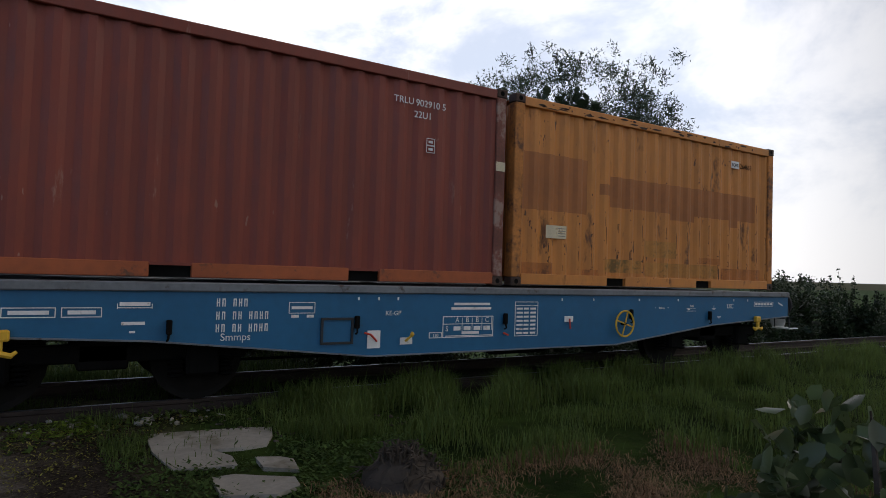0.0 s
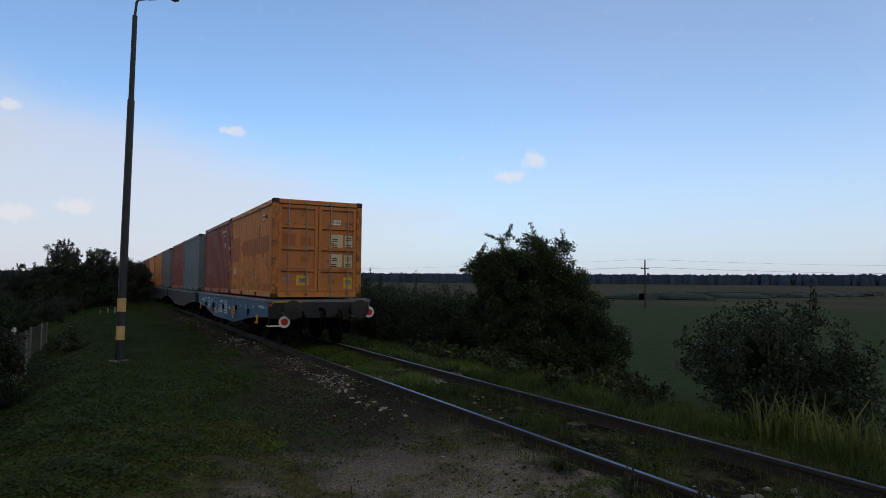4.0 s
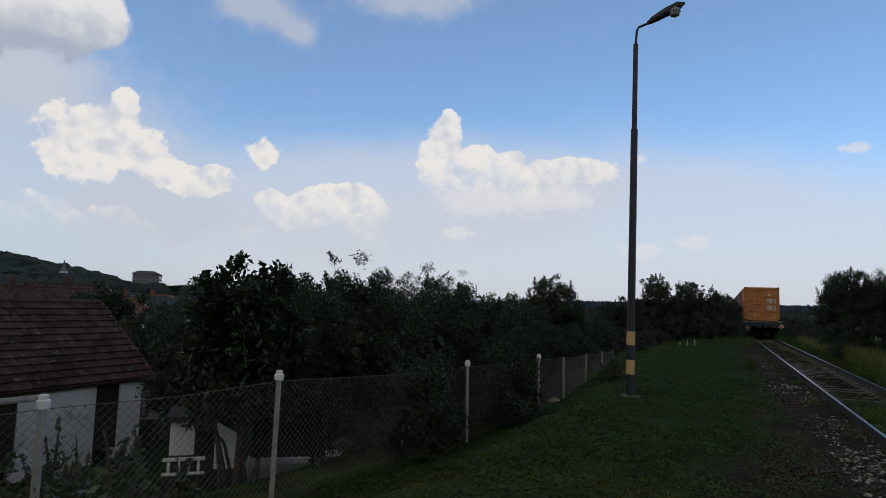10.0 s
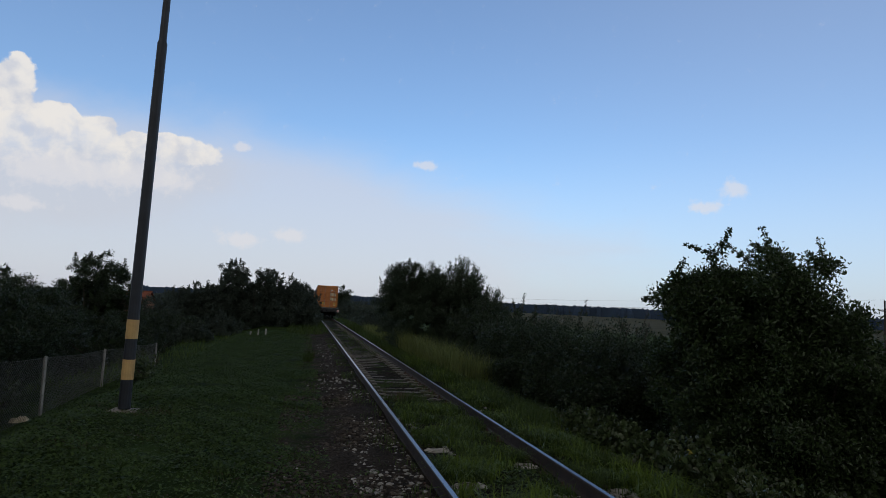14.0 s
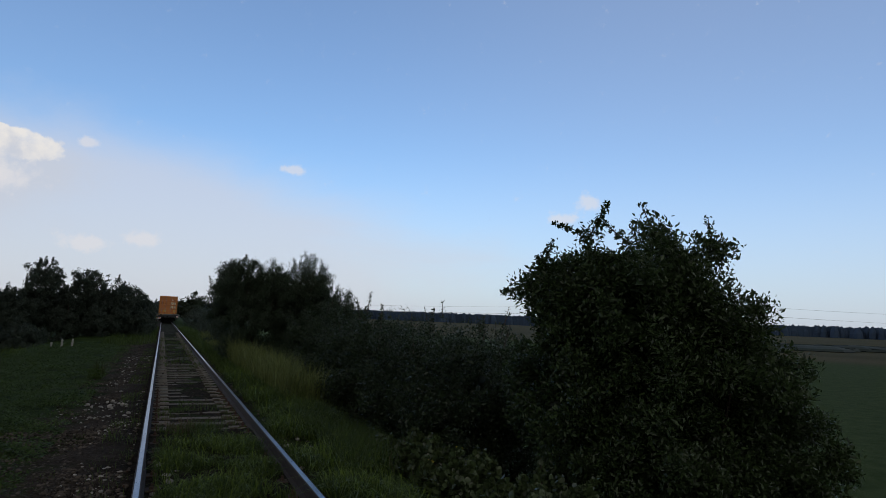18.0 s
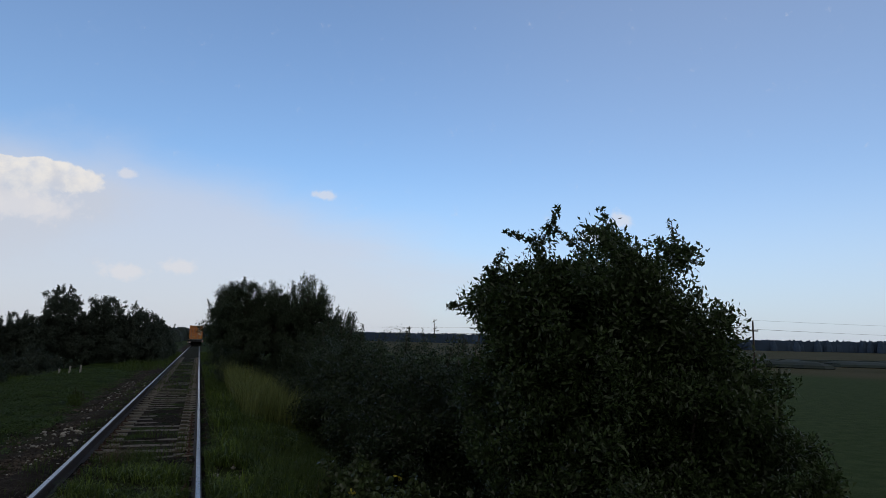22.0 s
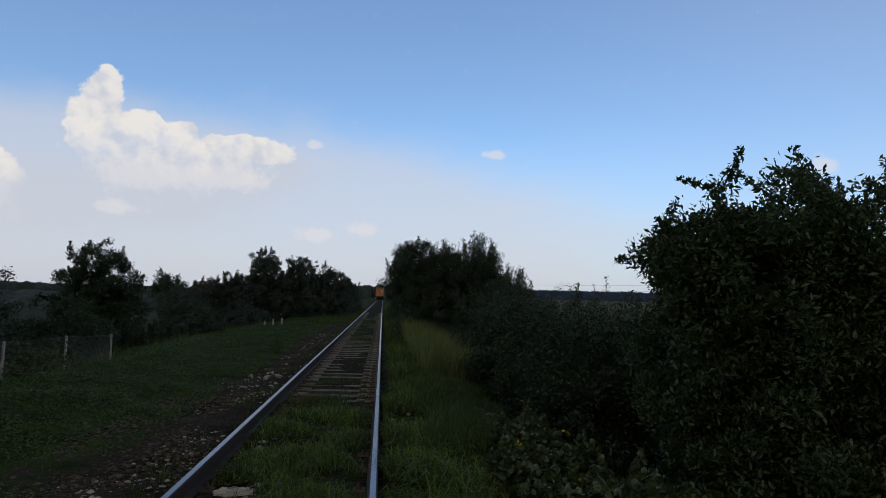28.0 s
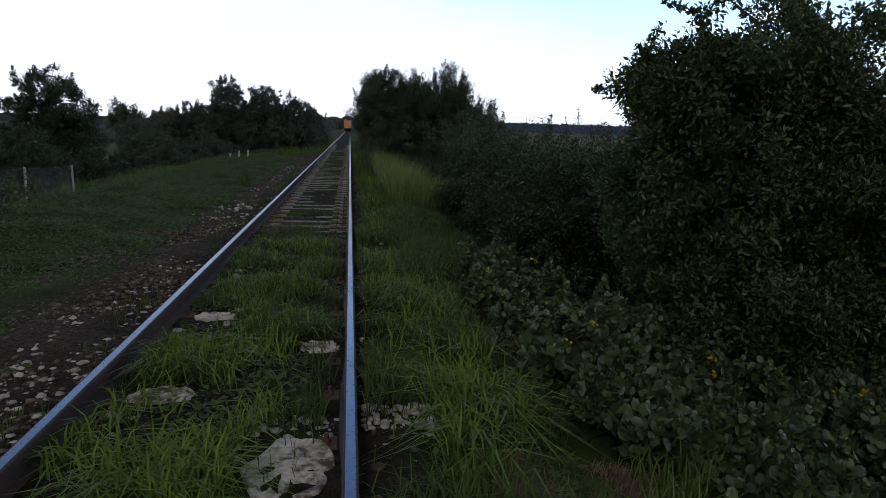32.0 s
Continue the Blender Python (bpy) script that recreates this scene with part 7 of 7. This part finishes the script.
gable_house("garden_house", "white plastered garden house with a mossy brown tile roof", pose(-20.5, 2.85, -2.9), 10.4, 5.2, 2.28, 2.2, M_PLASTER, M_TILE, True, 0.3,
            [(3.95, 0.85, 0.0, 2.0, "door"), (0.6, 1.1, 0.0, 2.0, "door"), (-2.6, 1.0, 0.9, 2.0, "window")])
booth = thing("garden_booth", pose(-10.40, 0.30, -1.50, 0, 0, 43), "small white garden booth with a dark opening and a low balustrade", "booth")
part("side_panel", Build().box((-0.57, -0.03, 0.95), (-0.21, 0.03, 1.45), 0.008), M_PLASTER, booth)
part("side_panel", Build().prism([(0.09, 0.72), (0.49, 0.72), (0.49, 1.22), (0.09, 1.45)], "y", -0.03, 0.03), M_PLASTER, booth)
part("front_panel", Build().box((-0.57, -0.026, -0.1), (0.49, 0.026, 0.70)), M_DARKWOOD, booth)
part("front_panel", Build().box((-0.57, -0.022, 0.70), (0.06, 0.022, 0.94)), M_DARKWOOD, booth)
part("back_panel", Build().box((-0.50, 0.75, 0), (0.52, 0.79, 1.42)), M_DARKWOOD, booth)
part("roof", Build().prism([(-0.62, 1.47), (0.62, 1.47), (0.62, 1.52), (-0.62, 1.56)], "y", -0.12, 0.9), M_DARKWOOD, booth)
part("handrail", Build().box((-0.64, -0.36, 0.94), (-0.04, -0.31, 0.99), 0.008), M_WHITE, booth)
part("lower_rail", Build().box((-0.64, -0.355, 0.73), (-0.04, -0.315, 0.77), 0.008), M_WHITE, booth)
for px in (-0.60, -0.08):
    part("rail_post", Build().box((px - 0.025, -0.355, -0.1), (px + 0.025, -0.315, 0.729)), M_DARKWOOD, booth)
for k in range(4):
    part("baluster", Build().lathe([(0.018, 0.771), (0.026, 0.83), (0.018, 0.939)], (-0.55 + 0.14 * k, -0.335, 0), "z", 8), M_WHITE, booth)
lean_to = thing("lean_to", pose(-8.75, 0.10, -0.95, 0, 0, 38), "low lean-to with a dark corrugated roofing sheet", "lean-to")
for px, py, h in ((-0.4, -0.5, 0.72), (0.4, -0.5, 0.72), (-0.4, 0.5, 1.12), (0.4, 0.5, 1.12)):
    part("post", Build().box((px - 0.03, py - 0.03, -0.3), (px + 0.03, py + 0.03, h)), M_DARKWOOD, lean_to)
part("roof_sheet", Build().prism([(-0.5 + 0.05 * k, 0.02 * (k % 2)) for k in range(21)] + [(0.5 - 0.05 * k, 0.02 * (k % 2) - 0.006) for k in range(21)], "y", -0.6, 0.6), M_BLACK, lean_to, "dark corrugated sheet", at=pose(0, 0, 0.94, 22, 0, 0))
tagged(part("concrete_trough", Build().box((-0.9, -0.35, 0), (0.9, 0.35, 0.30), 0.03).box((-0.8, -0.26, 0.29), (0.8, 0.26, 0.31)), M_PLASTER, at=pose(-9.9, 1.9, float(ground_z(-9.9, 1.9)) - 0.02, 0, 0, 50)), "pale concrete slab leaning in the yard", "concrete slab")
logs = thing("wood_pile", pose(-9.9, -2.4, float(ground_z(-9.9, -2.4))), "pile of grey sticks and rods behind the fence", "wood pile")
lr = random.Random(8)
for k in range(16):
    part("stick", Build().tube([(-0.9 + lr.uniform(-.1, .1), -0.3 + 0.04 * k, 0.05 + 0.02 * (k % 5)), (0.9, -0.35 + 0.045 * k, 0.10 + 0.03 * (k % 4))], 0.02, 6), M_POST, logs)

def rag(x, y, seed, size, label):
    """A crumpled cloth lying on the ground."""
    r = random.Random(seed)
    b = Build()
    ring = [(0.11 * size * r.uniform(0.7, 1.15) * math.cos(k * 0.5236), 0.09 * size * r.uniform(0.7, 1.15) * math.sin(k * 0.5236), -0.01) for k in range(12)]
    fold = [(p[0] * 0.62 + r.uniform(-.02, .02), p[1] * 0.62 + r.uniform(-.02, .02), 0.04 * size + r.uniform(-0.02, 0.03)) for p in ring]
    b.add(ring + fold + [(0.0, 0.0, 0.03 * size)], [(k, (k + 1) % 12, 12 + (k + 1) % 12, 12 + k) for k in range(12)] + [(12 + k, 12 + (k + 1) % 12, 24) for k in range(12)])
    tagged(part("rag", b, M_LABEL, at=pose(x, y, float(ground_z(x, y)) + 0.02)), label, "rag")


rag(-6.84, -2.98, 77, 1.0, "crumpled off-white rag lying by the fence")
rag(-6.62, 7.55, 78, 1.5, "larger crumpled off-white rag behind the fence")
flowers = thing("red_flowers", pose(-6.78, 5.8, float(ground_z(-6.78, 5.8))), "bright red garden flowers behind the wire fence", "flowers")
fr = random.Random(5)
for k in range(5):
    fx, fy, fz = fr.uniform(-0.12, 0.12), fr.uniform(-0.28, 0.28), fr.uniform(0.20, 0.34)
    stalk = part("stalk", Build().tube([(fx * 0.5, fy * 0.6, -0.05), (fx, fy, fz * 0.6), (fx, fy, fz)], [0.006, 0.005, 0.004], 5), M_GRASS, flowers)
    bloom = Build()
    for q in range(7):
        a_ = q * 0.8976
        dx, dy = math.cos(a_), math.sin(a_)
        bloom.add([(fx, fy, fz), (fx + 0.03 * dx - 0.018 * dy, fy + 0.03 * dy + 0.018 * dx, fz + 0.018), (fx + 0.052 * dx, fy + 0.052 * dy, fz + 0.010), (fx + 0.03 * dx + 0.018 * dy, fy + 0.03 * dy - 0.018 * dx, fz + 0.012)], [(0, 1, 2, 3)])
    bloom.lathe([(0.016, -0.006), (0.018, 0.01), (0.006, 0.022)], (fx, fy, fz), "z", 8)
    part("blossom", bloom, M_RED, stalk, "red blossom")

# ---------------------------------------------------------------- village and hill
VILLAGE = [(-52.0, 24.5, -2.6, 14, 8, 2.3, 2.6, M_TILE, -25, "low house with a long dark brown roof"), (-47.8, 32.4, -2.4, 4.4, 4, 2.4, 1.6, M_REDROOF, 20, "small house with a red roof"),
           (-46.5, 29.5, -3.4, 7, 5, 2.4, 2.0, M_REDROOF, 30, "small house with a red roof"), (-69.0, 57.2, -4.0, 9, 6, 2.6, 2.2, M_REDROOF, 35, "house with a bright red roof"),
           (-26.0, 14.3, -3.5, 4, 3.5, 2.0, 1.4, M_TILE, 40, "brown shed among the trees"), (-95, 80, -3.5, 10, 7, 3, 2.6, M_REDROOF, 10, "house with a red roof"),
           (-31.8, 124.5, -3.9, 4.2, 4.2, 4.2, 2.2, M_REDROOF, 70, "tall brick house beyond the gardens"), (-80, 100, -3.5, 11, 7, 3, 2.4, M_TILE, 0, "house with a brown roof"),
           (-150, 260, -4.5, 16, 9, 4, 2.4, M_REDROOF, 60, "far house with a red roof"), (-120, 120, -3.8, 12, 8, 3, 2.6, M_REDROOF, 45, "house with a red roof"), (-61, 38, -3.2, 9, 7, 3.2, 2.8, M_TILE, 5, "house with a brown roof")]
for x, y, z, lo_, de, wa, ri, rm, turn, lab in VILLAGE:
    gable_house("village_house", lab, pose(x, y, z, 0, 0, turn), lo_, de, wa, ri, M_BRICKWALL if y > 110 else M_PLASTER, rm, False, 0.4, [(-lo_ / 4, 1.0, 0.9, 2.0, "window"), (lo_ / 4, 1.0, 0.9, 2.0, "window")], True, "village houses")
hall = thing("white_hall", pose(-82.5, 131, -4.2, 0, 0, -35), "long low white hall with a flat pale roof", "hall")
part("wall", Build().box((-4, -9, -0.5), (4, 9, 2.6)), M_PLASTER, hall)
part("roof", Build().prism([(-4.3, 2.6), (4.3, 2.6), (4.3, 2.8), (0, 3.4), (-4.3, 2.8)], "y", -9.3, 9.3), M_WHITE, hall)
block = thing("large_building", pose(-449, 393, float(ground_z(-449, 393)) + 11.5, 0, 0, 43), "large grey building with rows of windows on a rise", "building")
part("wall", Build().box((-10, -16, -20), (10, 16, 9)), M_GREYWALL, block)
part("roof", Build().prism([(-11, 9), (11, 9), (6, 11.5), (-6, 11.5)], "y", -17, 17), M_GREYBOX, block)
for k in range(8):
    for f_ in range(2):
        part("window", Build().box((9.9, -14.6 + 4 * k, 1.2 + 4 * f_), (10.12, -12.6 + 4 * k, 3.8 + 4 * f_)), M_GLASS, block)
        part("window", Build().box((-9 + 2.4 * k, -16.12, 1.2 + 4 * f_), (-7.8 + 2.4 * k, -15.9, 3.8 + 4 * f_)), M_GLASS, block)
church = thing("church", pose(-569, 404, 11.5), "white church tower with a dark pointed spire on the hill", "church")
part("tower", Build().box((-2.6, -2.6, -14), (2.6, 2.6, 10.5), 0.1), M_PLASTER, church)
part("spire", Build().lathe([(3.6, 10.5), (2.4, 13), (1.2, 14.5), (1.4, 15.5), (0.25, 21)], (0, 0, 0), "z", 8), M_GREYBOX, church)
part("window", Build().box((2.55, -0.7, 5.5), (2.68, 0.7, 8.0)), M_GLASS, church)
part("window", Build().box((-0.7, -2.68, 5.5), (0.7, -2.55, 8.0)), M_GLASS, church)


# ---------------------------------------------------------------- far woods
def far_wood(name, label, points, depth, tall, mat, seed, step=9.0, rows=2, sink=1.0):
    """A belt of far trees of many uneven crowns."""
    r = random.Random(seed)
    b = Build()
    for (ax, ay), (bx, by) in zip(points, points[1:]):
        n = max(2, int(math.hypot(bx - ax, by - ay) / step))
        for k in range(n):
            for row in range(rows):
                u = (k + r.random()) / n
                x, y = ax + (bx - ax) * u + r.uniform(-depth, depth), ay + (by - ay) * u + r.uniform(-depth, depth)
                h, rr = tall * r.uniform(0.84, 0.97), step * r.uniform(0.7, 1.2)
                g = float(ground_z(x, y)) - sink
                e0, e1 = r.uniform(-0.25, 0.25) * rr, r.uniform(-0.25, 0.25) * rr
                b.lathe([(rr * 0.75, 0), (rr, h * 0.35), (rr * 0.9, h * 0.62), (rr * 0.55, h * 0.86), (rr * 0.2, h * 0.97), (0.1, h)], (x, y, g), "z", 7)
                b.lathe([(rr * 0.5, h * 0.4), (rr * 0.6, h * 0.7), (rr * 0.45, h * 0.85), (rr * 0.15, h * r.uniform(0.93, 1.03))], (x + e0 * 2, y + e1 * 2, g), "z", 5)
    for off in (-0.4, 0.4):
        line = []
        for (ax, ay), (bx, by) in zip(points, points[1:]):
            n = max(2, int(math.hypot(bx - ax, by - ay) / step * 1.6))
            line += [(ax + (bx - ax) * k / n + off * depth, ay + (by - ay) * k / n + off * depth) for k in range(n)]
        v = []
        for x, y in line:
            g, h = float(ground_z(x, y)) - sink, tall * r.uniform(0.83, 0.92)
            v += [(x, y, g - 2), (x, y, g + h), (x + 1.0, y + 3.0, g + h * 0.95), (x + 1.0, y + 3.0, g - 2)]
        b.add(v, [(4 * k + c, 4 * k + (c + 1) % 4, 4 * k + 4 + (c + 1) % 4, 4 * k + 4 + c) for k in range(len(line) - 1) for c in range(4)])
    return tagged(part(name, b, mat), label, "woods", kind="stuff")


far_wood("distant_forest", "long dark forest on the horizon, blue with painted haze", [(-500, 2250), (300, 2250), (800, 1850), (1600, 1200), (1900, 300), (1800, -900)], 50, 47, M_FARHAZE, 5, 11, 2, 14)
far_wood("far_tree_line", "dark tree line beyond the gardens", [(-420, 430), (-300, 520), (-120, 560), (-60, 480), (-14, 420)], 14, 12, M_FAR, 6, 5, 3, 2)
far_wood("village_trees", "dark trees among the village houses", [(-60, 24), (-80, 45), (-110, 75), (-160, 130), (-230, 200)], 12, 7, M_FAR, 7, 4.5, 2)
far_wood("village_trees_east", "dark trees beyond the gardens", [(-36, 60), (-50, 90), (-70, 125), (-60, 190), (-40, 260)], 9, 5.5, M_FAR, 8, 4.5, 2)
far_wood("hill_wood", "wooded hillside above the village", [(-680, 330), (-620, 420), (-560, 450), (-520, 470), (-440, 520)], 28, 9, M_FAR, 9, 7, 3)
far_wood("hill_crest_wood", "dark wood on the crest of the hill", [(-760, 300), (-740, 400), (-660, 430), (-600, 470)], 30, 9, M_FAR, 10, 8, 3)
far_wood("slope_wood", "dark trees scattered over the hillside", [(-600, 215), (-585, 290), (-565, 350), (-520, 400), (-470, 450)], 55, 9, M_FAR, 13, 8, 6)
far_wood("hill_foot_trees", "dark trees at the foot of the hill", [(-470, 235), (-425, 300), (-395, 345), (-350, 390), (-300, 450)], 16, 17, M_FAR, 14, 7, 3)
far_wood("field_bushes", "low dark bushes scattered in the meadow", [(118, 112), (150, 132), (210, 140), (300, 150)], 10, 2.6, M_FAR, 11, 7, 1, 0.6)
bush("garden_tree", "dark round tree deeper in the garden", [(-21.5, 10.4, -0.7, 2.1, 2.1, 2.1)], M_LEAF_HEDGE, 0.13, 14000, 262, sprigs=8, clump=0.36, category="tree", far=True)
bush("garden_tree", "dark round tree deeper in the garden", [(-25.5, 14.0, -0.2, 2.3, 2.3, 2.1)], M_LEAF_HEDGE, 0.15, 12000, 263, sprigs=8, clump=0.4, category="tree", far=True)
bush("far_willow", "round pale willow beyond the gardens", [(-33.0, 103.0, 1.4, 2.6, 2.6, 3.0)], M_LEAF_WILLOW, 0.35, 4000, 260, sprigs=3, clump=0.7, category="tree")

# ---------------------------------------------------------------- power line over the field
PYLONS = [(30.0, 190.0), (75.4, 70.0), (150.0, 20.0), (240.0, -40.0)]
tops = []
for x, y in PYLONS:
    g = float(ground_z(x, y))
    po = thing("power_pole", pose(x, y, g), "dark wooden power pole with a crossarm in the field", "power pole", "power poles")
    part("pole", Build().tube([(0, 0, -0.3), (0, 0, 8.0)], [0.16, 0.11], 8), M_DARKWOOD, po)
    part("crossarm", Build().box((-0.9, -0.06, 6.55), (0.9, 0.06, 6.70), 0.01), M_DARKWOOD, po)
    for dx in (-0.8, 0.8, 0.0):
        part("insulator", Build().lathe([(0.05, 0), (0.07, 0.06), (0.04, 0.16)], (dx, 0, 6.70 if dx else 8.0), "z", 8), M_WHITE, po)
    tops.append((x, y, g))
for (ax, ay, ag), (bx, by, bg) in zip(tops, tops[1:]):
    for dx, h in ((-0.8, 6.86), (0.8, 6.86), (0.0, 8.15)):
        pts = [(ax + dx + (bx - ax) * u, ay + (by - ay) * u, ag + h + (bg - ag) * u - 4 * 0.9 * u * (1 - u)) for u in (k / 12 for k in range(13))]
        tagged(part("power_wire", Build().tube(pts, 0.013, 4, False), M_BLACK), "thin dark power wire between poles", "power wire", "power wires")

# ---------------------------------------------------------------- sleepers, last
SLEEPERS = [sleeper_mesh(s) for s in range(4)]
for me in SLEEPERS:
    me.materials.append(M_SLEEPER)
chair = Build()
for sx in (-0.7525, 0.7525):
    for d in (-1, 1):
        chair.box((sx + d * 0.12 - 0.055, -0.07, 0.0), (sx + d * 0.12 + 0.055, 0.07, 0.022), 0.005)
        chair.lathe([(0.024, 0.02), (0.024, 0.045), (0.014, 0.048), (0.013, 0.075)], (sx + d * 0.125, 0, 0), "z", 6)
CHAIR = chair.mesh("rail_fastening")
CHAIR.materials.append(M_RUST)
for k in range(240):
    y = -18 + 0.60 * k
    sl = part("sleeper", SLEEPERS[k % 4], M_SLEEPER, track, at=pose(0, y + 0.02 * math.sin(k * 1.7), 0.0, 0, 0, 0.6 * math.sin(k * 2.3)))
    if 1.0 < y < 14.0:
        part("rail_fastening", CHAIR, M_RUST, sl, "rusty rail fastenings with bolts")

motions()
